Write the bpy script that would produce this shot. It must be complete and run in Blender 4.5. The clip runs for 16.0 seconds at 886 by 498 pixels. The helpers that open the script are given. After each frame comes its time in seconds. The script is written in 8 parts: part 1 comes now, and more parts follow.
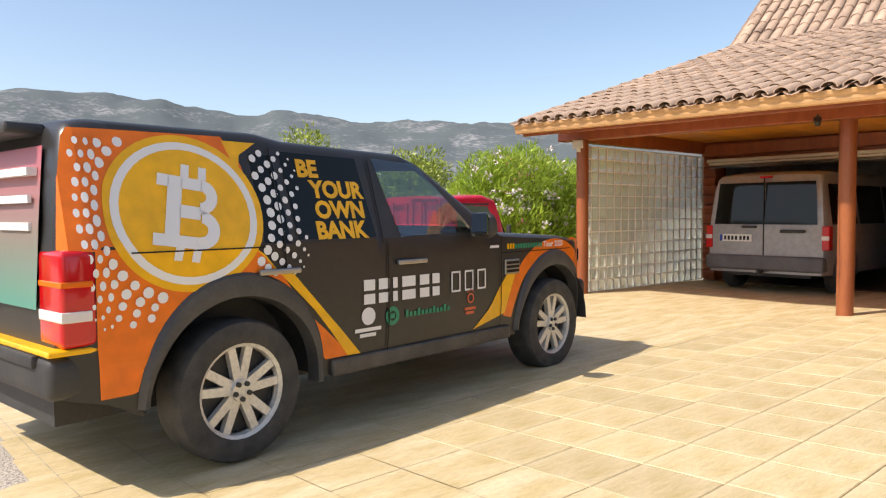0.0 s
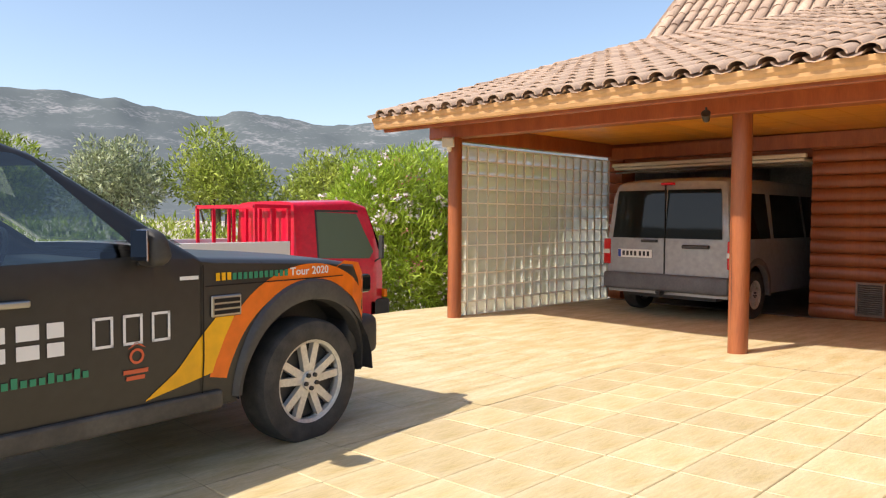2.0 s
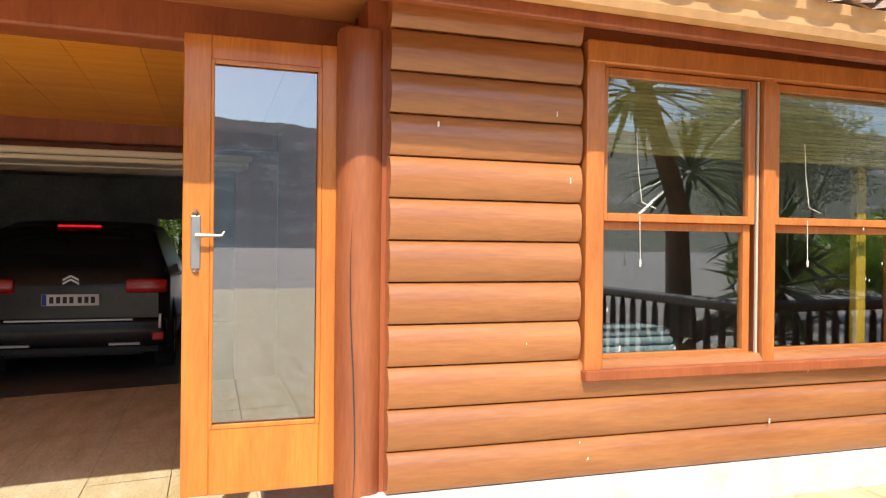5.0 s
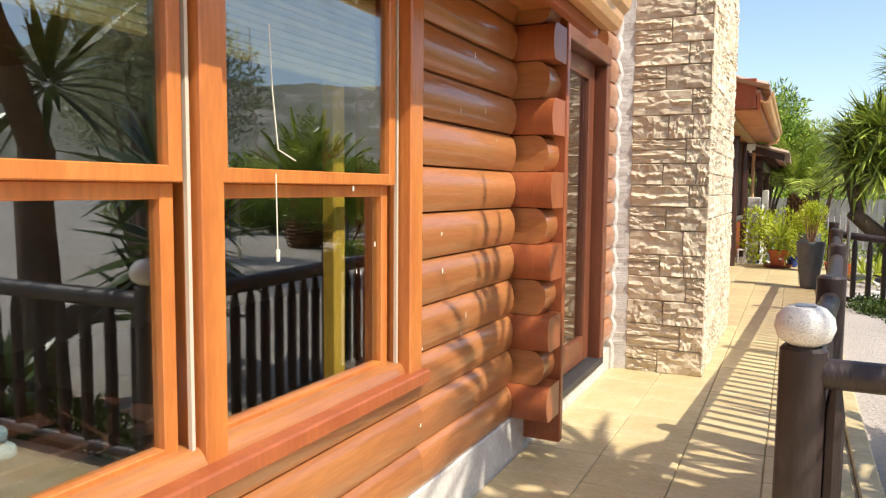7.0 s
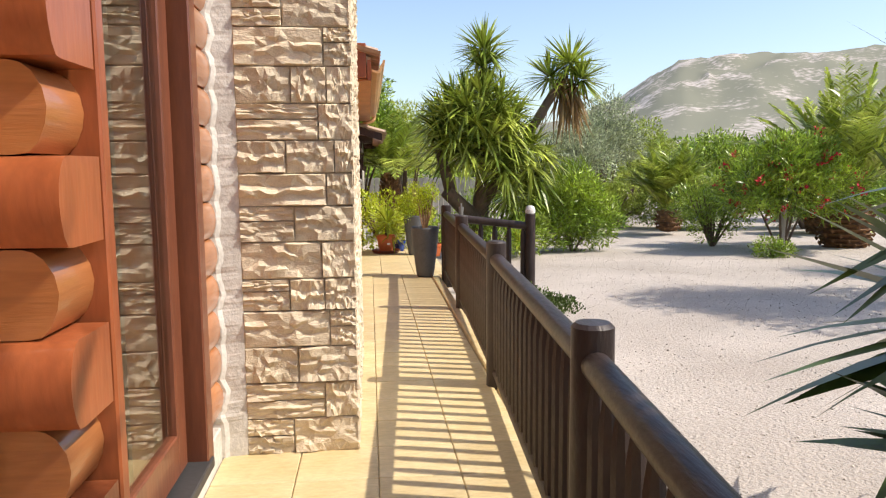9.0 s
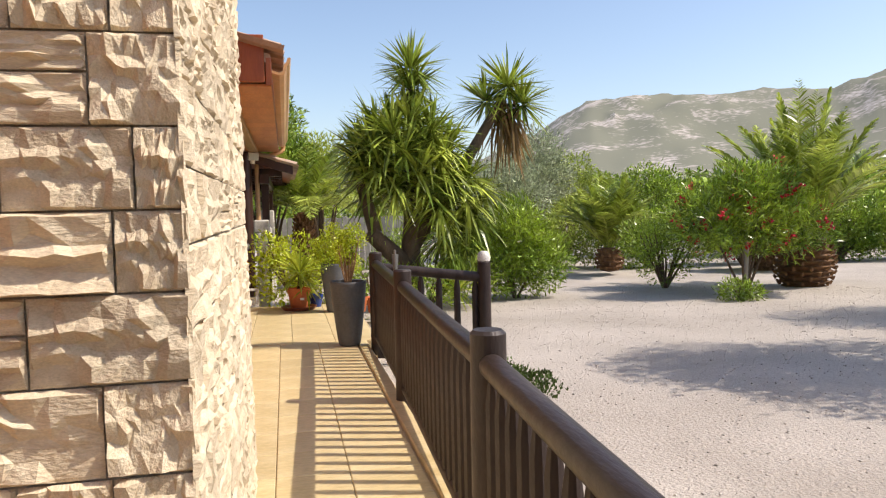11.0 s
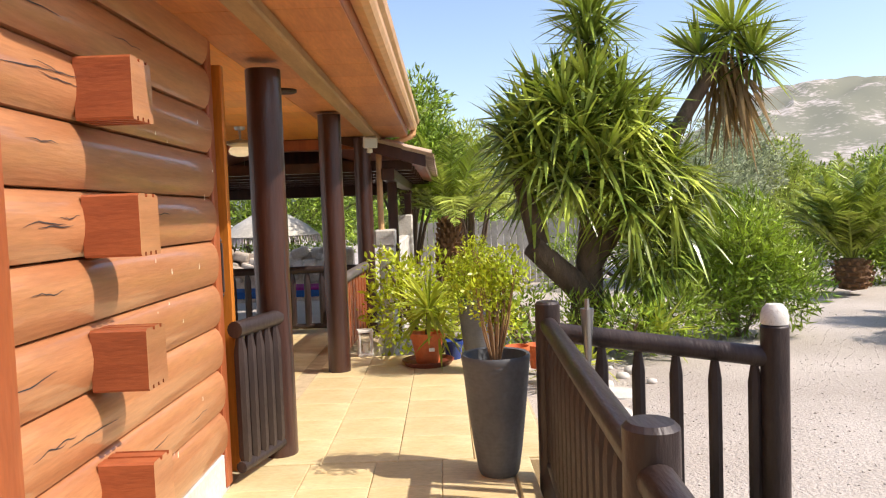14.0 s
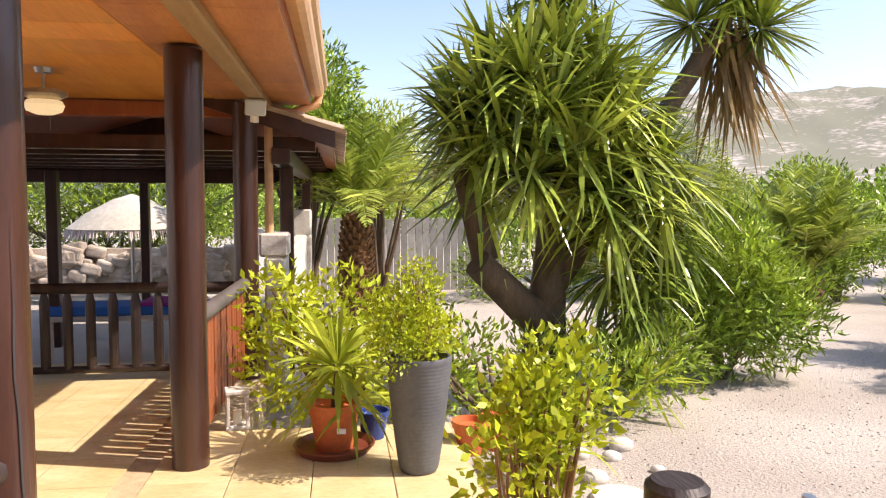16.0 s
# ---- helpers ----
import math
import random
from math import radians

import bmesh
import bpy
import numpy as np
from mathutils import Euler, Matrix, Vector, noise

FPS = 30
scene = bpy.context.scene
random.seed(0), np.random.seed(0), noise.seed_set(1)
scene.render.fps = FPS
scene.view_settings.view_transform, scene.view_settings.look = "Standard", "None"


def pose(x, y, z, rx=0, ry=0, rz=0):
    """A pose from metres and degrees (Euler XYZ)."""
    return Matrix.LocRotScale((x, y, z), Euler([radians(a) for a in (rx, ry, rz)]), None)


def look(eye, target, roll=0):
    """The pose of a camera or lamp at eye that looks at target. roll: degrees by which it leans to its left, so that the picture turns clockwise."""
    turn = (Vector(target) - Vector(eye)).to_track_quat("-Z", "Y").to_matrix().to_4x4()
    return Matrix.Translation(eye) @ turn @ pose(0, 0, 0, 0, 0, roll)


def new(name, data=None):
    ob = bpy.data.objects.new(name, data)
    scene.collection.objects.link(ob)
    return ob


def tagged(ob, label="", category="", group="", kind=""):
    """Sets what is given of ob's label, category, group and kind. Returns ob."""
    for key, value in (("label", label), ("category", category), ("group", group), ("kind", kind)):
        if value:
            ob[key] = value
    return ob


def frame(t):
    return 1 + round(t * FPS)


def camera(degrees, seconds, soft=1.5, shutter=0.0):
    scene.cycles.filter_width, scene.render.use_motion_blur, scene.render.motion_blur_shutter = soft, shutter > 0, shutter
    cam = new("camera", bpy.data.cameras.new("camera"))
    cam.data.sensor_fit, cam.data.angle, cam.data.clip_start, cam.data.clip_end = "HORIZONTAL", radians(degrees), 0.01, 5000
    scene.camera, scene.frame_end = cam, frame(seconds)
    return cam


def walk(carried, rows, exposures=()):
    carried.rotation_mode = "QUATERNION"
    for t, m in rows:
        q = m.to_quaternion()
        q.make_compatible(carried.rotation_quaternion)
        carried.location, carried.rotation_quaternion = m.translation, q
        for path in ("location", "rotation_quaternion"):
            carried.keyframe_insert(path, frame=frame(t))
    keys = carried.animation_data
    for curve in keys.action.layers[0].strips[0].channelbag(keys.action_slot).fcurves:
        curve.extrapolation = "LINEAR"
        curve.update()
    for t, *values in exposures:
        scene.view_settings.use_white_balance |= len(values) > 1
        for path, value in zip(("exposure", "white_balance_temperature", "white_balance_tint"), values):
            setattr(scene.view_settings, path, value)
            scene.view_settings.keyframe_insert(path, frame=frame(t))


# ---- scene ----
cam = camera(62.9, 16.0, soft=1.2)
PATH = [
    (0, (-1.884, -0.473, 1.207), (-3.21, -1.967, 1.111), -0.3),
    (0.5, (-2.336, -0.529, 1.244), (-3.56, -2.108, 1.143), 0.2),
    (1, (-2.819, -0.522, 1.28), (-3.907, -2.198, 1.194), 0.4),
    (1.5, (-3.357, -0.588, 1.274), (-4.536, -2.201, 1.185), 0.4),
    (2, (-3.999, -0.706, 1.271), (-5.4, -2.131, 1.187), 0.3),
    (2.5, (-4.54, -0.762, 1.272), (-6.143, -1.956, 1.201), 0.6),
    (3, (-5.085, -0.802, 1.308), (-6.853, -1.737, 1.255), 0.8),
    (3.5, (-5.645, -0.794, 1.32), (-7.535, -1.445, 1.292), 1.0),
    (4, (-6.22, -0.749, 1.336), (-8.201, -1.022, 1.332), 0.8),
    (4.5, (-6.76, -0.629, 1.335), (-8.754, -0.468, 1.345), 0.8),
    (5, (-7.249, -0.557, 1.357), (-9.154, 0.053, 1.351), 0.6),
    (7.3, (-8.959, 0.921, 1.484), (-9.623, 2.8, 1.317), -0.0),
    (7.5, (-9.029, 1.083, 1.493), (-9.56, 3.004, 1.326), -0.5),
    (8, (-9.147, 1.543, 1.496), (-9.402, 3.517, 1.301), -0.8),
    (8.5, (-9.248, 2.009, 1.485), (-9.21, 3.995, 1.256), -0.5),
    (9, (-9.274, 2.508, 1.516), (-9.076, 4.486, 1.297), -0.5),
    (9.5, (-9.322, 2.986, 1.528), (-9.07, 4.962, 1.343), -0.3),
    (10, (-9.28, 3.457, 1.492), (-8.955, 5.425, 1.349), -0.7),
    (12.3, (-8.977, 5.881, 1.551), (-8.528, 7.827, 1.441), -1.3),
    (12.5, (-8.939, 6.083, 1.563), (-8.512, 8.034, 1.451), -1.5),
    (13, (-8.903, 6.666, 1.556), (-8.571, 8.634, 1.439), -1.7),
    (13.5, (-8.836, 7.236, 1.56), (-8.7, 9.229, 1.456), -1.9),
    (14, (-8.835, 7.799, 1.546), (-8.843, 9.796, 1.44), -2.1),
    (14.5, (-8.858, 8.351, 1.56), (-8.827, 10.347, 1.432), -1.1),
    (15, (-8.93, 8.923, 1.575), (-8.846, 10.916, 1.434), -0.5),
    (15.5, (-8.962, 9.495, 1.594), (-8.802, 11.483, 1.447), -0.2),
    (16, (-8.985, 10.069, 1.614), (-8.707, 12.045, 1.484), 0.2),
]
walk(cam, [(t, look(eye, target, roll)) for t, eye, target, roll in PATH],
     exposures=[(0, 0.50, 6950, 13), (1.5, 0.58, 7000, 13), (3, 0.64, 6450, 11), (5, 0.70, 6300, 10), (7.5, 0.66, 6600, 10), (9, 0.60, 6700, 12), (10, 0.54, 6850, 14), (12.5, 0.30, 6700, 13), (13.25, 0.46, 6700, 14), (14, 0.72, 6700, 15), (15, 0.88, 6850, 18), (16, 0.92, 6950, 19)])


# ---- world, sun ----
SUN_TO = Vector((1.0, -0.28, 1.20)).normalized()      # from the place towards the sun
world = bpy.data.worlds.new("sky")
scene.world = world
world.use_nodes = True
wn = world.node_tree
sky = wn.nodes.new("ShaderNodeTexSky")
sky.sky_type, sky.sun_disc = "NISHITA", False
sky.sun_elevation = math.asin(SUN_TO.z)
sky.sun_rotation = math.atan2(SUN_TO.x, SUN_TO.y)
sky.altitude, sky.air_density, sky.dust_density, sky.ozone_density = 300, 1.0, 1.6, 1.5
wn.links.new(sky.outputs[0], wn.nodes["Background"].inputs[0])
wn.nodes["Background"].inputs[1].default_value = 0.15
sun = new("sun", bpy.data.lights.new("sun", "SUN"))
sun.data.energy, sun.data.angle, sun.data.color = 3.8, radians(0.6), (1.0, 0.94, 0.85)
sun.matrix_world = look(SUN_TO * 50, (0, 0, 0))
scene.view_settings.exposure = 0.5


# ---- helpers of this scene ----
def material(name, color, rough=0.6, metal=0.0, color2=None, scale=8.0, stretch=(1, 1, 1), bump=0.0, bump_scale=None, spec=0.5,
             island=0.0, obj_random=0.0, fine=None, coat=0.0, sheen=0.0, translucent=0.0):
    """Noise-varied surface: color to color2 over large noise, finer grain, bump, and variation from piece to piece."""
    m = bpy.data.materials.new(name)
    m.use_nodes = True
    nt, L = m.node_tree, m.node_tree.links
    b = nt.nodes["Principled BSDF"]
    b.inputs["Roughness"].default_value, b.inputs["Metallic"].default_value = rough, metal
    b.inputs["Specular IOR Level"].default_value = spec
    b.inputs["Coat Weight"].default_value = coat
    b.inputs["Coat Roughness"].default_value = 0.08
    co = nt.nodes.new("ShaderNodeTexCoord")
    mp = nt.nodes.new("ShaderNodeMapping")
    mp.inputs["Scale"].default_value = stretch
    mp.inputs["Rotation"].default_value = (0.35, 0.22, 0.61)
    L.new(co.outputs["Object"], mp.inputs[0])
    n1 = nt.nodes.new("ShaderNodeTexNoise")
    n1.inputs["Scale"].default_value, n1.inputs["Detail"].default_value = scale, 6
    L.new(mp.outputs[0], n1.inputs["Vector"])
    mix = nt.nodes.new("ShaderNodeMix")
    mix.data_type = "RGBA"
    c2 = color2 or tuple(c * 0.75 for c in color)
    mix.inputs[6].default_value, mix.inputs[7].default_value = (*color, 1), (*c2, 1)
    ramp = nt.nodes.new("ShaderNodeMapRange")
    ramp.inputs[1].default_value, ramp.inputs[2].default_value = 0.32, 0.68
    L.new(n1.outputs[0], ramp.inputs[0])
    L.new(ramp.outputs[0], mix.inputs[0])
    out = mix.outputs[2]
    n2 = nt.nodes.new("ShaderNodeTexNoise")
    n2.inputs["Scale"].default_value, n2.inputs["Detail"].default_value = (fine or scale * 9), 4
    L.new(mp.outputs[0], n2.inputs["Vector"])
    hsv = nt.nodes.new("ShaderNodeHueSaturation")
    val = nt.nodes.new("ShaderNodeMapRange")
    val.inputs[1].default_value, val.inputs[2].default_value = 0.3, 0.7
    val.inputs[3].default_value, val.inputs[4].default_value = 0.88, 1.1
    L.new(n2.outputs[0], val.inputs[0])
    amount = val.outputs[0]
    for socket, spread in ((("Geometry", island), ("Object", obj_random))):
        if spread:
            g = nt.nodes.new("ShaderNodeNewGeometry" if socket == "Geometry" else "ShaderNodeObjectInfo")
            r = nt.nodes.new("ShaderNodeMapRange")
            r.inputs[3].default_value, r.inputs[4].default_value = 1 - spread, 1 + spread
            L.new(g.outputs["Random Per Island" if socket == "Geometry" else "Random"], r.inputs[0])
            mu = nt.nodes.new("ShaderNodeMath")
            mu.operation = "MULTIPLY"
            L.new(amount, mu.inputs[0])
            L.new(r.outputs[0], mu.inputs[1])
            amount = mu.outputs[0]
    L.new(amount, hsv.inputs["Value"])
    L.new(out, hsv.inputs["Color"])
    L.new(hsv.outputs[0], b.inputs["Base Color"])
    if bump:
        n3 = nt.nodes.new("ShaderNodeTexNoise")
        n3.inputs["Scale"].default_value, n3.inputs["Detail"].default_value = bump_scale or scale * 5, 6
        L.new(mp.outputs[0], n3.inputs["Vector"])
        bp = nt.nodes.new("ShaderNodeBump")
        bp.inputs["Strength"].default_value, bp.inputs["Distance"].default_value = min(1, bump), 0.02
        L.new(n3.outputs[0], bp.inputs["Height"])
        L.new(bp.outputs[0], b.inputs["Normal"])
    if translucent:
        t = nt.nodes.new("ShaderNodeBsdfTranslucent")
        L.new(hsv.outputs[0], t.inputs["Color"])
        s = nt.nodes.new("ShaderNodeMixShader")
        s.inputs[0].default_value = translucent
        L.new(b.outputs[0], s.inputs[1])
        L.new(t.outputs[0], s.inputs[2])
        L.new(s.outputs[0], nt.nodes["Material Output"].inputs[0])
    return m


def plain(name, color, rough=0.5, metal=0.0, emit=0.0, alpha=1.0, transmission=0.0, ior=1.45, spec=0.5, coat=0.0):
    m = bpy.data.materials.new(name)
    m.use_nodes = True
    b = m.node_tree.nodes["Principled BSDF"]
    for key, v in (("Base Color", (*color, 1)), ("Roughness", rough), ("Metallic", metal), ("Transmission Weight", transmission),
                   ("IOR", ior), ("Specular IOR Level", spec), ("Coat Weight", coat)):
        b.inputs[key].default_value = v
    if emit:
        b.inputs["Emission Color"].default_value, b.inputs["Emission Strength"].default_value = (*color, 1), emit
    return m


def pane_glass(name, tint=(0.9, 0.95, 0.93), gloss=0.10):
    """Thin window glass: clear with a mirror coat that grows at glancing angles."""
    m = bpy.data.materials.new(name)
    m.use_nodes = True
    nt, L = m.node_tree, m.node_tree.links
    nt.nodes.remove(nt.nodes["Principled BSDF"])
    tr, gl, mx, fr = (nt.nodes.new("ShaderNode" + k) for k in ("BsdfTransparent", "BsdfGlossy", "MixShader", "LayerWeight"))
    pw, rg = nt.nodes.new("ShaderNodeMath"), nt.nodes.new("ShaderNodeMapRange")
    pw.operation = "POWER"
    pw.inputs[1].default_value = 4.0
    L.new(fr.outputs["Facing"], pw.inputs[0])
    L.new(pw.outputs[0], rg.inputs[0])
    rg.inputs[3].default_value, rg.inputs[4].default_value = gloss, 0.92
    tr.inputs[0].default_value = (*tint, 1)
    gl.inputs["Roughness"].default_value = 0.01
    fr.inputs[0].default_value = 0.5
    L.new(rg.outputs[0], mx.inputs[0])
    L.new(tr.outputs[0], mx.inputs[1])
    L.new(gl.outputs[0], mx.inputs[2])
    L.new(mx.outputs[0], nt.nodes["Material Output"].inputs[0])
    return m


def thing(name, label="", category="", group="", kind="", m=None):
    ob = new(name)
    ob.empty_display_size = 0.1
    if m is not None:
        ob.matrix_basis = m
    return tagged(ob, label, category, group, kind)


def link_mesh(name, me, mat, parent=None, label="", smooth=False):
    for x in (mat if isinstance(mat, (list, tuple)) else [mat]):
        me.materials.append(x)
    if smooth:
        me.polygons.foreach_set("use_smooth", [True] * len(me.polygons))
        me.set_sharp_from_angle(angle=radians(38))
    ob = new(name, me)
    if parent is not None:
        ob.parent = parent
    return tagged(ob, label)


def part(name, bm, mat, parent=None, label="", smooth=False):
    me = bpy.data.meshes.new(name)
    bmesh.ops.recalc_face_normals(bm, faces=bm.faces)
    bm.to_mesh(me)
    bm.free()
    return link_mesh(name, me, mat, parent, label, smooth)


def raw(name, verts, faces, mat, parent=None, label="", smooth=False):
    me = bpy.data.meshes.new(name)
    me.from_pydata([tuple(v) for v in verts], [], [tuple(f) for f in faces])
    me.update()
    return link_mesh(name, me, mat, parent, label, smooth)


def piece(name, me, parent, m):
    """One more object on a shared mesh."""
    ob = new(name, me)
    ob.parent = parent
    ob.matrix_basis = m
    return ob


def shared(name, bm, mat, smooth=False):
    me = bpy.data.meshes.new(name)
    bmesh.ops.recalc_face_normals(bm, faces=bm.faces)
    bm.to_mesh(me)
    bm.free()
    for x in (mat if isinstance(mat, (list, tuple)) else [mat]):
        me.materials.append(x)
    if smooth:
        me.polygons.foreach_set("use_smooth", [True] * len(me.polygons))
        me.set_sharp_from_angle(angle=radians(38))
    return me


def BM():
    return bmesh.new()


def box(bm, lo, hi, bevel=0.0, seg=1, m=None):
    """Box between two corners; m turns it afterwards."""
    lo, hi = Vector(lo), Vector(hi)
    made = bmesh.ops.create_cube(bm, size=1)["verts"]
    mid, size = (lo + hi) / 2, hi - lo
    for v in made:
        v.co = Vector((v.co.x * size.x, v.co.y * size.y, v.co.z * size.z)) + mid
    if bevel:
        edges = {e for v in made for e in v.link_edges}
        out = bmesh.ops.bevel(bm, geom=list(edges), offset=bevel, segments=seg, affect="EDGES", profile=0.5)
        made = {v for f in out["faces"] for v in f.verts} | {v for v in made if v.is_valid}
    if m is not None:
        for v in made:
            v.co = m @ v.co
    return made


def tube(bm, p, q, r, r2=None, n=12, caps=True):
    """Round bar from p to q."""
    p, q = Vector(p), Vector(q)
    axis = q - p
    turn = axis.to_track_quat("Z", "Y").to_matrix().to_4x4()
    out = bmesh.ops.create_cone(bm, cap_ends=caps, segments=n, radius1=r, radius2=r if r2 is None else r2, depth=axis.length)
    m = Matrix.Translation((p + q) / 2) @ turn
    for v in out["verts"]:
        v.co = m @ v.co
    return out["verts"]


def lathe(bm, profile, n=24, at=(0, 0, 0), wobble=0.0):
    """Turned form from (radius, height) pairs."""
    rings = []
    for r, z in profile:
        rings.append([bm.verts.new((at[0] + r * math.cos(a), at[1] + r * math.sin(a), at[2] + z))
                      for a in (2 * math.pi * i / n for i in range(n))] if r > 1e-5 else [bm.verts.new((at[0], at[1], at[2] + z))])
    for a, b in zip(rings, rings[1:]):
        for i in range(n):
            j = (i + 1) % n
            if len(a) == 1 and len(b) > 1:
                bm.faces.new((a[0], b[j], b[i]))
            elif len(b) == 1 and len(a) > 1:
                bm.faces.new((a[i], a[j], b[0]))
            elif len(a) > 1:
                bm.faces.new((a[i], a[j], b[j], b[i]))


def prism(bm, pts, axis, lo, hi):
    """Polygon pts, in the two other axes in cyclic order, pushed along an axis from lo to hi."""
    def at(p, s):
        return {"x": (s, p[0], p[1]), "y": (p[0], s, p[1]), "z": (p[0], p[1], s)}[axis]
    a = [bm.verts.new(at(p, lo)) for p in pts]
    b = [bm.verts.new(at(p, hi)) for p in pts]
    n = len(pts)
    for i in range(n):
        bm.faces.new((a[i], a[(i + 1) % n], b[(i + 1) % n], b[i]))
    bm.faces.new(a[::-1])
    bm.faces.new(b)


def smooth01(t):
    t = max(0.0, min(1.0, t))
    return t * t * (3 - 2 * t)


def paving_z(y):
    """Height of the paved forecourt: level before the garage, rising gently to the terrace."""
    return 0.17 * max(0.0, min(1.0, (y + 4.2) / 4.2))


def paving_fall(x):
    """Cross fall of the forecourt: highest along the eaves, draining away from the house."""
    return 0.04 * (x + 14.0) / 3.6 if x < -10.4 else 0.04 - 0.013 * (min(x, 0.0) + 10.4)


def gravel_z(x, y):
    d = max(0.0, y - 9.0, 0.6 * (x + 6.0))
    return 0.07 - 0.03 * min(d, 14.0) + 0.02 * noise.noise((x * 0.35, y * 0.35, 0))


# ---- materials ----
M_log = material("stained_log", (0.45, 0.180, 0.056), 0.36, color2=(0.31, 0.105, 0.032), scale=2.2, stretch=(0.5, 0.5, 5), bump=0.12, bump_scale=18, obj_random=0.12, coat=0.6)
# Paler copy of the stained log; bright sheen is put into its colour.
M_log_lit = material("lit_pale_log", (0.48, 0.220, 0.096), 0.40, color2=(0.345, 0.135, 0.054), scale=2.2, stretch=(0.5, 0.5, 5), bump=0.12, bump_scale=18, obj_random=0.12, coat=0.7)
M_logend = material("log_end_flank", (0.39, 0.105, 0.036), 0.46, color2=(0.28, 0.068, 0.024), scale=3, stretch=(1, 1, 6), bump=0.1, obj_random=0.12, coat=0.15)
M_trim = material("red_brown_trim", (0.37, 0.105, 0.034), 0.4, color2=(0.28, 0.070, 0.023), scale=3, stretch=(3, 3, 0.5), bump=0.06, coat=0.2)
M_honey = material("honey_varnish", (0.62, 0.21, 0.028), 0.33, color2=(0.47, 0.135, 0.018), scale=2.5, stretch=(4, 4, 0.5), bump=0.05, coat=0.35)
M_ceil = material("varnished_ceiling_boards", (0.90, 0.40, 0.045), 0.42, color2=(0.80, 0.29, 0.026), scale=1.6, stretch=(6, 0.5, 1), bump=0.04, coat=0.1, island=0.1)
M_soffit = material("soffit_boards", (0.56, 0.23, 0.075), 0.5, color2=(0.44, 0.16, 0.05), scale=2, stretch=(4, 0.6, 1), bump=0.05, island=0.1)
M_gutter = material("copper_coloured_gutter", (0.68, 0.40, 0.19), 0.40, color2=(0.60, 0.34, 0.15), scale=1.5, spec=0.5)
M_rail = material("black_brown_rail", (0.050, 0.034, 0.029), 0.48, color2=(0.020, 0.012, 0.011), scale=3, stretch=(4, 0.6, 1), bump=0.2, bump_scale=22, spec=0.35, coat=0.1)
M_dark = material("dark_stained_post", (0.070, 0.026, 0.017), 0.36, color2=(0.040, 0.016, 0.011), scale=3, stretch=(4, 4, 0.5), bump=0.12, bump_scale=22, coat=0.25)
M_post = material("orange_brown_post", (0.34, 0.105, 0.034), 0.42, color2=(0.24, 0.062, 0.022), scale=2.5, stretch=(4, 4, 0.5), bump=0.12, bump_scale=20, coat=0.2)
M_tile = material("roof_clay", (0.50, 0.36, 0.26), 0.85, color2=(0.36, 0.255, 0.19), scale=3, bump=0.2, bump_scale=60, island=0.22, fine=40)
M_paver = material("forecourt_paver", (0.66, 0.545, 0.345), 0.62, color2=(0.50, 0.385, 0.185), scale=3.6, stretch=(0.7, 2.4, 1), bump=0.22, bump_scale=26, obj_random=0.10, fine=30)
M_paver2 = material("terrace_tile", (0.68, 0.55, 0.315), 0.45, color2=(0.54, 0.41, 0.195), scale=3.0, stretch=(1, 2.2, 1), bump=0.12, bump_scale=26, obj_random=0.07, fine=30)
M_grout = material("grout", (0.55, 0.43, 0.26), 0.9, scale=14, bump=0.2)
M_gravel = material("pale_gravel", (0.50, 0.445, 0.39), 0.95, color2=(0.39, 0.34, 0.29), scale=0.7, bump=1.0, bump_scale=48, fine=40)
M_white = material("white_render", (0.66, 0.63, 0.57), 0.85, color2=(0.52, 0.48, 0.42), scale=5, bump=0.2, bump_scale=60)
M_stone = material("reconstituted_stone", (0.72, 0.61, 0.44), 0.85, color2=(0.58, 0.46, 0.31), scale=5, bump=0.35, bump_scale=24, obj_random=0.14, fine=50)
M_mortar = material("stone_mortar", (0.55, 0.45, 0.33), 0.95, scale=20, bump=0.4)
M_glass = pane_glass("window_glass", gloss=0.20)
M_block = bpy.data.materials.new("glass_block")
M_block.use_nodes = True
M_steel = plain("brushed_steel", (0.40, 0.40, 0.39), 0.38, 1.0)
M_rubber = material("tyre_rubber", (0.035, 0.034, 0.033), 0.75, color2=(0.070, 0.065, 0.058), scale=12, bump=0.1)
M_black = material("black_plastic", (0.03, 0.03, 0.032), 0.55, color2=(0.045, 0.043, 0.042), scale=6, bump=0.05)
M_flare = material("dark_grey_plastic", (0.050, 0.050, 0.052), 0.5, color2=(0.075, 0.072, 0.068), scale=5, bump=0.05)
M_inside = material("garage_render", (0.74, 0.72, 0.68), 0.9, scale=3, bump=0.1)
M_room = material("room_plaster", (0.42, 0.34, 0.24), 0.9, scale=2)
M_floor_in = material("garage_floor", (0.20, 0.17, 0.14), 0.35, scale=2)
M_cream = plain("cream_enamel", (0.78, 0.72, 0.58), 0.4)
nt = M_block.node_tree
bsdf = nt.nodes["Principled BSDF"]
for key, v in (("Base Color", (0.93, 0.98, 0.95, 1)), ("Roughness", 0.12), ("Transmission Weight", 0.55), ("IOR", 1.3), ("Specular IOR Level", 0.6)):
    bsdf.inputs[key].default_value = v


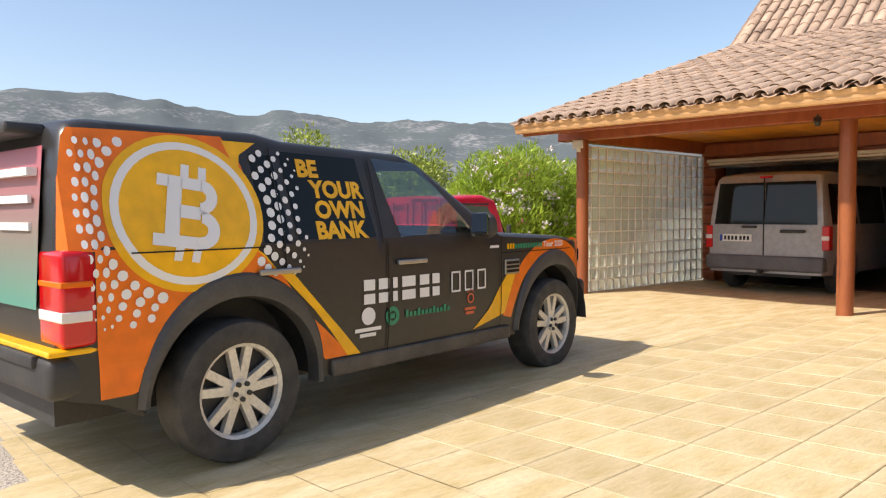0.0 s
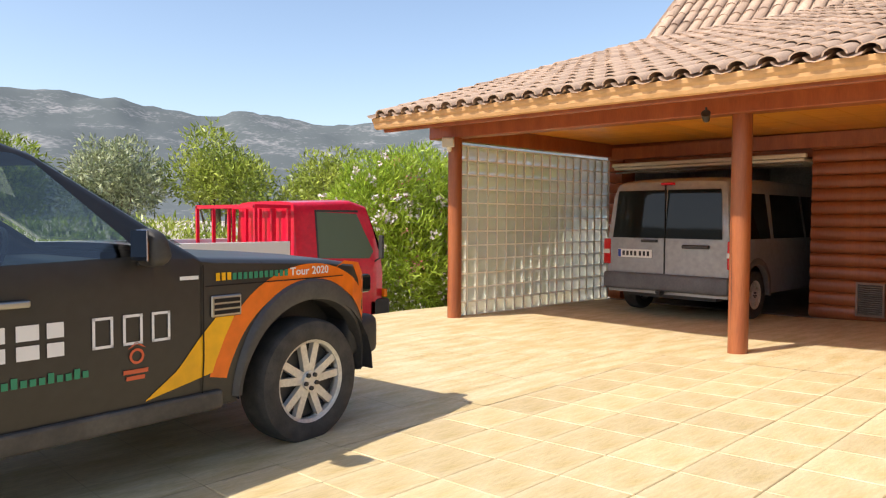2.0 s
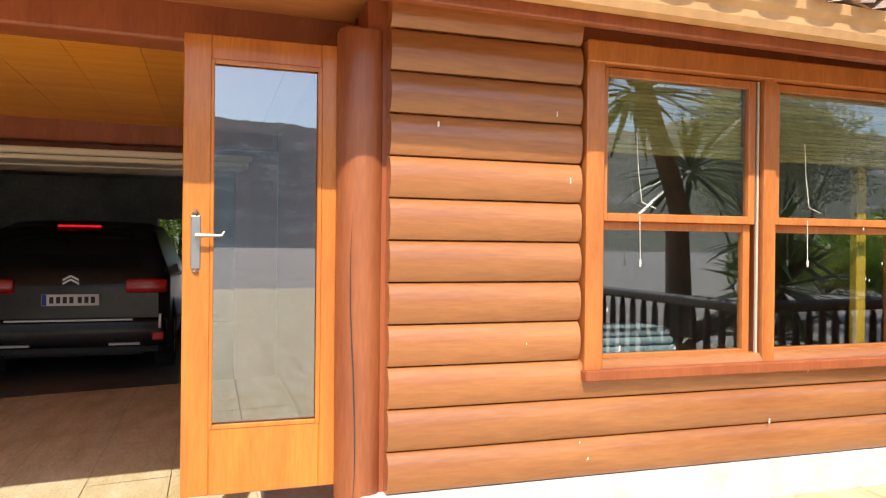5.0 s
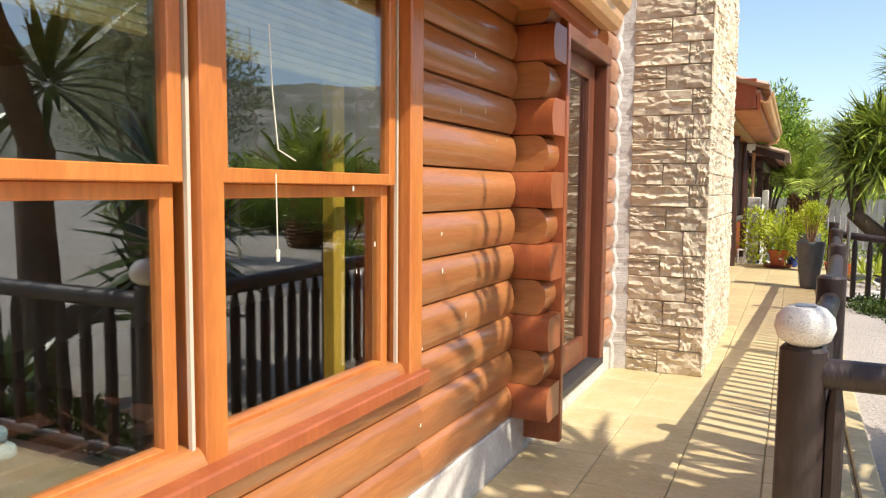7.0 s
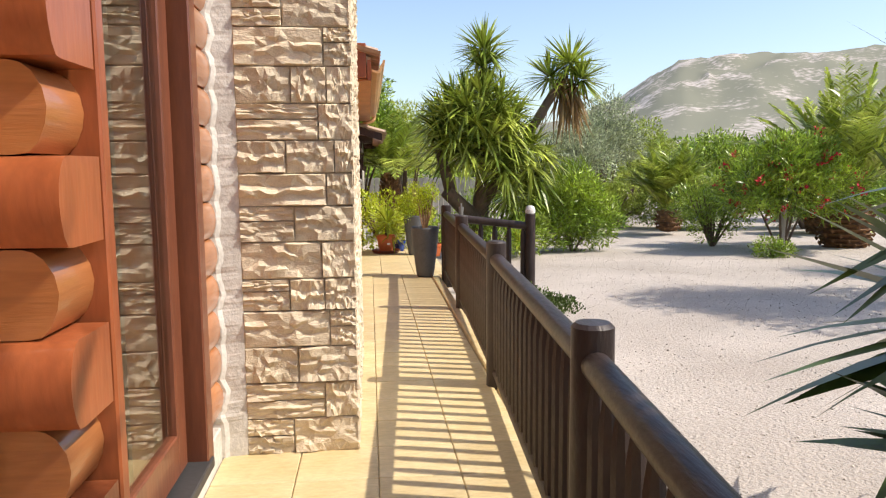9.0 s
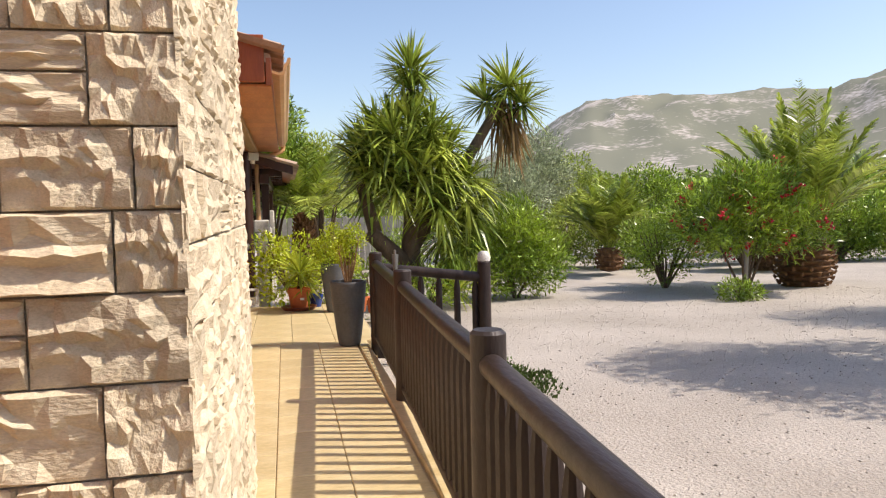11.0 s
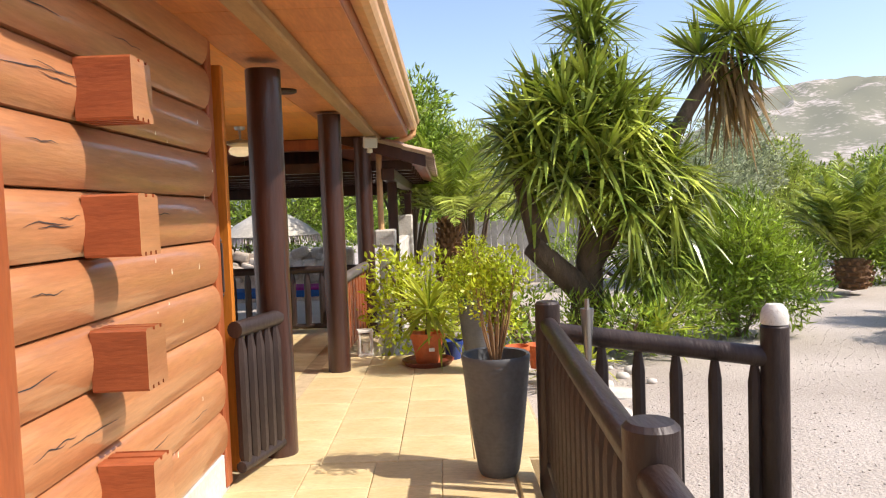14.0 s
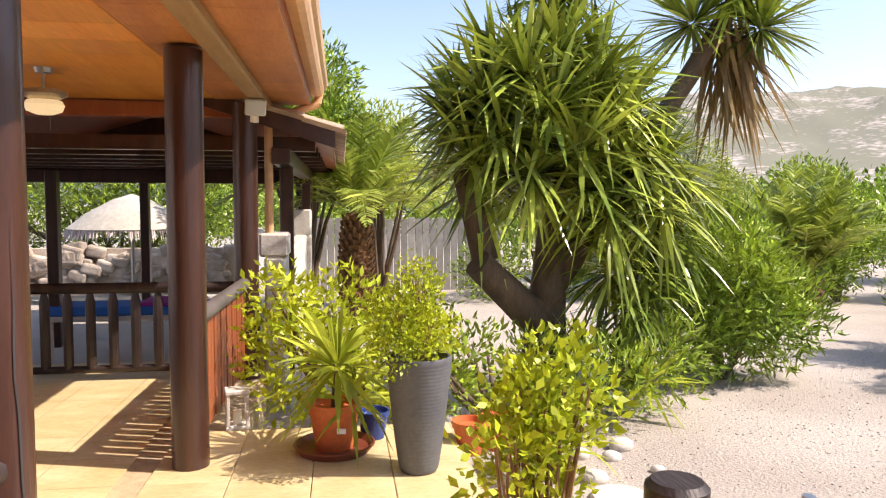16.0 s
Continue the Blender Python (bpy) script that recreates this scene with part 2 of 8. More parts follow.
# ---- ground ----
def axis_steps(lo, hi, mid_lo, mid_hi, step):
    out, v, s = [], mid_lo, step
    inner = [mid_lo + i * step for i in range(int((mid_hi - mid_lo) / step) + 1)]
    left, v, s = [], mid_lo, step
    while v > lo:
        s *= 1.45
        v -= s
        left.append(max(v, lo))
    right, v, s = [], inner[-1], step
    while v < hi:
        s *= 1.45
        v += s
        right.append(min(v, hi))
    return left[::-1] + inner + right


gx = axis_steps(-1500, 1500, -40, 40, 1.0)
gy = axis_steps(-1500, 1500, -30, 50, 1.0)


def sheet_z(x, y):
    z = gravel_z(x, y)
    if y < 3.6 and x > -30:
        z = min(z, -0.06 if y < 2.6 else 0.0)
    if y < -7.9:
        z = -0.60
    return z


gv = [(x, y, sheet_z(x, y)) for y in gy for x in gx]
gf = [(j * len(gx) + i, j * len(gx) + i + 1, (j + 1) * len(gx) + i + 1, (j + 1) * len(gx) + i) for j in range(len(gy) - 1) for i in range(len(gx) - 1)]
ground = raw("ground", gv, gf, M_gravel, smooth=True)
tagged(ground, "pale dry gravel yard running out to fields", "ground", kind="structure")

# forecourt and terrace beds, under the tiles
forecourt = thing("forecourt", "sunlit cream and ochre stone-look paving of the forecourt", "paving", kind="structure")
bm = BM()
pts = [(-8.0, -0.80), (-8.0, paving_z(-8) - 0.014), (-4.2, -0.014), (0.0, 0.156), (3.0, 0.156), (3.0, -0.30)]
prism(bm, pts, "x", -14.0, 9.0)
for x in (-10.4, 0.0):
    bmesh.ops.bisect_plane(bm, geom=bm.verts[:] + bm.edges[:] + bm.faces[:], plane_co=(x, 0, 0), plane_no=(1, 0, 0))
for v in bm.verts:
    v.co.z += paving_fall(v.co.x)
part("paving_bed", bm, M_grout, forecourt)
terrace = thing("terrace", "raised walkway of glossy ochre tiles beside the house", "walkway", kind="structure")
bm = BM()
box(bm, (-14.0, 3.0, -0.35), (-8.52, 11.7, 0.168))
box(bm, (-14.0, 11.7, -0.35), (-8.28, 14.7, 0.167))
box(bm, (-14.0, 14.7, -0.35), (-9.6, 16.7, 0.166))
part("terrace_bed", bm, M_grout, terrace)
bm = BM()
box(bm, (-8.518, 3.0, -0.35), (-8.42, 11.69, 0.19), 0.008)
part("terrace_kerb", bm, M_paver2, terrace, "ochre edging under the rail")

# ---- log walls ----
PITCH = 0.1655
LOG_PROFILE = [(-0.05, 0.0), (-0.008, 0.001), (0.009, 0.004), (0.021, 0.022), (0.030, 0.055), (0.033, 0.085), (0.029, 0.118), (0.018, 0.146), (0.006, 0.160), (-0.008, 0.1648), (-0.05, 0.165)]
LOG_MESHES = {}


def log_mesh(length, mat, tall=1.0):
    key = (round(length, 3), mat.name, tall)
    if key not in LOG_MESHES:
        bm = BM()
        n = max(1, int(length / 0.5))
        rows = [[bm.verts.new((d * (1.2 if tall > 1 else 1), length * i / n, z * tall)) for d, z in LOG_PROFILE] for i in range(n + 1)]
        for a, b in zip(rows, rows[1:]):
            for i in range(len(LOG_PROFILE) - 1):
                bm.faces.new((a[i], a[i + 1], b[i + 1], b[i]))
        bm.faces.new(rows[0])
        bm.faces.new(rows[-1][::-1])
        LOG_MESHES[key] = shared("log", bm, mat, smooth=True)
    return LOG_MESHES[key]


LOG_ROWS = []


def log_run(parent, x, y0, y1, z0, count, mat=None, pitch=0.1655):
    """Facing +x, stacked logs from z0."""
    LOG_ROWS.append((parent, x, y0, y1, z0, count, mat or M_log, pitch))


# front facade: seams at 0.388 + k * PITCH
Z0 = 0.388
front = thing("wall_front", "varnished red-brown half-log facade on a white plinth", "wall", kind="structure")
bm = BM()
box(bm, (-10.25, 0.02, 0.0), (-10.045, 0.92, 2.62))
box(bm, (-10.25, 2.90, 0.0), (-10.045, 4.02, 2.62))
box(bm, (-10.25, 0.92, 0.0), (-10.045, 2.90, 0.80))
box(bm, (-10.25, 0.92, 2.25), (-10.045, 2.90, 2.62))
part("wall_core", bm, M_trim, front)
bm = BM()
box(bm, (-10.2, 0.0, -0.05), (-9.985, 4.06, Z0 - 0.003), 0.006)
part("plinth", bm, M_white, front, "white rendered plinth")
log_run(front, -10.0, 0.10, 0.925, Z0 + 2 * PITCH, 10)
log_run(front, -10.0, 0.10, 2.90, Z0, 2)
log_run(front, -10.0, 0.925, 2.90, Z0 + 2 * PITCH, 1)
log_run(front, -10.0, 2.885, 3.80, Z0 + 2 * PITCH, 10)
log_run(front, -10.0, 2.90, 3.80, Z0, 2)

# side of the house towards the carport, with the doorway
side = thing("wall_side", "red-brown log wall beside the carport", "wall", kind="structure")
bm = BM()
box(bm, (-14.0, 0.02, 0.0), (-11.15, 0.22, 2.6))
box(bm, (-11.15, 0.02, 2.19), (-10.3, 0.22, 2.6))
part("wall_core", bm, M_trim, side)

# garage front: two bays and the pier between them
garage = thing("wall_garage", "dark red-brown log wall of the garage with two open bays", "wall", kind="structure")
bm = BM()
box(bm, (-14.35, -4.06, 0.0), (-14.05, -2.96, 2.6))
box(bm, (-14.35, -7.10, 0.0), (-14.05, -6.86, 2.6))
box(bm, (-14.35, -0.35, 0.0), (-14.05, 0.02, 2.6))
box(bm, (-14.35, -6.86, 2.10), (-14.05, -4.06, 2.6))
box(bm, (-14.35, -2.96, 2.10), (-14.05, -0.35, 2.6))
part("wall_core", bm, M_trim, garage)
log_run(garage, -14.0, -4.06, -2.96, 0.03, 14, M_trim)
log_run(garage, -14.0, -7.10, -6.86, 0.03, 14, M_trim)
bm = BM()
box(bm, (-14.06, -7.1, 2.20), (-13.93, 0.0, 2.40), 0.01)
part("header_beam", bm, M_trim, garage, "dark red header beam over the bays")
garage_room = thing("garage_interior", "dim rendered inside of the garage", "garage", kind="structure")
bm = BM()
box(bm, (-20.4, -7.3, 0.0), (-14.35, -7.1, 2.7))
box(bm, (-20.4, 0.0, 0.0), (-14.35, 0.2, 2.7))
box(bm, (-20.6, -7.3, 0.0), (-20.4, -1.42, 2.7))
box(bm, (-20.6, -0.52, 0.0), (-20.4, 0.2, 2.7))
box(bm, (-20.6, -1.42, 1.78), (-20.4, -0.52, 2.7))
part("inner_wall", bm, M_inside, garage_room)
bm = BM()
box(bm, (-20.4, -7.1, -0.1), (-14.0, 0.0, 0.012))
part("inner_floor", bm, M_floor_in, garage_room, "dark polished garage floor")
ceil_g = thing("ceiling_garage", "dark garage ceiling", "ceiling", kind="structure")
bm = BM()
box(bm, (-20.6, -7.3, 2.45), (-14.05, 0.2, 2.6))
part("ceiling_board", bm, M_inside, ceil_g)
# rear doorway railing
bm = BM()
for i in range(8):
    box(bm, (-20.75, -1.40 + i * 0.13, 0.05), (-20.71, -1.36 + i * 0.13, 0.85))
box(bm, (-20.77, -1.6, 0.85), (-20.69, -0.3, 0.92))
box(bm, (-20.77, -1.6, 0.08), (-20.69, -0.3, 0.14))
tagged(part("rear_railing", bm, M_dark), "dark wooden railing outside the rear garage doorway", "railing")

# carport ceiling, beams and fascia
ceiling = thing("ceiling_carport", "glossy orange varnished board ceiling of the carport", "ceiling", kind="structure")
bm = BM()
n = 30
for i in range(n):
    y0, y1 = -7.35 + i * 0.3785, -7.35 + (i + 1) * 0.3785 - 0.004
    box(bm, (-14.0, y0, 2.40), (-10.48, y1, 2.425))
part("ceiling_boards", bm, M_ceil, ceiling)
beam = thing("carport_beam", "long red-brown eaves beam over the carport posts", "beam", kind="structure")
bm = BM()
box(bm, (-10.56, -7.45, 2.215), (-10.37, 4.0, 2.40), 0.012, 2)
part("beam", bm, M_trim, beam)
bm = BM()
box(bm, (-14.0, -7.17, 2.19), (-10.48, -7.03, 2.40), 0.01)
part("side_beam", bm, M_trim, beam)
bm = BM()
box(bm, (-10.37, -7.45, 2.37), (-9.66, 4.0, 2.395))
part("soffit", bm, M_soffit, beam, "orange soffit boards")
bm = BM()
box(bm, (-9.70, -7.5, 2.25), (-9.655, 4.0, 2.40), 0.006)
part("fascia", bm, M_trim, beam)
gutter = thing("gutter", "copper-coloured eaves gutter along the carport roof", "gutter", kind="structure")
bm = BM()
prof = [(-9.652, 2.295), (-9.60, 2.278), (-9.565, 2.288), (-9.55, 2.318), (-9.545, 2.345), (-9.523, 2.37), (-9.512, 2.405), (-9.522, 2.412), (-9.538, 2.406), (-9.545, 2.38), (-9.565, 2.352), (-9.575, 2.31), (-9.60, 2.298), (-9.652, 2.315)]
prism(bm, prof, "y", -7.55, 4.02)
part("gutter_trough", bm, M_gutter, gutter)

SAG = Matrix.Translation((0, -3.3, 2.3)) @ Matrix.Rotation(radians(-0.77), 4, "X") @ Matrix.Translation((0, 3.3, -2.3))
for t in (ceiling, beam, gutter):
    t.matrix_basis = SAG
# roofs: boards under the tiles
roof = thing("roof", "weathered terracotta barrel-tile roof over carport and house", "roof", kind="structure", m=SAG)
EAVE, KINK, TOP = Vector((-9.52, 0, 2.385)), Vector((-15.80, 0, 4.37)), Vector((-19.2, 0, 7.45))
bm = BM()
prism(bm, [(EAVE.x - 0.1, 2.39), (EAVE.x - 0.1, 2.415), (KINK.x, KINK.z - 0.02), (TOP.x, TOP.z - 0.02), (TOP.x - 3.4, KINK.z), (TOP.x - 3.4, 2.62), (-14.0, 2.62), (-10.5, 2.43)], "y", -7.42, 4.0)
part("roof_deck", bm, M_tile, roof)

# gable wall over the glazed door, up to the chimney
gable = thing("wall_gable", "tall log wall with a glazed door beside the chimney", "wall", kind="structure")
bm = BM()
box(bm, (-10.25, 4.02, 0.0), (-10.06, 4.18, 4.6))
box(bm, (-10.25, 5.44, 0.0), (-10.06, 8.4, 4.6))
box(bm, (-10.25, 4.18, 2.36), (-10.06, 5.44, 4.6))
box(bm, (-10.25, 3.95, 2.62), (-10.06, 4.18, 4.6))
box(bm, (-10.25, 8.4, 0.0), (-10.06, 11.45, 2.9))
part("wall_core", bm, M_trim, gable)
bm = BM()
box(bm, (-10.2, 4.06, -0.05), (-9.985, 5.90, 0.33), 0.006)
box(bm, (-10.2, 7.8, -0.05), (-9.985, 11.44, 0.362), 0.006)
part("plinth", bm, M_white, gable, "white rendered plinth")
log_run(gable, -10.0, 5.52, 5.90, Z0, 13)
log_run(gable, -10.0, 4.05, 5.90, Z0 + 13 * PITCH, 9)
# The back wall takes the paler copy, with light in its colour.
log_run(gable, -10.0, 7.8, 11.38, 0.365, 11, M_log_lit, 0.2145)
bm = BM()
for y0, y1, x1 in ((9.38, 9.615, -9.93), (11.375, 11.455, -9.972)):
    box(bm, (-10.05, y0, 0.19), (x1, y1, 2.55), 0.008)
part("corner_board", bm, M_trim, gable, "red-brown vertical corner boards")
bm = BM()
prev = None
for i in range(241):
    z = 0.18 + i * 0.015
    swell = math.sin(math.pi * (((z - Z0) / PITCH) % 1.0)) if z > Z0 else 0.5
    w = 0.010 * noise.noise((z * 9, 1, 2)) + 0.006 * noise.noise((z * 31, 4, 2))
    xs = -9.972 + 0.016 * swell
    ring = [bm.verts.new(p) for p in ((-10.03, 5.852 + w, z), (xs - 0.006 + w, 5.856 + w, z), (xs + 0.012 + w, 5.872 + w, z), (-9.868, 5.884, z), (-9.868, 5.905, z))]
    if prev:
        for q in range(4):
            bm.faces.new((prev[q], prev[q + 1], ring[q + 1], ring[q]))
    prev = ring
part("mortar_fillet", bm, M_white, gable, "white mortar fillet against the chimney")
# room behind the front windows
room = thing("front_room", "dim plastered room behind the front windows", "room", kind="structure")
bm = BM()
box(bm, (-14.0, 0.22, 0.2), (-13.9, 11.6, 2.5))
box(bm, (-13.9, 0.21, 0.2), (-10.25, 0.25, 2.5))
box(bm, (-13.9, 8.3, 0.2), (-10.25, 8.4, 2.5))
part("room_wall", bm, M_room, room)
bm = BM()
box(bm, (-13.9, 0.25, 0.2), (-10.25, 8.3, 0.25))
part("room_floor", bm, M_floor_in, room)
ceil_r = thing("ceiling_room", "board ceiling of the front room", "ceiling", kind="structure")
bm = BM()
box(bm, (-14.0, 0.2, 2.5), (-10.06, 11.6, 2.58))
part("ceiling_board", bm, M_soffit, ceil_r)
# closing wall and deck of the house behind
back = thing("wall_back", "plain rear wall closing the house", "wall", kind="structure")
bm = BM()
box(bm, (-22.7, -7.3, 0.0), (-22.5, -1.7, 2.7))
box(bm, (-22.6, 0.2, 0.0), (-22.4, 14.0, 3.0))
part("wall_core", bm, M_white, back)

# ---- round posts ----
def log_post(x, y, r, z0, z1, mat, label, group):
    t = thing("log_post", label, "post", group, m=pose(x, y, z0))
    bm = BM()
    n, rings = 20, 7
    lay = []
    for k in range(rings):
        f = k / (rings - 1)
        lay.append([bm.verts.new(((r * (1 + 0.03 * noise.noise((x, f * 3, i * .4)))) * math.cos(6.2832 * i / n), r * (1 + 0.03 * noise.noise((y, f * 3, i * .4))) * math.sin(6.2832 * i / n), f * (z1 - z0))) for i in range(n)])
    for a, b in zip(lay, lay[1:]):
        for i in range(n):
            bm.faces.new((a[i], a[(i + 1) % n], b[(i + 1) % n], b[i]))
    bm.faces.new(lay[0][::-1])
    bm.faces.new(lay[-1])
    part("shaft", bm, mat, t, smooth=True)
    bm = BM()   # drying crack
    n, prev = 16, None
    for k in range(n + 1):
        f = k / n
        a0 = radians(-25 + 7 * math.sin(f * 6) + 4 * noise.noise((f * 9, x, y)))
        wd = 0.045 * math.sin(math.pi * f) * (0.6 + 0.4 * abs(noise.noise((f * 14, y, x)))) + 0.001
        pair = [bm.verts.new((r * 1.035 * math.cos(a), r * 1.035 * math.sin(a), (0.05 + 0.6 * f) * (z1 - z0))) for a in (a0 - wd, a0 + wd)]
        if prev:
            bm.faces.new((prev[0], prev[1], pair[1], pair[0]))
        prev = pair
    part("crack", bm, M_black, t, "dark drying crack")
    return t


log_post(-10.475, -3.48, 0.088, 0.05, 2.23, M_post, "orange-brown round timber post holding the carport beam", "carport posts")
log_post(-10.41, -7.02, 0.088, 0.02, 2.27, M_post, "orange-brown round timber post beside the glass-block wall", "carport posts")
log_post(-10.11, 0.01, 0.098, 0.18, 2.20, M_post, "thick red-brown round post at the house corner", "carport posts")
log_post(-9.83, 11.92, 0.098, 0.18, 2.37, M_dark, "dark brown round veranda post with drying cracks", "veranda posts")
log_post(-9.80, 14.07, 0.098, 0.18, 2.40, M_dark, "dark brown round veranda post with drying cracks", "veranda posts")
log_post(-9.75, 16.12, 0.098, 0.10, 2.40, M_dark, "dark brown round veranda post beside the downpipe", "veranda posts")

# ---- chimney core ----
chimney = thing("chimney", "broad chimney clad in sunlit cream reconstituted stone", "chimney", kind="structure")
bm = BM()
box(bm, (-10.1, 5.90, -0.1), (-9.36, 8.06, 1.10))
box(bm, (-10.1, 5.90, 1.10), (-9.36, 7.97, 1.90))
box(bm, (-10.1, 5.90, 1.90), (-9.36, 7.87, 6.4))
part("chimney_core", bm, M_mortar, chimney)

# ---- veranda roof ----
vroof = thing("veranda_roof", "veranda roof with orange board soffit and copper-coloured gutter", "roof", kind="structure")
bm = BM()
prism(bm, [(-9.24, 2.66), (-14.0, 4.06), (-14.0, 3.91), (-9.24, 2.59)], "y", 10.12, 16.45)
part("roof_deck", bm, M_tile, vroof)
bm = BM()
for i in range(16):
    y0 = 10.15 + i * 0.39
    box(bm, (-10.0 + 0.02, y0, 2.425), (-9.24, y0 + 0.386, 2.445))
part("soffit", bm, M_soffit, vroof, "orange soffit boards")
bm = BM()
for i in range(13):
    y0 = 11.44 + i * 0.37
    box(bm, (-13.9, y0, 2.43), (-9.99, y0 + 0.366, 2.45))
part("ceiling_boards", bm, M_ceil, vroof, "knotty orange ceiling boards")
bm = BM()
box(bm, (-9.66, 10.15, 2.36), (-9.54, 16.4, 2.424), 0.01)
part("eaves_beam", bm, material("weathered_beam", (0.40, 0.25, 0.11), 0.6, color2=(0.28, 0.17, 0.075), scale=4, stretch=(4, 0.5, 4), bump=0.1), vroof, "weathered pale eaves beam")
bm = BM()
box(bm, (-13.9, 16.28, 2.30), (-9.66, 16.44, 2.43), 0.01)
box(bm, (-9.28, 10.12, 2.43), (-9.235, 16.45, 2.64), 0.006)
box(bm, (-10.06, 10.10, 2.45), (-9.285, 10.14, 2.80), 0.006)
box(bm, (-10.06, 9.62, 2.46), (-9.62, 10.095, 3.0), 0.006)
part("fascia", bm, M_trim, vroof)
bm = BM()
prism(bm, [(x + 0.422, z + 0.22) for x, z in prof], "y", 10.08, 16.48)
part("gutter_trough", bm, M_gutter, vroof, "copper-coloured gutter")
bm = BM()
tube(bm, (-9.16, 16.4, 2.54), (-9.18, 16.38, 2.44), 0.035)
tube(bm, (-9.18, 16.38, 2.44), (-9.58, 16.28, 2.28), 0.035)
tube(bm, (-9.58, 16.28, 2.29), (-9.58, 16.28, 0.1), 0.035)
part("downpipe", bm, M_gutter, vroof, "copper-coloured downpipe")

# open pavilion past the veranda
pav = thing("pavilion", "open timber pavilion with dark posts and a tiled roof", "pavilion", kind="structure")
bm = BM()
for i in range(7):
    y = 16.4 + i * 0.75
    box(bm, (-14.0, y, 0), (-9.2, y + 0.09, 0.12), m=Matrix.Translation((0, 0, 2.04)))
box(bm, (-9.55, 16.2, 1.92), (-9.40, 21.2, 2.06), 0.01)
box(bm, (-13.9, 16.2, 1.86), (-13.7, 21.2, 2.06), 0.01)
box(bm, (-13.9, 20.6, 1.86), (-9.4, 20.75, 2.04), 0.01)
for p in ((-9.48, 16.9), (-9.48, 20.7), (-11.7, 20.7), (-13.8, 20.7), (-13.8, 17.5), (-12.1, 18.5)):
    box(bm, (p[0] - 0.06, p[1] - 0.06, 0.0), (p[0] + 0.06, p[1] + 0.06, 1.95), 0.01)
part("frame", bm, M_dark, pav)
bm = BM()
prism(bm, [(-9.05, 2.10), (-9.05, 2.16), (-11.6, 2.95), (-14.2, 2.16), (-14.2, 2.10), (-11.6, 2.88)], "y", 16.15, 21.4)
part("roof_deck", bm, M_tile, pav)
bm = BM()
prism(bm, [(-9.05, 2.080), (-9.05, 2.096), (-11.6, 2.876), (-14.2, 2.096), (-14.2, 2.080), (-11.6, 2.860)], "y", 16.15, 21.27)
part("roof_boards", bm, M_trim, pav, "dark red-brown boards under the tiles")
bm = BM()
prism(bm, [(-9.03, 2.05), (-9.03, 2.19), (-11.6, 2.98), (-14.22, 2.19), (-14.22, 2.05), (-11.6, 2.84)], "y", 16.10, 16.146)
part("bargeboard", bm, M_dark, pav, "dark brown bargeboard")
# Added dark panel blocks the bright sky, in place of dark tile underside.
bm = BM()
prism(bm, [(-9.1, 2.05), (-14.1, 2.05), (-14.1, 2.15), (-11.6, 2.90), (-9.1, 2.15)], "y", 21.28, 21.36)
part("gable_boards", bm, M_dark, pav, "dark panel added to shut the far gable against the sky")


# ---- glass-block wall of the carport ----
gb = thing("glass_block_wall", "wall of wavy translucent glass blocks in white joints beside the carport", "glass wall", kind="structure")
bm = BM()
NX, NZ, BW = 18, 12, 0.1855
GX0, GX1, GY = -13.93, -10.50, -7.10
bw = (GX1 - GX0) / NX
for i in range(NX + 1):
    x = GX0 + i * bw
    box(bm, (x - 0.009, GY - 0.035, 0.02), (x + 0.009, GY + 0.035, 2.19))
for k in range(NZ + 1):
    z = 0.03 + k * 0.18
    box(bm, (GX0, GY - 0.034, z - 0.009), (GX1, GY + 0.034, z + 0.009))
part("joint_grid", bm, plain("white_joint", (0.84, 0.82, 0.75), 0.8), gb, "white cement joints")
bm = BM()
nu = 6
for s in (-1, 1):
    g = [[bm.verts.new((bw * 0.03 + bw * 0.94 * i / nu, s * (0.030 if 0 < i < nu and 0 < j < nu else 0.022) + s * (0.006 * math.sin(i * 2.1 + j * 1.3) * math.cos(j * 1.7 - i) if 0 < i < nu and 0 < j < nu else 0), 0.006 + 0.168 * j / nu)) for j in range(nu + 1)] for i in range(nu + 1)]
    for i in range(nu):
        for j in range(nu):
            f = (g[i][j], g[i + 1][j], g[i + 1][j + 1], g[i][j + 1])
            bm.faces.new(f if s < 0 else f[::-1])
block = shared("glass_block", bm, M_block, smooth=True)
for i in range(NX):
    for k in range(NZ):
        ob = piece("glass_block", block, gb, pose(GX0 + i * bw, GY, 0.03 + k * 0.18))
        ob.visible_shadow = False

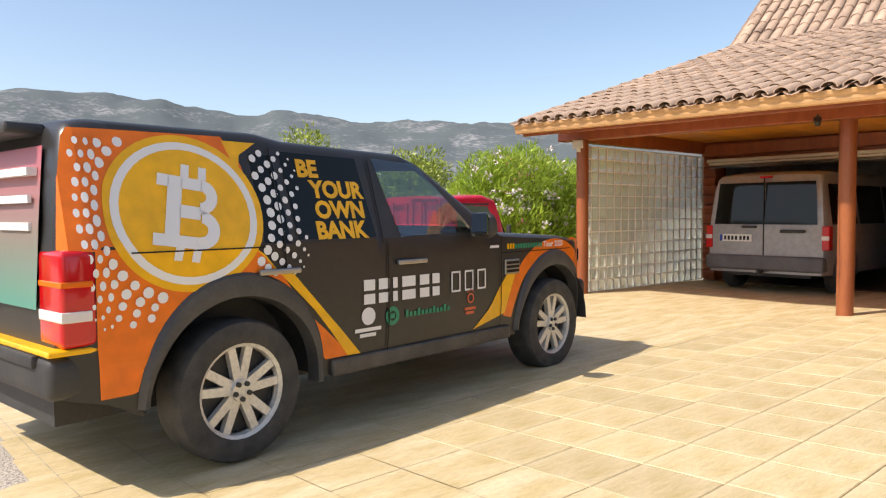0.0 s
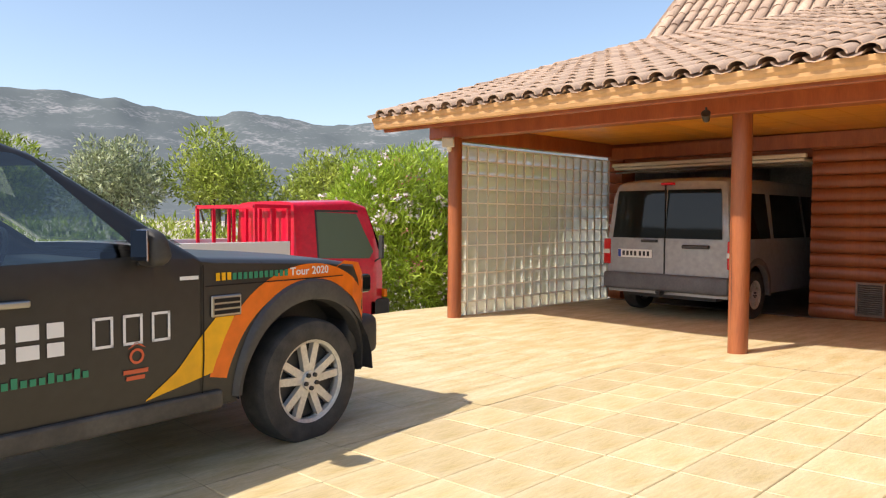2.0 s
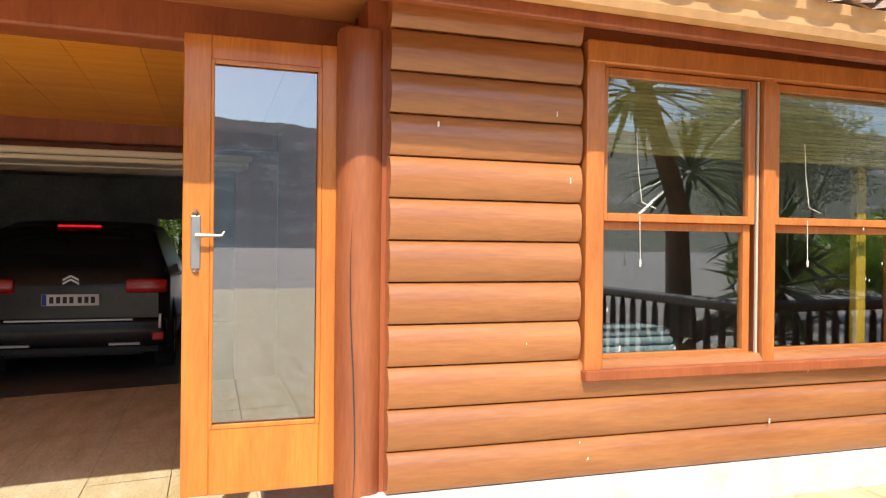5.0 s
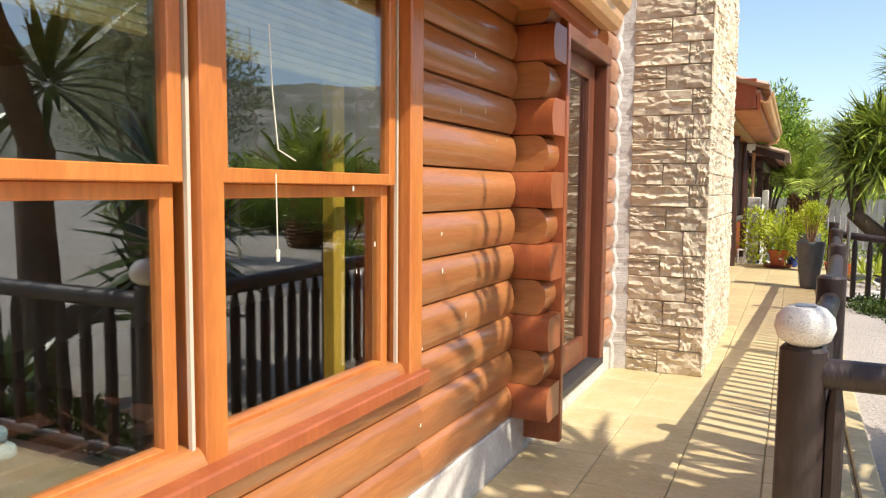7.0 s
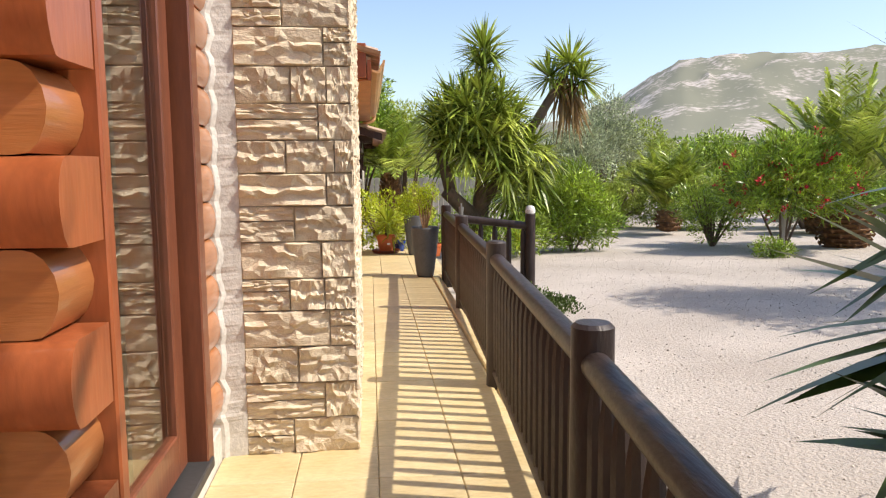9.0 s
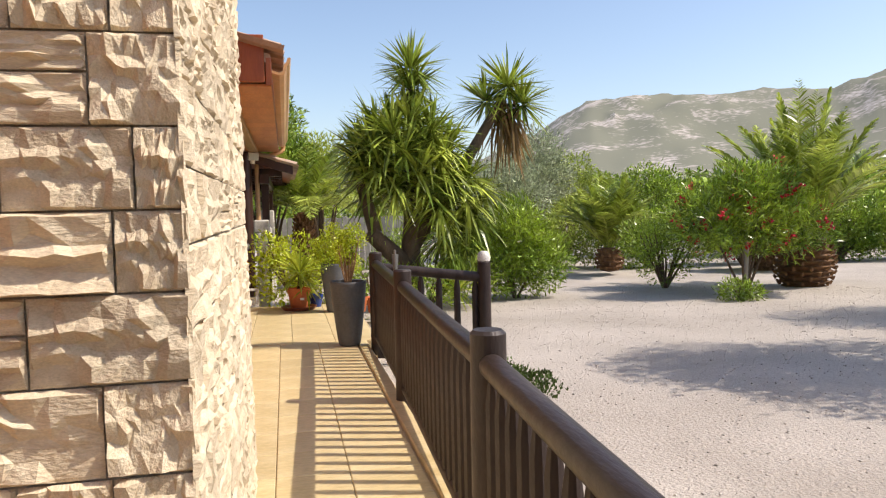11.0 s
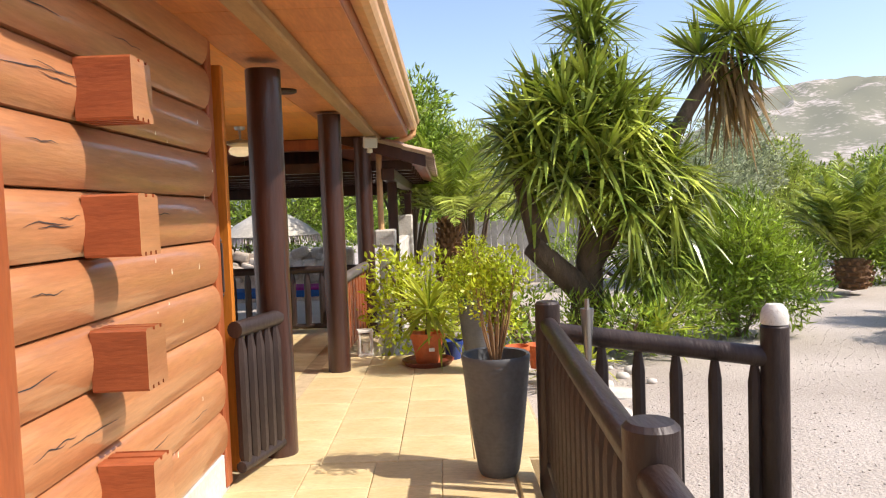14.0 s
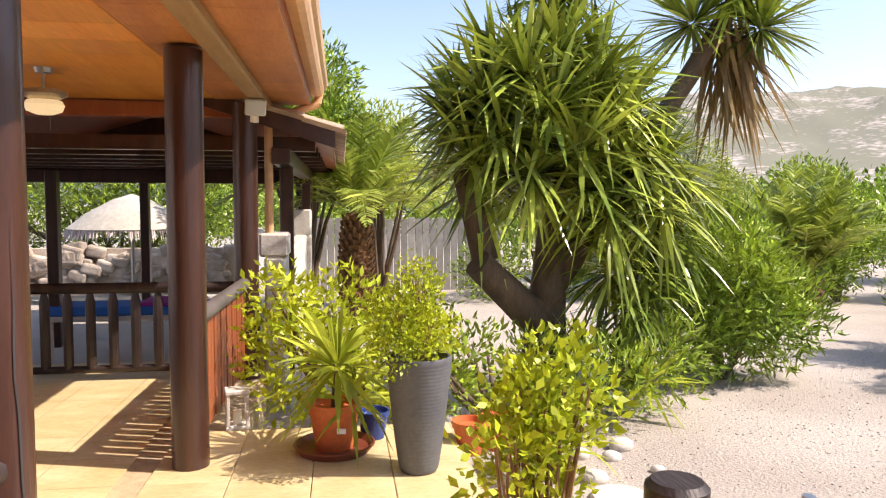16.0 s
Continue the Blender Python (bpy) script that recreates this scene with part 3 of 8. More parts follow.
# ---- double sash window ----
# Brighter orange than the trim; the sunlit look is put into this colour.
M_sash = material("sunlit_orange_varnish", (0.56, 0.195, 0.045), 0.36, color2=(0.44, 0.135, 0.03), scale=3, stretch=(3, 3, 0.5), bump=0.06, coat=0.3)
def sash_window():
    w = thing("window_1", "double sash window in orange-brown frames with raised reed blinds", "window", kind="structure")
    y0, y1, z0, z1 = 0.94, 2.865, 0.835, 2.215
    fx = -9.955
    bm = BM()
    box(bm, (-10.06, y0, z0), (fx, y0 + 0.085, z1), 0.006)
    box(bm, (-10.06, y1 - 0.085, z0), (fx, y1, z1), 0.006)
    box(bm, (-10.06, y0, z1 - 0.075), (fx + 0.004, y1, z1 + 0.02), 0.006)
    part("window_frame", bm, M_sash, w)
    bm = BM()
    box(bm, (-10.06, y0 - 0.01, z0 - 0.035), (fx + 0.03, y1 + 0.01, z0 + 0.012), 0.006)
    part("window_sill", bm, M_trim, w)
    ym = 1.90
    bm = BM()
    box(bm, (-10.08, ym - 0.035, z0), (-9.975, ym + 0.035, z1 - 0.07), 0.004)
    part("mullion", bm, M_sash, w)
    for a, b in ((y0 + 0.085, ym - 0.035), (ym + 0.035, y1 - 0.085)):
        bm = BM()
        box(bm, (-10.010, b - 0.020, z0 + 0.012), (-9.999, b - 0.010, z1 - 0.08))
        part("track", bm, plain("cream_pvc", (0.55, 0.47, 0.36), 0.5), w, "cream sash track")
        zm = 1.475
        for lo, hi, dx, nm in ((zm, z1 - 0.08, 0.0, "upper"), (z0 + 0.012, zm, -0.03, "lower")):
            fr = BM()
            s = 0.038
            X0, X1 = -10.035 + dx, -9.998 + dx
            bb = b - 0.03
            box(fr, (X0, a, lo), (X1, a + s, hi), 0.003)
            box(fr, (X0, bb - s, lo), (X1, bb, hi), 0.003)
            box(fr, (X0, a + s, lo), (X1, bb - s, lo + (0.05 if dx else 0.036)), 0.003)
            box(fr, (X0, a + s, hi - 0.036), (X1, bb - s, hi), 0.003)
            sash = part("sash", fr, M_sash, w, nm + " sash, orange-brown")
            g = BM()
            box(g, (X0 + 0.015, a + s, lo + 0.03), (X0 + 0.019, bb - s, hi - 0.03))
            p = part("pane", g, M_glass, sash)
            p.visible_shadow = False
        bl = BM()
        hang = 0.345
        for k in range(18):
            zz = z1 - 0.10 - k * hang / 18
            tube(bl, (-10.06, a + 0.03, zz), (-10.06, b - 0.07, zz), 0.0112, n=6)
        part("reed_blind", bl, material("reed", (0.85, 0.66, 0.25), 0.7, color2=(0.70, 0.52, 0.18), scale=14, island=0.2, translucent=0.3), w, "yellow reed blind, rolled halfway")
        cd = BM()
        c0 = a + 0.17
        pts = [(c0, 1.86), (c0 + 0.01, 1.70), (c0 + 0.03, 1.56), (c0 + 0.10, 1.535)]
        for (p, q), (r, s2) in zip(pts, pts[1:]):
            tube(cd, (-9.985, p, q), (-9.985, r, s2), 0.0018, n=5)
        tube(cd, (-9.985, c0 + 0.02, 1.50), (-9.985, c0 + 0.025, 1.30), 0.0016, n=5)
        tube(cd, (-9.985, c0 + 0.025, 1.31), (-9.985, c0 + 0.025, 1.28), 0.006, 0.004, n=6)
        part("blind_cord", cd, M_cream, w, "knotted cream blind cord")
    return w


sash_window()
# inside: yellow post and a table with a folded blanket
bm = BM()
box(bm, (-10.17, 2.58, 0.25), (-10.12, 2.64, 2.5), 0.006)
tagged(part("timber_post", bm, material("yellow_pine", (0.60, 0.38, 0.05), 0.5, color2=(0.48, 0.28, 0.03), scale=3, stretch=(3, 3, .5))), "yellow pine upright inside the window", "post")
tb = thing("table", "dark table behind the front window", "table")
bm = BM()
box(bm, (-11.2, 1.0, 0.78), (-10.4, 2.2, 0.82), 0.006)
part("tabletop", bm, M_dark, tb)
for x, y in ((-11.15, 1.05), (-10.5, 1.05), (-11.15, 2.1), (-10.5, 2.1)):
    bm = BM()
    box(bm, (x, y, 0.25), (x + 0.06, y + 0.06, 0.78))
    part("leg", bm, M_dark, tb)
bl = thing("folded_blanket", "folded grey-blue blanket on the table", "blanket")
for k in range(3):
    bm = BM()
    box(bm, (-10.78 + 0.01 * k, 1.25, 0.82 + k * 0.045), (-10.45, 1.75 - 0.02 * k, 0.862 + k * 0.045), 0.018, 3)
    part("fold", bm, material("blanket_cloth", (0.20, 0.27, 0.30), 0.95, color2=(0.28, 0.34, 0.35), scale=30, bump=0.4), bl)

# upper window in the gable
w2 = thing("window_2", "upper window frame in the gable wall", "window", kind="structure")
bm = BM()
for lo, hi in (((-10.02, 4.35, 2.62), (-9.93, 5.75, 2.72)), ((-10.02, 4.35, 2.72), (-9.94, 4.45, 3.8)), ((-10.02, 5.65, 2.72), (-9.94, 5.75, 3.8)), ((-10.02, 4.35, 3.8), (-9.93, 5.75, 3.9))):
    box(bm, lo, hi, 0.006)
part("window_frame", bm, M_trim, w2)
bm = BM()
box(bm, (-9.975, 4.45, 2.72), (-9.97, 5.65, 3.8))
part("pane", bm, M_glass, w2)

# ---- glazed side door ----
# Darker copy of the trim; the door's shade is put into its colour.
M_brown = material("shaded_red_brown_trim", (0.20, 0.062, 0.028), 0.38, color2=(0.13, 0.040, 0.019), scale=3, stretch=(3, 3, 0.5), bump=0.06, coat=0.25)
d2 = thing("door_2", "glazed red-brown door with a black sill beside the chimney", "door", kind="structure")
bm = BM()
for lo, hi in (((-10.10, 4.10, 0.30), (-9.97, 4.20, 2.36)), ((-10.10, 5.42, 0.30), (-9.945, 5.52, 2.36)), ((-10.10, 4.10, 2.27), (-9.93, 5.47, 2.38))):
    box(bm, lo, hi, 0.006)
part("door_frame", bm, M_brown, d2)
bm = BM()
for lo, hi in (((-10.06, 4.20, 0.36), (-10.015, 4.32, 2.27)), ((-10.06, 5.25, 0.36), (-10.015, 5.37, 2.27)), ((-10.06, 4.32, 0.36), (-10.015, 5.25, 0.52)), ((-10.06, 4.32, 2.16), (-10.015, 5.25, 2.27))):
    box(bm, lo, hi, 0.005)
leaf = part("leaf", bm, M_brown, d2)
bm = BM()
box(bm, (-10.04, 4.32, 0.52), (-10.035, 5.25, 2.16))
p = part("pane", bm, M_glass, leaf)
p.visible_shadow = False
bm = BM()
box(bm, (-10.10, 4.12, 0.30), (-9.935, 5.48, 0.345), 0.005)
part("sill", bm, M_black, d2, "black sill")

# ---- crossing log ends at the two corners ----
stub_front = thing("log_ends", "crossing log ends with flat painted faces at the house corner", "log ends", kind="structure")
bm = BM()
box(bm, (-10.1, 4.02, 0.24), (-9.80, 4.065, 2.62), 0.005)
part("corner_board", bm, M_trim, stub_front)
bm = BM()
prism(bm, [(0.16, 0.002), (0.16, PITCH)] + [(-d * 1.15, z) for d, z in LOG_PROFILE[-2:0:-1]], "x", -0.02, 0.182)
stub = shared("log_end", bm, M_trim, smooth=True)
for k in range(7):
    piece("log_end", stub, stub_front, pose(-9.985, 3.845, Z0 + 2 * k * PITCH))
bm = BM()
prism(bm, [(-0.2, 0.002)] + [(d * 1.5, z) for d, z in LOG_PROFILE[1:-1]] + [(-0.2, PITCH - 0.002)], "y", 0.0, 0.168)
cap = shared("log_end", bm, M_log, smooth=True)
for k in range(6):
    piece("log_end", cap, stub_front, pose(-9.880, 3.85, Z0 + (2 * k + 1) * PITCH))
stub_back = thing("log_ends", "square log ends standing out of the wall, sunward faces coloured paler", "log ends", kind="structure")
bm = BM()
half_outline = []
for yy in (0.045, 0.085, 0.125):   # tongues and grooves
    half_outline += [(yy - 0.007, 0.0), (yy - 0.006, 0.013), (yy + 0.006, 0.013), (yy + 0.007, 0.0)]
top_outline = [(0.163, 0.190)]
for yy in (0.125, 0.07):
    top_outline += [(yy + 0.012, 0.198), (yy + 0.010, 0.187), (yy - 0.006, 0.187), (yy - 0.008, 0.199)]
prism(bm, [(0.016, 0.0)] + half_outline + [(0.160, 0.0), (0.168, 0.008)] + top_outline + [(0.016, 0.199), (0.010, 0.192), (0.010, 0.008)], "x", 0.0, 0.180)
bm.normal_update()
# Lit and shaded faces set by colour: sunward ends pale, flanks dark red-brown.
for f2 in bm.faces:
    f2.material_index = 1 if abs(f2.normal.x) > 0.9 else 0
stub3 = shared("log_end", bm, M_logend)
stub3.materials.append(M_log_lit)
for k in range(6):
    piece("log_end", stub3, stub_back, pose(-9.97, 10.055, 0.150 + k * 0.429))

# ---- open glazed door of the house ----
door = thing("door_1", "open honey-varnished door with one tall glass pane", "door", kind="structure", m=pose(-10.145, -0.03, 0.405))
bm = BM()
W, H = 0.63, 1.745
for lo, hi in (((-0.022, -0.115, 0), (0.022, 0, H)), ((-0.022, -W, 0), (0.022, -W + 0.10, H)), ((-0.022, -W + 0.10, 0), (0.022, -0.115, 0.26)), ((-0.022, -W + 0.10, H - 0.10), (0.022, -0.115, H))):
    box(bm, lo, hi, 0.004)
leaf = part("leaf", bm, M_honey, door)
bm = BM()
for lo, hi in (((0.012, -0.13, 0.25), (0.026, -0.112, H - 0.09)), ((0.012, -W + 0.098, 0.25), (0.026, -W + 0.112, H - 0.09)), ((0.012, -W + 0.112, 0.25), (0.026, -0.13, 0.268)), ((0.012, -W + 0.112, H - 0.108), (0.026, -0.13, H - 0.09))):
    box(bm, lo, hi, 0.003)
part("bead", bm, M_honey, leaf)
bm = BM()
box(bm, (-0.003, -W + 0.10, 0.26), (0.003, -0.115, H - 0.10))
p = part("pane", bm, pane_glass("door_glass", (0.75, 0.8, 0.8), 0.30), leaf)
p.visible_shadow = False
bm = BM()
box(bm, (0.022, -W + 0.03, 0.86), (0.028, -W + 0.065, 1.06), 0.003, 2)
lathe(bm, [(0.0, 0.86 - 0.02), (0.014, 0.85), (0.0, 0.865)], 8, (0.025, -W + 0.047, 0))
lathe(bm, [(0.0, 1.06), (0.014, 1.07), (0.0, 1.085)], 8, (0.025, -W + 0.047, 0))
plate = part("handle_plate", bm, M_steel, leaf, "ornate steel handle plate")
bm = BM()
tube(bm, (0.028, -W + 0.047, 0.985), (0.065, -W + 0.047, 0.985), 0.009, n=8)
tube(bm, (0.065, -W + 0.047, 0.985), (0.068, -W + 0.14, 0.985), 0.008, 0.006, n=8)
tube(bm, (0.068, -W + 0.14, 0.985), (0.066, -W + 0.15, 1.0), 0.006, 0.005, n=8)
part("handle", bm, M_steel, door, "steel lever handle")
for z in (0.25, 1.5):
    bm = BM()
    tube(bm, (0.0, 0.008, z), (0.0, 0.008, z + 0.09), 0.010, n=8)
    part("hinge", bm, M_steel, door)
bm = BM()
for lo, hi in (((-10.29, -0.06, 0.36), (-10.19, 0.06, 2.25)), ((-11.15, -0.04, 0.36), (-11.05, 0.06, 2.25)), ((-11.15, -0.04, 2.16), (-10.19, 0.06, 2.26))):
    box(bm, lo, hi, 0.005)
tagged(part("door_frame", bm, M_honey), "honey-varnished door frame in the side wall", "door frame", kind="structure")
step = thing("door_step", "brick step with a pale stone slab below the open door", "step")
bm = BM()
for j in range(2):
    for i in range(4):
        b2 = BM()
        box(b2, (-11.02 + i * 0.19, -0.28, 0.115 + j * 0.07), (-11.02 + i * 0.19 + 0.18, -0.02, 0.115 + j * 0.07 + 0.062), 0.006)
        part("brick", b2, material("step_brick", (0.46, 0.20, 0.12), 0.85, color2=(0.36, 0.15, 0.09), scale=12, bump=0.3) if i + j == 0 else bpy.data.materials["step_brick"], step)
bm.free()
bm = BM()
box(bm, (-11.05, -0.34, 0.255), (-10.22, 0.0, 0.30), 0.008, 2)
part("slab", bm, M_white, step, "pale stone slab")
bm = BM()
tube(bm, (-10.22, -0.22, 0.31), (-10.22, -0.36, 0.31), 0.016, n=8)
box(bm, (-10.26, -0.36, 0.30), (-10.18, -0.22, 0.315), 0.004)
tagged(part("door_stop", bm, M_steel), "steel floor bolt under the open door", "door stop")

# ---- garage fittings ----
for y0, y1 in ((-7.0, -4.05), (-3.15, -0.2)):
    gd = thing("garage_door", "raised cream up-and-over garage door under the ceiling", "garage door")
    bm = BM()
    box(bm, (-14.9, y0 + 0.1, 2.03), (-13.80, y1 - 0.05, 2.07), 0.008)
    part("panel", bm, M_cream, gd)
    bm = BM()
    box(bm, (-13.83, y0 + 0.08, 2.075), (-13.77, y1 - 0.02, 2.13), 0.01)
    part("edge_rail", bm, M_cream, gd, "pale front rail")
    bm = BM()
    tube(bm, (-13.86, y0 + 0.1, 1.99), (-13.86, y1 - 0.1, 2.0), 0.012, n=8)
    part("lift_bar", bm, M_steel, gd)
vent = thing("wall_vent", "square grey louvred vent low in the log pier", "vent", m=pose(-13.94, -3.34, 0.30))
bm = BM()
for lo, hi in (((0, -0.16, -0.21), (0.025, -0.135, 0.21)), ((0, 0.135, -0.21), (0.025, 0.16, 0.21)), ((0, -0.135, -0.21), (0.025, 0.135, -0.185)), ((0, -0.135, 0.185), (0.025, 0.135, 0.21))):
    box(bm, lo, hi, 0.003)
part("frame", bm, material("vent_frame", (0.30, 0.22, 0.17), 0.6), vent)
bm = BM()
box(bm, (-0.02, -0.135, -0.185), (0.004, 0.135, 0.185))
part("backing", bm, M_black, vent)
bm = BM()
box(bm, (0, -0.134, -0.008), (0.016, 0.134, 0.008), m=pose(0, 0, 0, 0, 35, 0))
sl = shared("slat", bm, material("vent_slat", (0.20, 0.18, 0.16), 0.6))
for k in range(14):
    piece("slat", sl, vent, pose(0.006, 0, -0.17 + k * 0.026))


def ceiling_fan_light(x, y, z, globes, label):
    t = thing("ceiling_lamp", label, "lamp", m=pose(x, y, z))
    bm = BM()
    lathe(bm, [(0.0, 0.0), (0.055, 0.0), (0.045, -0.03), (0.012, -0.035), (0.010, -0.13), (0.0, -0.13)], 16)
    part("stem", bm, M_steel, t, "metal stem and rose")
    bm = BM()
    lathe(bm, [(0.0, -0.12), (0.06, -0.125), (0.13, -0.14), (0.135, -0.165), (0.11, -0.18), (0.06, -0.20), (0.0, -0.205)], 20)
    part("motor_housing", bm, material("tin_motor", (0.42, 0.37, 0.30), 0.4, metal=0.5), t)
    shade = plain("frosted_shade", (0.85, 0.70, 0.42), 0.4, emit=0.35)
    if globes == 1:
        bm = BM()
        lathe(bm, [(0.10, -0.20), (0.115, -0.23), (0.10, -0.265), (0.05, -0.285), (0.0, -0.29)], 20)
        part("shade", bm, shade, t, "frosted glass bowl")
    for i in range(globes if globes > 1 else 0):
        a = 6.2832 * i / globes + 0.5
        bm = BM()
        lathe(bm, [(0.02, 0.0), (0.035, -0.02), (0.045, -0.06), (0.062, -0.085), (0.056, -0.085), (0.035, -0.05), (0.0, -0.02)], 12)
        m = pose(0.075 * math.cos(a), 0.075 * math.sin(a), -0.20) @ Matrix.Rotation(radians(28), 4, Vector((-math.sin(a), math.cos(a), 0)))
        bmesh.ops.transform(bm, matrix=m, verts=bm.verts)
        part("shade", bm, shade, t, "amber glass tulip shade")
    bm = BM()
    tube(bm, (0.03, 0, -0.2), (0.03, 0, -0.38), 0.002, n=5)
    part("pull_chain", bm, M_steel, t)
    return t


ceiling_fan_light(-12.0, -2.02, 2.40, 4, "ceiling lamp with four amber tulip shades under the carport")
ceiling_fan_light(-10.80, 14.9, 2.43, 1, "ceiling lamp with a frosted bowl under the veranda")


def floodlight(m, label, s=1.0):
    t = thing("floodlight", label, "lamp", m=m)
    bm = BM()
    box(bm, (-0.02 * s, -0.075 * s, -0.06 * s), (0.035 * s, 0.075 * s, 0.06 * s), 0.012 * s, 2)
    part("housing", bm, material("floodlight_shell", (0.72, 0.68, 0.60), 0.5, scale=9), t)
    bm = BM()
    box(bm, (0.034 * s, -0.062 * s, -0.047 * s), (0.038 * s, 0.062 * s, 0.047 * s), 0.001)
    part("lens", bm, plain("floodlight_lens", (0.55, 0.55, 0.52), 0.12), t, "glass front")
    bm = BM()
    tube(bm, (-0.02 * s, 0, -0.06 * s), (-0.02 * s, 0, -0.115 * s), 0.028 * s, 0.034 * s, n=12)
    part("sensor", bm, M_cream, t, "round motion sensor")
    bm = BM()
    box(bm, (-0.07 * s, -0.02 * s, -0.02 * s), (-0.015 * s, 0.02 * s, 0.02 * s))
    part("bracket", bm, M_black, t)
    return t


floodlight(pose(-10.25, -6.98, 2.20, 0, 15, 30), "cream floodlight with sensor on the corner post")
floodlight(pose(-9.60, 15.55, 2.30, 0, 20, -75), "cream floodlight with sensor under the veranda eaves")
sl2 = thing("spotlight", "small black spotlight under the carport beam", "lamp", m=pose(-10.26, -3.72, 2.20, 0, 55, 20))
bm = BM()
lathe(bm, [(0.0, -0.05), (0.03, -0.05), (0.042, 0.04), (0.036, 0.04), (0.0, 0.03)], 14)
part("housing", bm, M_black, sl2)
bm = BM()
tube(bm, (0, 0, 0), (-0.06, 0, 0.05), 0.01, n=8)
part("bracket", bm, M_black, sl2)

# ---- terrace rail ----
RAIL = [(-8.78, 2.92), (-8.65, 4.48), (-8.515, 6.84), (-8.41, 9.33), (-8.345, 11.36)]
FL, TOPZ = 0.18, 1.06


def rail_post(x, y, z0, z1, r=0.062, mat=None):
    t = thing("rail_post", "dark round timber post of the terrace railing", "post", "terrace rail posts", m=pose(x, y, z0))
    bm = BM()
    lathe(bm, [(0.0, 0), (r, 0), (r * 1.02, (z1 - z0) * .5), (r, z1 - z0 - 0.012), (r - 0.012, z1 - z0), (0.0, z1 - z0)], 18)
    part("shaft", bm, mat or M_rail, t, smooth=True)
    return t


for x, y in RAIL:
    rail_post(x, y, 0.10, TOPZ + (0.02 if y > 3 else -0.02))
rail_post(-7.36, 11.06, -0.12, 0.98)


BAL = None


def rail_span(p, q, label, zf=0.18, rail_z=0.965, spacing=0.125, r=0.043, thick=1.0):
    global BAL
    t = thing("railing", label, "railing", "terrace railings")
    p, q = Vector((*p, 0)), Vector((*q, 0))
    d = (q - p).normalized()
    L = (q - p).length
    z_a, z_b = rail_z if isinstance(rail_z, tuple) else (rail_z, rail_z)
    bm = BM()
    tube(bm, p + Vector((0, 0, z_a)), q + Vector((0, 0, z_b)), r, n=16)
    part("top_rail", bm, M_rail, t, "thick round dark rail", smooth=True)
    bm = BM()
    tube(bm, p + Vector((0, 0, zf + 0.09)), q + Vector((0, 0, zf + 0.09)), r * 0.7, n=12)
    part("bottom_rail", bm, M_rail, t, smooth=True)
    if BAL is None:
        bm = BM()
        lathe(bm, [(0.0, 0), (0.016, 0.0), (0.027, 0.06), (0.027, 0.60), (0.016, 0.68), (0.016, 0.74), (0.0, 0.74)], 8)
        BAL = shared("baluster", bm, M_rail, smooth=True)
    n = max(1, int(L / spacing))
    for i in range(n):
        c = p + d * (L * (i + 0.5) / n)
        piece("baluster", BAL, t, pose(c.x, c.y, zf + 0.08) @ Matrix.Diagonal((thick, thick, (z_a + (z_b - z_a) * (i + 0.5) / n - zf - 0.06) / 0.74, 1)))
    return t


for a, b in zip(RAIL, RAIL[1:]):
    rail_span(a, b, "dark stained railing with close round balusters on the terrace edge")
rail_span((-8.345, 11.36), (-7.36, 11.06), "short dark railing with spaced balusters turning to the gravel", zf=0.0, spacing=0.165, rail_z=(0.93, 0.825), thick=1.2, r=0.048)
rail_span((-8.78, 2.92), (-6.6, 2.95), "dark railing running out from the ball lamp post", spacing=0.16)
rail_post(-6.6, 2.95, 0.0, TOPZ)
rail_span((-9.92, 11.44), (-9.80, 11.86), "short dark railing between wall and veranda post", spacing=0.078, rail_z=0.98, thick=1.25)
rail_span((-11.9, 16.10), (-9.85, 16.12), "dark veranda railing with round balusters", spacing=0.165, rail_z=0.92, thick=1.45)
rail_span((-13.6, 16.10), (-12.05, 16.10), "dark veranda railing with round balusters", spacing=0.165, rail_z=0.92, thick=1.45)
for x in (-11.98, -13.7):
    log_post(x, 16.12, 0.085, 0.17, 2.43, M_dark, "dark round post of the veranda's far side", "veranda posts")
# boarded balustrade between veranda posts
bp = thing("board_balustrade", "red-brown boarded balustrade with a round grey rail", "railing")
bm = BM()
tube(bm, (-9.80, 14.1, 0.95), (-9.76, 16.12, 0.95), 0.05, n=14)
part("top_rail", bm, material("grey_rail", (0.13, 0.11, 0.10), 0.5, scale=5, bump=.1), bp, smooth=True)
bm = BM()
box(bm, (-0.012, 0.0, 0.0), (0.012, 0.092, 0.66), 0.004)
bo = shared("board", bm, M_trim)
for i in range(17):
    piece("board", bo, bp, pose(-9.80 + (0.004 if i % 2 else 0) + 0.0018 * i, 14.19 + i * 0.111, 0.26))

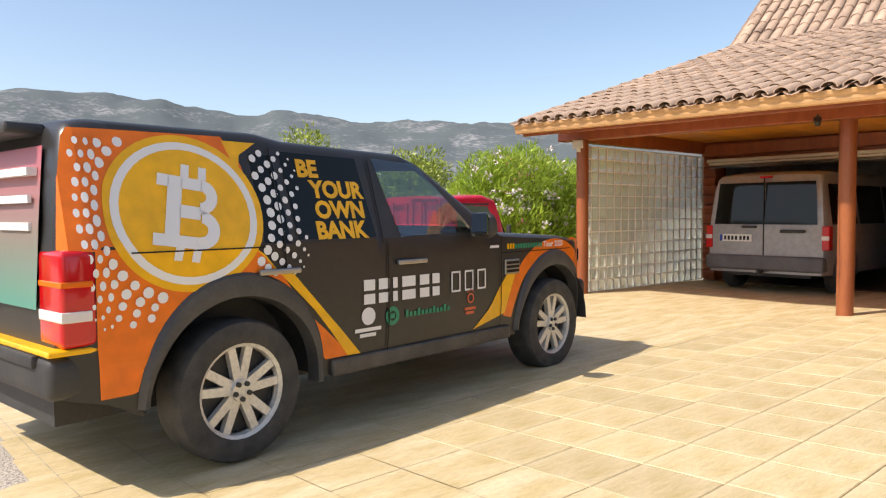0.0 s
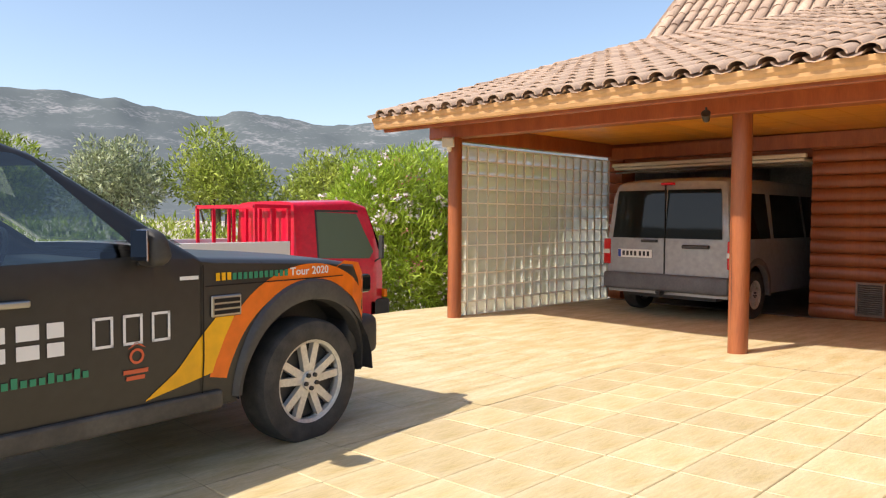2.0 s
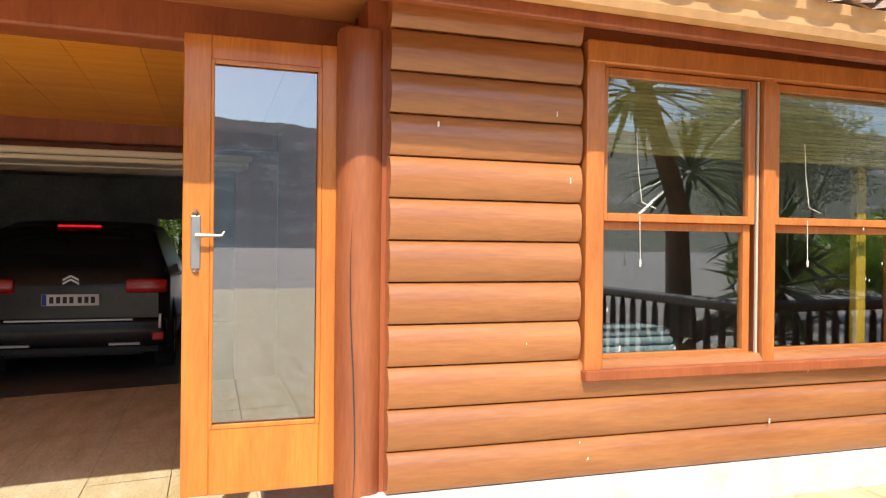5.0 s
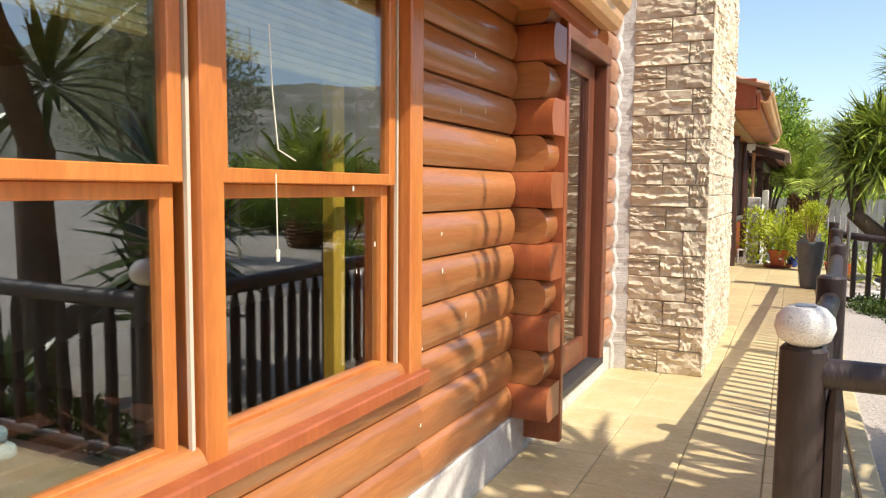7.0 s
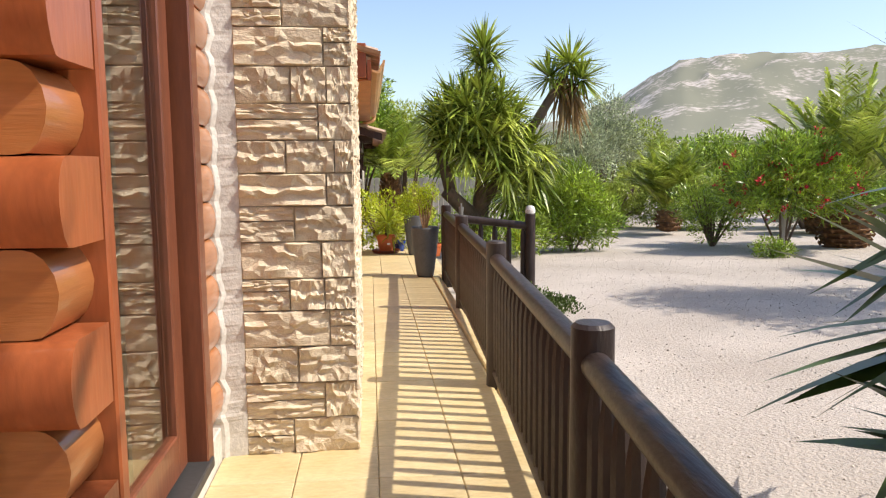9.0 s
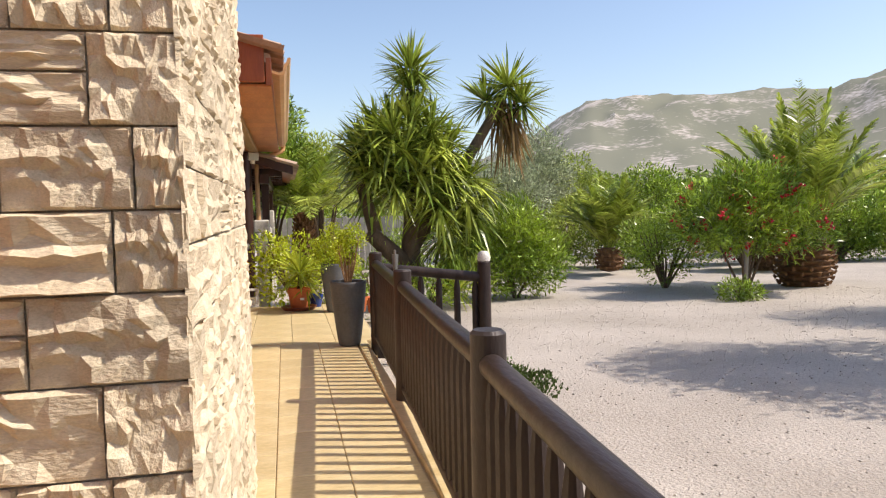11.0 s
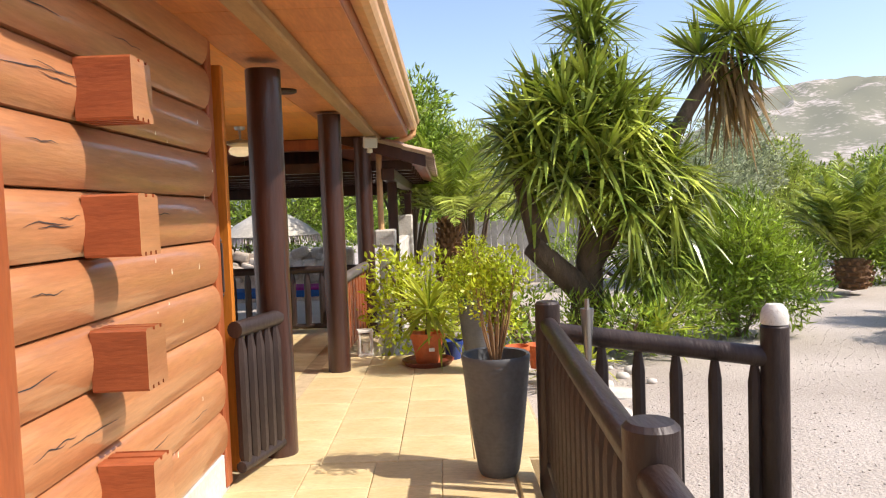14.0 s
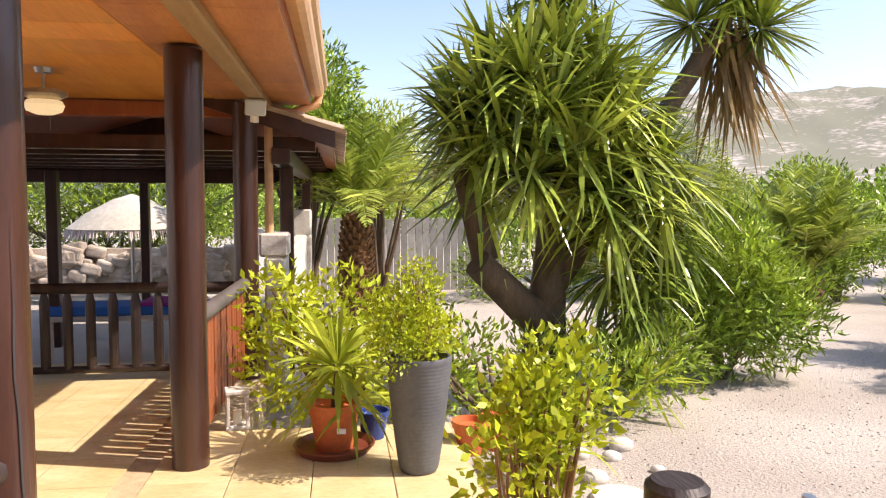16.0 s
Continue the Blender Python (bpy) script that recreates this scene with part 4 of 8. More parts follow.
# ---- ball lamp and cap lamp on the posts ----
def speckled(name):
    m = bpy.data.materials.new(name)
    m.use_nodes = True
    n, L = m.node_tree, m.node_tree.links
    b = n.nodes["Principled BSDF"]
    b.inputs["Roughness"].default_value = 0.35
    tc, mp, vo, rp = (n.nodes.new("ShaderNode" + k) for k in ("TexCoord", "Mapping", "TexVoronoi", "ValToRGB"))
    mp.inputs["Scale"].default_value = (34, 34, 62)
    L.new(tc.outputs["Object"], mp.inputs[0])
    L.new(mp.outputs[0], vo.inputs["Vector"])
    rp.color_ramp.elements[0].position, rp.color_ramp.elements[0].color = 0.25, (0.14, 0.10, 0.07, 1)
    rp.color_ramp.elements[1].position, rp.color_ramp.elements[1].color = 0.31, (0.72, 0.69, 0.63, 1)
    L.new(vo.outputs["Distance"], rp.inputs[0])
    L.new(rp.outputs[0], b.inputs["Base Color"])
    return m


M_speck = speckled("pierced_ceramic")
ball = thing("solar_ball_lamp", "white ceramic ball lamp with pierced flecks on the rail post", "lamp", m=pose(-8.78, 2.92, TOPZ - 0.02) @ Matrix.Scale(0.9, 4))
bm = BM()
lathe(bm, [(0.0, 0.0), (0.045, 0.0), (0.075, 0.02), (0.088, 0.055), (0.082, 0.09), (0.060, 0.115), (0.045, 0.122), (0.0, 0.122)], 28)
part("globe", bm, M_speck, ball, smooth=True)
bm = BM()
box(bm, (-0.03, -0.03, 0.121), (0.03, 0.03, 0.127), 0.003)
part("solar_cell", bm, plain("solar_cell_grey", (0.25, 0.25, 0.27), 0.3), ball, "grey solar cell")
capl = thing("solar_cap_lamp", "small speckled ceramic cap lamp on the railing post", "lamp", m=pose(-7.36, 11.06, 0.98))
bm = BM()
lathe(bm, [(0.0, 0.0), (0.058, 0.0), (0.062, 0.03), (0.052, 0.07), (0.035, 0.09), (0.0, 0.095)], 22)
part("globe", bm, M_speck, capl, smooth=True)
# garden torch
torch = thing("garden_torch", "steel garden torch on a thin pole beside the railing", "torch", m=pose(-8.18, 11.20, 0.12))
bm = BM()
tube(bm, (0, 0, -0.2), (0, 0, 0.66), 0.009, n=8)
part("pole", bm, M_steel, torch)
bm = BM()
lathe(bm, [(0.0, 0.62), (0.010, 0.62), (0.030, 0.90), (0.033, 0.94), (0.029, 0.94), (0.0, 0.93)], 16)
part("cup", bm, M_steel, torch, "conical steel oil cup", smooth=True)
bm = BM()
tube(bm, (0, 0, 0.93), (0, 0, 0.985), 0.012, n=8)
part("wick", bm, M_steel, torch)
# lantern
lan = thing("lantern", "weathered white wooden lantern standing on the terrace", "lantern", m=pose(-9.645, 14.73, 0.18, 0, 0, 12) @ Matrix.Diagonal((0.78, 0.78, 0.9, 1)))
for sx in (-1, 1):
    for sy in (-1, 1):
        bm = BM()
        box(bm, (sx * 0.075 - 0.012, sy * 0.075 - 0.012, 0), (sx * 0.075 + 0.012, sy * 0.075 + 0.012, 0.27), 0.003)
        part("corner_post", bm, M_white, lan)
for z in (0.0, 0.25):
    bm = BM()
    box(bm, (-0.095, -0.095, z), (0.095, 0.095, z + 0.025), 0.004)
    part("plate", bm, M_white, lan)
bm = BM()
lathe(bm, [(0.0, 0.025), (0.035, 0.025), (0.035, 0.12), (0.0, 0.12)], 14)
part("candle", bm, M_cream, lan)

# open honey-coloured door at the veranda end of the wall
d3 = thing("door_3", "open honey-varnished veranda door with an ornate dark handle", "door", kind="structure", m=pose(-10.05, 11.58, 0.20))
bm = BM()
box(bm, (-0.62, 0.0, 0.0), (0.085, 0.045, 2.14), 0.005)
part("leaf", bm, M_honey, d3)
bm = BM()
box(bm, (0.015, -0.012, 0.96), (0.050, 0.0, 1.22), 0.004, 2)
lathe(bm, [(0.0, 1.20), (0.016, 1.23), (0.0, 1.27)], 8, (0.032, -0.006, 0))
lathe(bm, [(0.0, 0.91), (0.016, 0.95), (0.0, 0.97)], 8, (0.032, -0.006, 0))
tube(bm, (0.032, -0.01, 1.11), (0.032, -0.05, 1.11), 0.008, n=8)
tube(bm, (0.032, -0.05, 1.11), (-0.04, -0.055, 1.105), 0.008, 0.006, n=8)
part("handle", bm, material("iron_handle", (0.10, 0.09, 0.09), 0.45, metal=0.6), d3, "ornate dark iron handle")
for z in (0.2, 0.75, 1.45, 1.9):
    bm = BM()
    tube(bm, (0.01, -0.010, z), (0.01, -0.010, z + 0.05), 0.009, n=8)
    part("bolt", bm, M_black, d3)
dl = thing("ceiling_disc_lamp", "small flat dark disc lamp in the veranda soffit", "lamp", m=pose(-9.92, 12.9, 2.428))
bm = BM()
lathe(bm, [(0.0, 0.0), (0.085, 0.0), (0.085, -0.018), (0.07, -0.025), (0.0, -0.025)], 20)
part("ring", bm, material("dark_bronze", (0.07, 0.05, 0.04), 0.5, metal=0.5), dl)
# chips in the varnish
bm = BM()
rc = random.Random(4)
for i in range(40):
    y = rc.choice((rc.uniform(0.2, 3.7), rc.uniform(10.5, 11.35)))
    z = rc.uniform(0.45, 2.0)
    x = -9.9665 if y < 5 else -9.9595
    w, hh = rc.uniform(0.002, 0.005), rc.uniform(0.005, 0.016)
    bm.faces.new([bm.verts.new(p) for p in ((x, y - w, z - hh), (x, y + w, z - hh * 0.6), (x, y + w * 0.6, z + hh), (x, y - w, z + hh * 0.7))])
tagged(part("varnish_chips", bm, M_cream, front), "pale chips in the varnish", kind="stuff")

bm = BM()
for i in range(20):
    y = rc.uniform(9.6, 9.95) if i % 5 else rc.uniform(10.3, 10.9)
    z = 0.365 + 0.2145 * rc.randint(0, 9) + 0.11 + rc.uniform(-0.03, 0.03)
    n, length, prev = 9, rc.uniform(0.10, 0.34), None
    for k in range(n + 1):
        f = k / n
        zc = z + 0.016 * noise.noise((i * 3.1, f * 2.2, 0.5)) + 0.002 * rc.uniform(-1, 1)
        th = 0.0004 + 0.0016 * math.sin(math.pi * f)
        x = -9.9585 - 6.0 * (zc - z) ** 2 - 0.9 * (z - (0.365 + 0.2145 * math.floor((z - 0.365) / 0.2145) + 0.11)) ** 2
        pair = [bm.verts.new((x, y + length * f, zc + q)) for q in (-th, th)]
        if prev:
            bm.faces.new((prev[0], pair[0], pair[1], prev[1]))
        prev = pair
tagged(part("drying_cracks", bm, M_black, gable), "fine dark drying cracks in the logs", kind="stuff")


# ---- vehicles ----
M_blackwrap = material("black_satin_wrap", (0.022, 0.021, 0.021), 0.36, color2=(0.028, 0.027, 0.026), scale=2, spec=0.5)
M_orange = material("orange_wrap", (0.90, 0.20, 0.006), 0.33, color2=(0.82, 0.155, 0.004), scale=1.2)
M_yellow = material("yellow_wrap", (0.93, 0.50, 0.005), 0.33, color2=(0.88, 0.45, 0.004), scale=1.2)
M_wwrap = plain("white_vinyl", (0.80, 0.80, 0.80), 0.35)
M_carglass = plain("dark_car_glass", (0.010, 0.013, 0.013), 0.03, spec=0.3)
M_rim = material("cast_alloy", (0.72, 0.69, 0.63), 0.35, metal=0.3, color2=(0.62, 0.59, 0.53), scale=6)
M_redlens = plain("red_lens", (0.55, 0.008, 0.012), 0.12, coat=0.5)
M_whitelens = plain("clear_lens", (0.75, 0.70, 0.68), 0.12)
# Opaque panes; the dull green paints in the hedge seen through the cab.
M_cabglass = plain("painted_view_cab_glass", (0.11, 0.15, 0.10), 0.05, spec=0.6)
M_seam = plain("dark_seam", (0.004, 0.004, 0.004), 0.7)
M_plate = plain("number_plate_white", (0.78, 0.78, 0.76), 0.4)
M_ink = plain("plate_ink", (0.02, 0.02, 0.025), 0.5)


class Shell:
    """A car body: half-width from plan and profile, with a bottom line cut by wheel arches."""

    def __init__(self, u0, u1, top, belt, half, bottom, axles, hub, arch):
        self.u0, self.u1, self.top, self.belt, self.half, self.base = u0, u1, top, belt, half, bottom
        self.axles, self.hub, self.arch = axles, hub, arch

    def bottom(self, u):
        z = self.base(u)
        for a in self.axles:
            d = abs(u - a)
            if d < self.arch:
                z = max(z, self.hub + math.sqrt(self.arch ** 2 - d * d))
        return z

    def build(self, name, mat, parent, step=0.04, label=""):
        us = sorted({round(self.u0 + i * step, 4) for i in range(int((self.u1 - self.u0) / step) + 1)} | {self.u0, self.u1} |
                    {round(a + s * self.arch * f, 4) for a in self.axles for s in (-1, 1) for f in (0.9, 0.97, 0.999, 1.002)})
        bm, rows = BM(), []
        for u in us:
            b, t = self.bottom(u), self.top(u)
            s = max(min(self.belt(u), t - 0.035), b + 0.01)
            pts = [(self.half(u, b + (s - b) * k / 6), b + (s - b) * k / 6) for k in range(7)]
            e = max(s + 0.005, t - 0.055)
            pts += [(self.half(u, s + (e - s) * k / 5), s + (e - s) * k / 5) for k in range(1, 6)]
            w = self.half(u, e)
            pts += [(w - 0.02, e + (t - e) * 0.55), (w - 0.055, e + (t - e) * 0.85), (w - 0.13, t), (w * 0.5, t + 0.012), (0, t + 0.016)]
            line = [(-v, z) for v, z in pts] + [(v, z) for v, z in pts[-2::-1]]
            rows.append([bm.verts.new((u, v, z)) for v, z in line])
        for a, b in zip(rows, rows[1:]):
            for i in range(len(a) - 1):
                bm.faces.new((a[i], a[i + 1], b[i + 1], b[i]))
        bm.faces.new(rows[0])
        bm.faces.new(rows[-1][::-1])
        return part(name, bm, mat, parent, label, smooth=True)

    def skin(self, u, z, side=-1, lift=0.003):
        return Vector((u, side * (self.half(u, z) + lift), z))

    def decal(self, name, polys, mat, parent, label="", side=-1, lift=0.003, cell=0.06):
        """Flat outlines (u, z) laid on the flank."""
        bm = BM()
        for poly in polys:
            f = bm.faces.new([bm.verts.new((p[0], 0, p[1])) for p in poly])
        bmesh.ops.remove_doubles(bm, verts=bm.verts[:], dist=1e-5)
        bmesh.ops.triangulate(bm, faces=bm.faces[:])
        us, zs = [v.co.x for v in bm.verts], [v.co.z for v in bm.verts]
        for lo, hi, n in ((min(us), max(us), Vector((1, 0, 0))), (min(zs), max(zs), Vector((0, 0, 1)))):
            k = math.ceil(lo / cell) * cell
            while k < hi:
                bmesh.ops.bisect_plane(bm, geom=bm.verts[:] + bm.edges[:] + bm.faces[:], plane_co=n * k, plane_no=n)
                k += cell
        for v in bm.verts:
            v.co = self.skin(v.co.x, v.co.z, side, lift)
        for f in bm.faces:
            f.normal_update()
            if f.normal.y * side < 0:
                f.normal_flip()
        me = bpy.data.meshes.new(name)
        bm.to_mesh(me)
        bm.free()
        ob = link_mesh(name, me, mat, parent, label)
        return ob


def circle(c, rx, rz=None, n=48, a0=0, a1=360):
    rz = rz or rx
    return [(c[0] + rx * math.cos(radians(a0 + (a1 - a0) * i / n)), c[1] + rz * math.sin(radians(a0 + (a1 - a0) * i / n))) for i in range(n + (a1 - a0 < 360))]


def ring(c, r0, r1, a0=0, a1=360, n=40, sx=1.0):
    """Ring sector as quads."""
    out = []
    for i in range(n):
        a, b = radians(a0 + (a1 - a0) * i / n), radians(a0 + (a1 - a0) * (i + 1) / n)
        out.append([(c[0] + sx * r0 * math.cos(a), c[1] + r0 * math.sin(a)), (c[0] + sx * r1 * math.cos(a), c[1] + r1 * math.sin(a)),
                    (c[0] + sx * r1 * math.cos(b), c[1] + r1 * math.sin(b)), (c[0] + sx * r0 * math.cos(b), c[1] + r0 * math.sin(b))])
    return out


def rect(u0, u1, z0, z1, lean=0.0):
    return [(u0, z0), (u1, z0), (u1 + lean, z1), (u0 + lean, z1)]


def lettering(text, size, bold=0.0, align="LEFT"):
    """Triangles of a line of text in the built-in font: vertices in 2D and faces."""
    cu = bpy.data.curves.new("lettering", "FONT")
    cu.body, cu.size, cu.offset, cu.align_x, cu.resolution_u = text, size, bold, align, 3
    ob = bpy.data.objects.new("lettering", cu)
    me = bpy.data.meshes.new_from_object(ob)
    vs, fs = [(v.co.x, v.co.y) for v in me.vertices], [tuple(p.vertices) for p in me.polygons]
    bpy.data.objects.remove(ob)
    bpy.data.meshes.remove(me)
    return vs, fs


def wheel(parent, u, v, z, r, width, rim_r, side, spokes=5, style="pair", label="alloy wheel with black tyre"):
    bm = BM()
    w = width / 2
    lathe(bm, [(rim_r * 0.97, -w * 0.9), (rim_r * 1.02, -w * 0.95), (r * 0.86, -w), (r * 0.955, -w * 0.92), (r * 0.99, -w * 0.74), (r, -w * 0.3), (r, w * 0.3), (r * 0.99, w * 0.74), (r * 0.955, w * 0.92), (r * 0.86, w), (rim_r * 1.02, w * 0.95), (rim_r * 0.97, w * 0.9)], 44)
    for v2 in bm.verts:
        v2.co = Vector((v2.co.x, v2.co.z, v2.co.y))
    m = pose(u, v, z)
    bmesh.ops.transform(bm, matrix=m, verts=bm.verts)
    wh = part("wheel", bm, M_rubber, parent, label, smooth=True)
    out = side * w * 0.80
    bm = BM()
    lathe(bm, [(rim_r * 0.88, out - side * 0.03), (rim_r * 0.90, out), (rim_r * 0.99, out + side * 0.012), (rim_r * 1.0, -out), (rim_r * 0.9, -out), (rim_r * 0.88, out - side * 0.06)], 44)
    for v2 in bm.verts:
        v2.co = Vector((v2.co.x, v2.co.z, v2.co.y))
    hubr = rim_r * 0.27
    for k in range(spokes):
        a = 6.2832 * k / spokes + 0.3
        if style == "pair":
            for s in (-1, 1):
                a2 = a + s * 0.235
                p0 = Vector((hubr * 0.8 * math.cos(a + s * 0.24), out - side * 0.012, hubr * 0.8 * math.sin(a + s * 0.24)))
                p1 = Vector((rim_r * 0.93 * math.cos(a2), out - side * 0.008, rim_r * 0.93 * math.sin(a2)))
                d = (p1 - p0)
                n = Vector((-d.z, 0, d.x)).normalized()
                q = [p0 - n * rim_r * .095, p0 + n * rim_r * .095, p1 + n * rim_r * .085, p1 - n * rim_r * .085]
                lo = [bm.verts.new(x - Vector((0, side * 0.035, 0))) for x in q]
                hi = [bm.verts.new(x) for x in q]
                bm.faces.new(hi)
                for i in range(4):
                    bm.faces.new((lo[i], lo[(i + 1) % 4], hi[(i + 1) % 4], hi[i]))
        else:
            p0 = Vector((hubr * 0.8 * math.cos(a), out - side * 0.012, hubr * 0.8 * math.sin(a)))
            p1 = Vector((rim_r * 0.93 * math.cos(a), out - side * 0.008, rim_r * 0.93 * math.sin(a)))
            d = (p1 - p0)
            n = Vector((-d.z, 0, d.x)).normalized()
            q = [p0 - n * rim_r * .14, p0 + n * rim_r * .14, p1 + n * rim_r * .20, p1 - n * rim_r * .20]
            lo = [bm.verts.new(x - Vector((0, side * 0.035, 0))) for x in q]
            hi = [bm.verts.new(x) for x in q]
            bm.faces.new(hi)
            for i in range(4):
                bm.faces.new((lo[i], lo[(i + 1) % 4], hi[(i + 1) % 4], hi[i]))
    bmesh.ops.transform(bm, matrix=m, verts=bm.verts)
    part("rim", bm, M_rim, wh, "silver alloy rim")
    bm = BM()
    tube(bm, (u, v + side * w * 0.35, z), (u, v + out + side * 0.004 - 0, z), hubr * 0.95, hubr * 0.8, n=20)
    part("hub", bm, M_rim, wh)
    bm = BM()
    tube(bm, (u, v - side * w * 0.2, z), (u, v + side * w * 0.28, z), rim_r * 0.9, n=24)
    part("brake_disc", bm, M_black, wh, "dark recess with brake disc")
    for k in range(5):
        a = 6.2832 * k / 5 + 0.9
        bm = BM()
        c = Vector((u + hubr * 0.62 * math.cos(a), v + out, z + hubr * 0.62 * math.sin(a)))
        tube(bm, c, c + Vector((0, side * 0.016, 0)), rim_r * 0.055, n=8)
        part("wheel_nut", bm, M_black, wh)
    return wh


def arch_flare(name, sh, u, r0, r_top, mat, parent, out=0.03, side=-1, a0=-8, a1=188, squeeze=0.0):
    bm, n = BM(), 30
    rows = []
    for i in range(n + 1):
        a = radians(a0 + (a1 - a0) * i / n)
        row, r1 = [], r_top - squeeze * math.cos(a) ** 2
        for r, lift in ((r0 - 0.012, -0.06), (r0, out * 0.7), ((r0 + r1) / 2, out), (r1 - 0.015, out * 0.75), (r1, 0.002)):
            uu, zz = u + r * math.cos(a), sh.hub + r * math.sin(a)
            zz = max(zz, sh.base(uu) - 0.02)
            row.append(bm.verts.new((uu, side * (sh.half(uu, max(zz, .4)) + lift), zz)))
        rows.append(row)
    for a, b in zip(rows, rows[1:]):
        for i in range(4):
            bm.faces.new((a[i], a[i + 1], b[i + 1], b[i]))
    return part(name, bm, mat, parent, "dark plastic wheel-arch flare", smooth=True)


# ---- four-wheel-drive estate in an orange, yellow and black wrap ----
def lerp(table, x):
    for (a, p), (b, q) in zip(table, table[1:]):
        if x <= b:
            return p + (q - p) * max(0.0, min(1.0, (x - a) / (b - a)))
    return table[-1][1]


S_TOP = [(-2.40, 1.05), (-2.37, 1.30), (-2.31, 1.57), (-2.26, 1.655), (-2.10, 1.68), (-1.22, 1.685), (-1.05, 1.655), (-0.15, 1.635), (0.0, 1.585), (0.72, 1.115), (0.80, 1.105), (1.6, 1.065), (1.85, 1.03), (2.0, 0.96), (2.06, 0.86)]
S_PLAN = [(-2.40, 0.86), (-2.34, 0.925), (-2.2, 0.95), (1.5, 0.95), (1.8, 0.92), (1.95, 0.86), (2.06, 0.74)]


def suv_half(u, z):
    w = lerp(S_PLAN, u)
    if z > 1.10:
        w -= 0.16 * (z - 1.10) / 0.55
    elif z < 0.6:
        w -= 0.03 * (0.6 - z) / 0.3
    return w


suv = thing("parked_estate_car", "parked four-wheel-drive estate car wrapped in orange, yellow and black", "car", m=pose(-4.823, -4.957, -0.035, 0, 0, -172.51))
sh = Shell(-2.40, 2.06, lambda u: lerp(S_TOP, u), lambda u: 1.10, suv_half, lambda u: lerp([(-2.44, 0.48), (-2.1, 0.42), (-1.95, 0.34), (1.9, 0.34), (2.0, 0.42)], u), (-1.4425, 1.4425), 0.355, 0.50)
suv_body = sh.build("body", M_blackwrap, suv)
FRONT_WINDOW = [(-0.30, 1.105), (0.42, 1.125), (0.33, 1.22), (-0.01, 1.54), (-0.08, 1.57), (-0.42, 1.585)]
bm = BM()
bm.from_mesh(suv_body.data)
for p, q in zip(FRONT_WINDOW, FRONT_WINDOW[1:] + FRONT_WINDOW[:1]):
    bmesh.ops.bisect_plane(bm, geom=bm.verts[:] + bm.edges[:] + bm.faces[:], plane_co=(p[0], 0, p[1]), plane_no=(p[1] - q[1], 0, q[0] - p[0]))


def within(c, poly):
    return all((q[0] - p[0]) * (c.z - p[1]) - (q[1] - p[1]) * (c.x - p[0]) > -1e-5 for p, q in zip(poly, poly[1:] + poly[:1]))


gone = []
for f in bm.faces:
    c = f.calc_center_median()
    if abs(c.y) > 0.72 and within(c, FRONT_WINDOW):
        gone.append(f)
    elif 0.08 < c.x < 0.66 and c.z > 1.14 and abs(c.y) < suv_half(c.x, c.z) - 0.12 and abs(f.normal.z) > 0.3:
        gone.append(f)
bmesh.ops.delete(bm, geom=gone, context="FACES")
bm.to_mesh(suv_body.data)
bm.free()
bm = BM()
box(bm, (-2.3, -0.66, 0.30), (1.9, 0.66, 0.9))
part("underbody", bm, M_black, suv)
for u in (-1.4425, 1.4425):
    for s in (-1, 1):
        wheel(suv, u, s * 0.845, 0.362, 0.362, 0.235, 0.248, s)
        arch_flare("arch_flare", sh, u, 0.485, 0.605, M_flare, suv, side=s, squeeze=0.07, a0=-4, a1=178)
        bm = BM()   # wheel well
        tube(bm, (u, s * 0.60, 0.355), (u, s * 0.955, 0.355), 0.505, n=28, caps=False)
        box(bm, (u - 0.5, s * 0.60 - 0.01, 0.30), (u + 0.5, s * 0.60 + 0.01, 0.86))
        bmesh.ops.delete(bm, geom=[v for v in bm.verts if v.co.z < 0.29], context="VERTS")
        part("wheel_well", bm, M_black, suv)
# rear wrap, with the swoosh down to the sill
orange_rear = [(-2.385, 1.10), (-2.345, 1.40), (-2.29, 1.585), (-2.25, 1.625), (-1.45, 1.64), (-1.36, 1.50), (-1.32, 1.27), (-1.36, 1.08), (-1.19, 0.93), (-1.04, 0.72), (-0.71, 0.435), (-0.90, 0.435), (-0.96, 0.52)]
orange_rear += [(-1.4425 + 0.54 * math.cos(radians(a)), 0.355 + 0.59 * math.sin(radians(a))) for a in range(30, 171, 10)]
orange_rear += [(-2.0, 0.45), (-2.17, 0.45), (-2.19, 0.68), (-2.19, 1.09)]
sh.decal("orange_wrap", [orange_rear], M_orange, suv, "bright orange vinyl on the rear quarter")
for piece_of in ([(-1.45, 1.62), (-1.25, 1.62), (-1.36, 1.55), (-1.385, 1.45)], [(-1.36, 1.08), (-1.30, 1.04), (-1.20, 0.93)], [(-1.22, 0.95), (-1.12, 0.93), (-0.86, 0.66), (-0.635, 0.432), (-0.735, 0.434), (-0.98, 0.72)]):
    sh.decal("yellow_swoosh", [piece_of], M_yellow, suv, "yellow vinyl swoosh", lift=0.0045)
cc = (-1.695, 1.255)
sh.decal("disc", [circle(cc, 0.41, 0.372)], M_yellow, suv, "large golden-yellow disc", lift=0.006)
sh.decal("white_ring", ring(cc, 0.302, 0.338, sx=1.10), M_wwrap, suv, "white ring in the disc", lift=0.0075)
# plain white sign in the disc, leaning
lean = lambda p: (cc[0] + (p[0] * 1.08 + 0.24 * p[1]) * 1.1, cc[1] + 1.1 * p[1] - 0.16 * p[0])
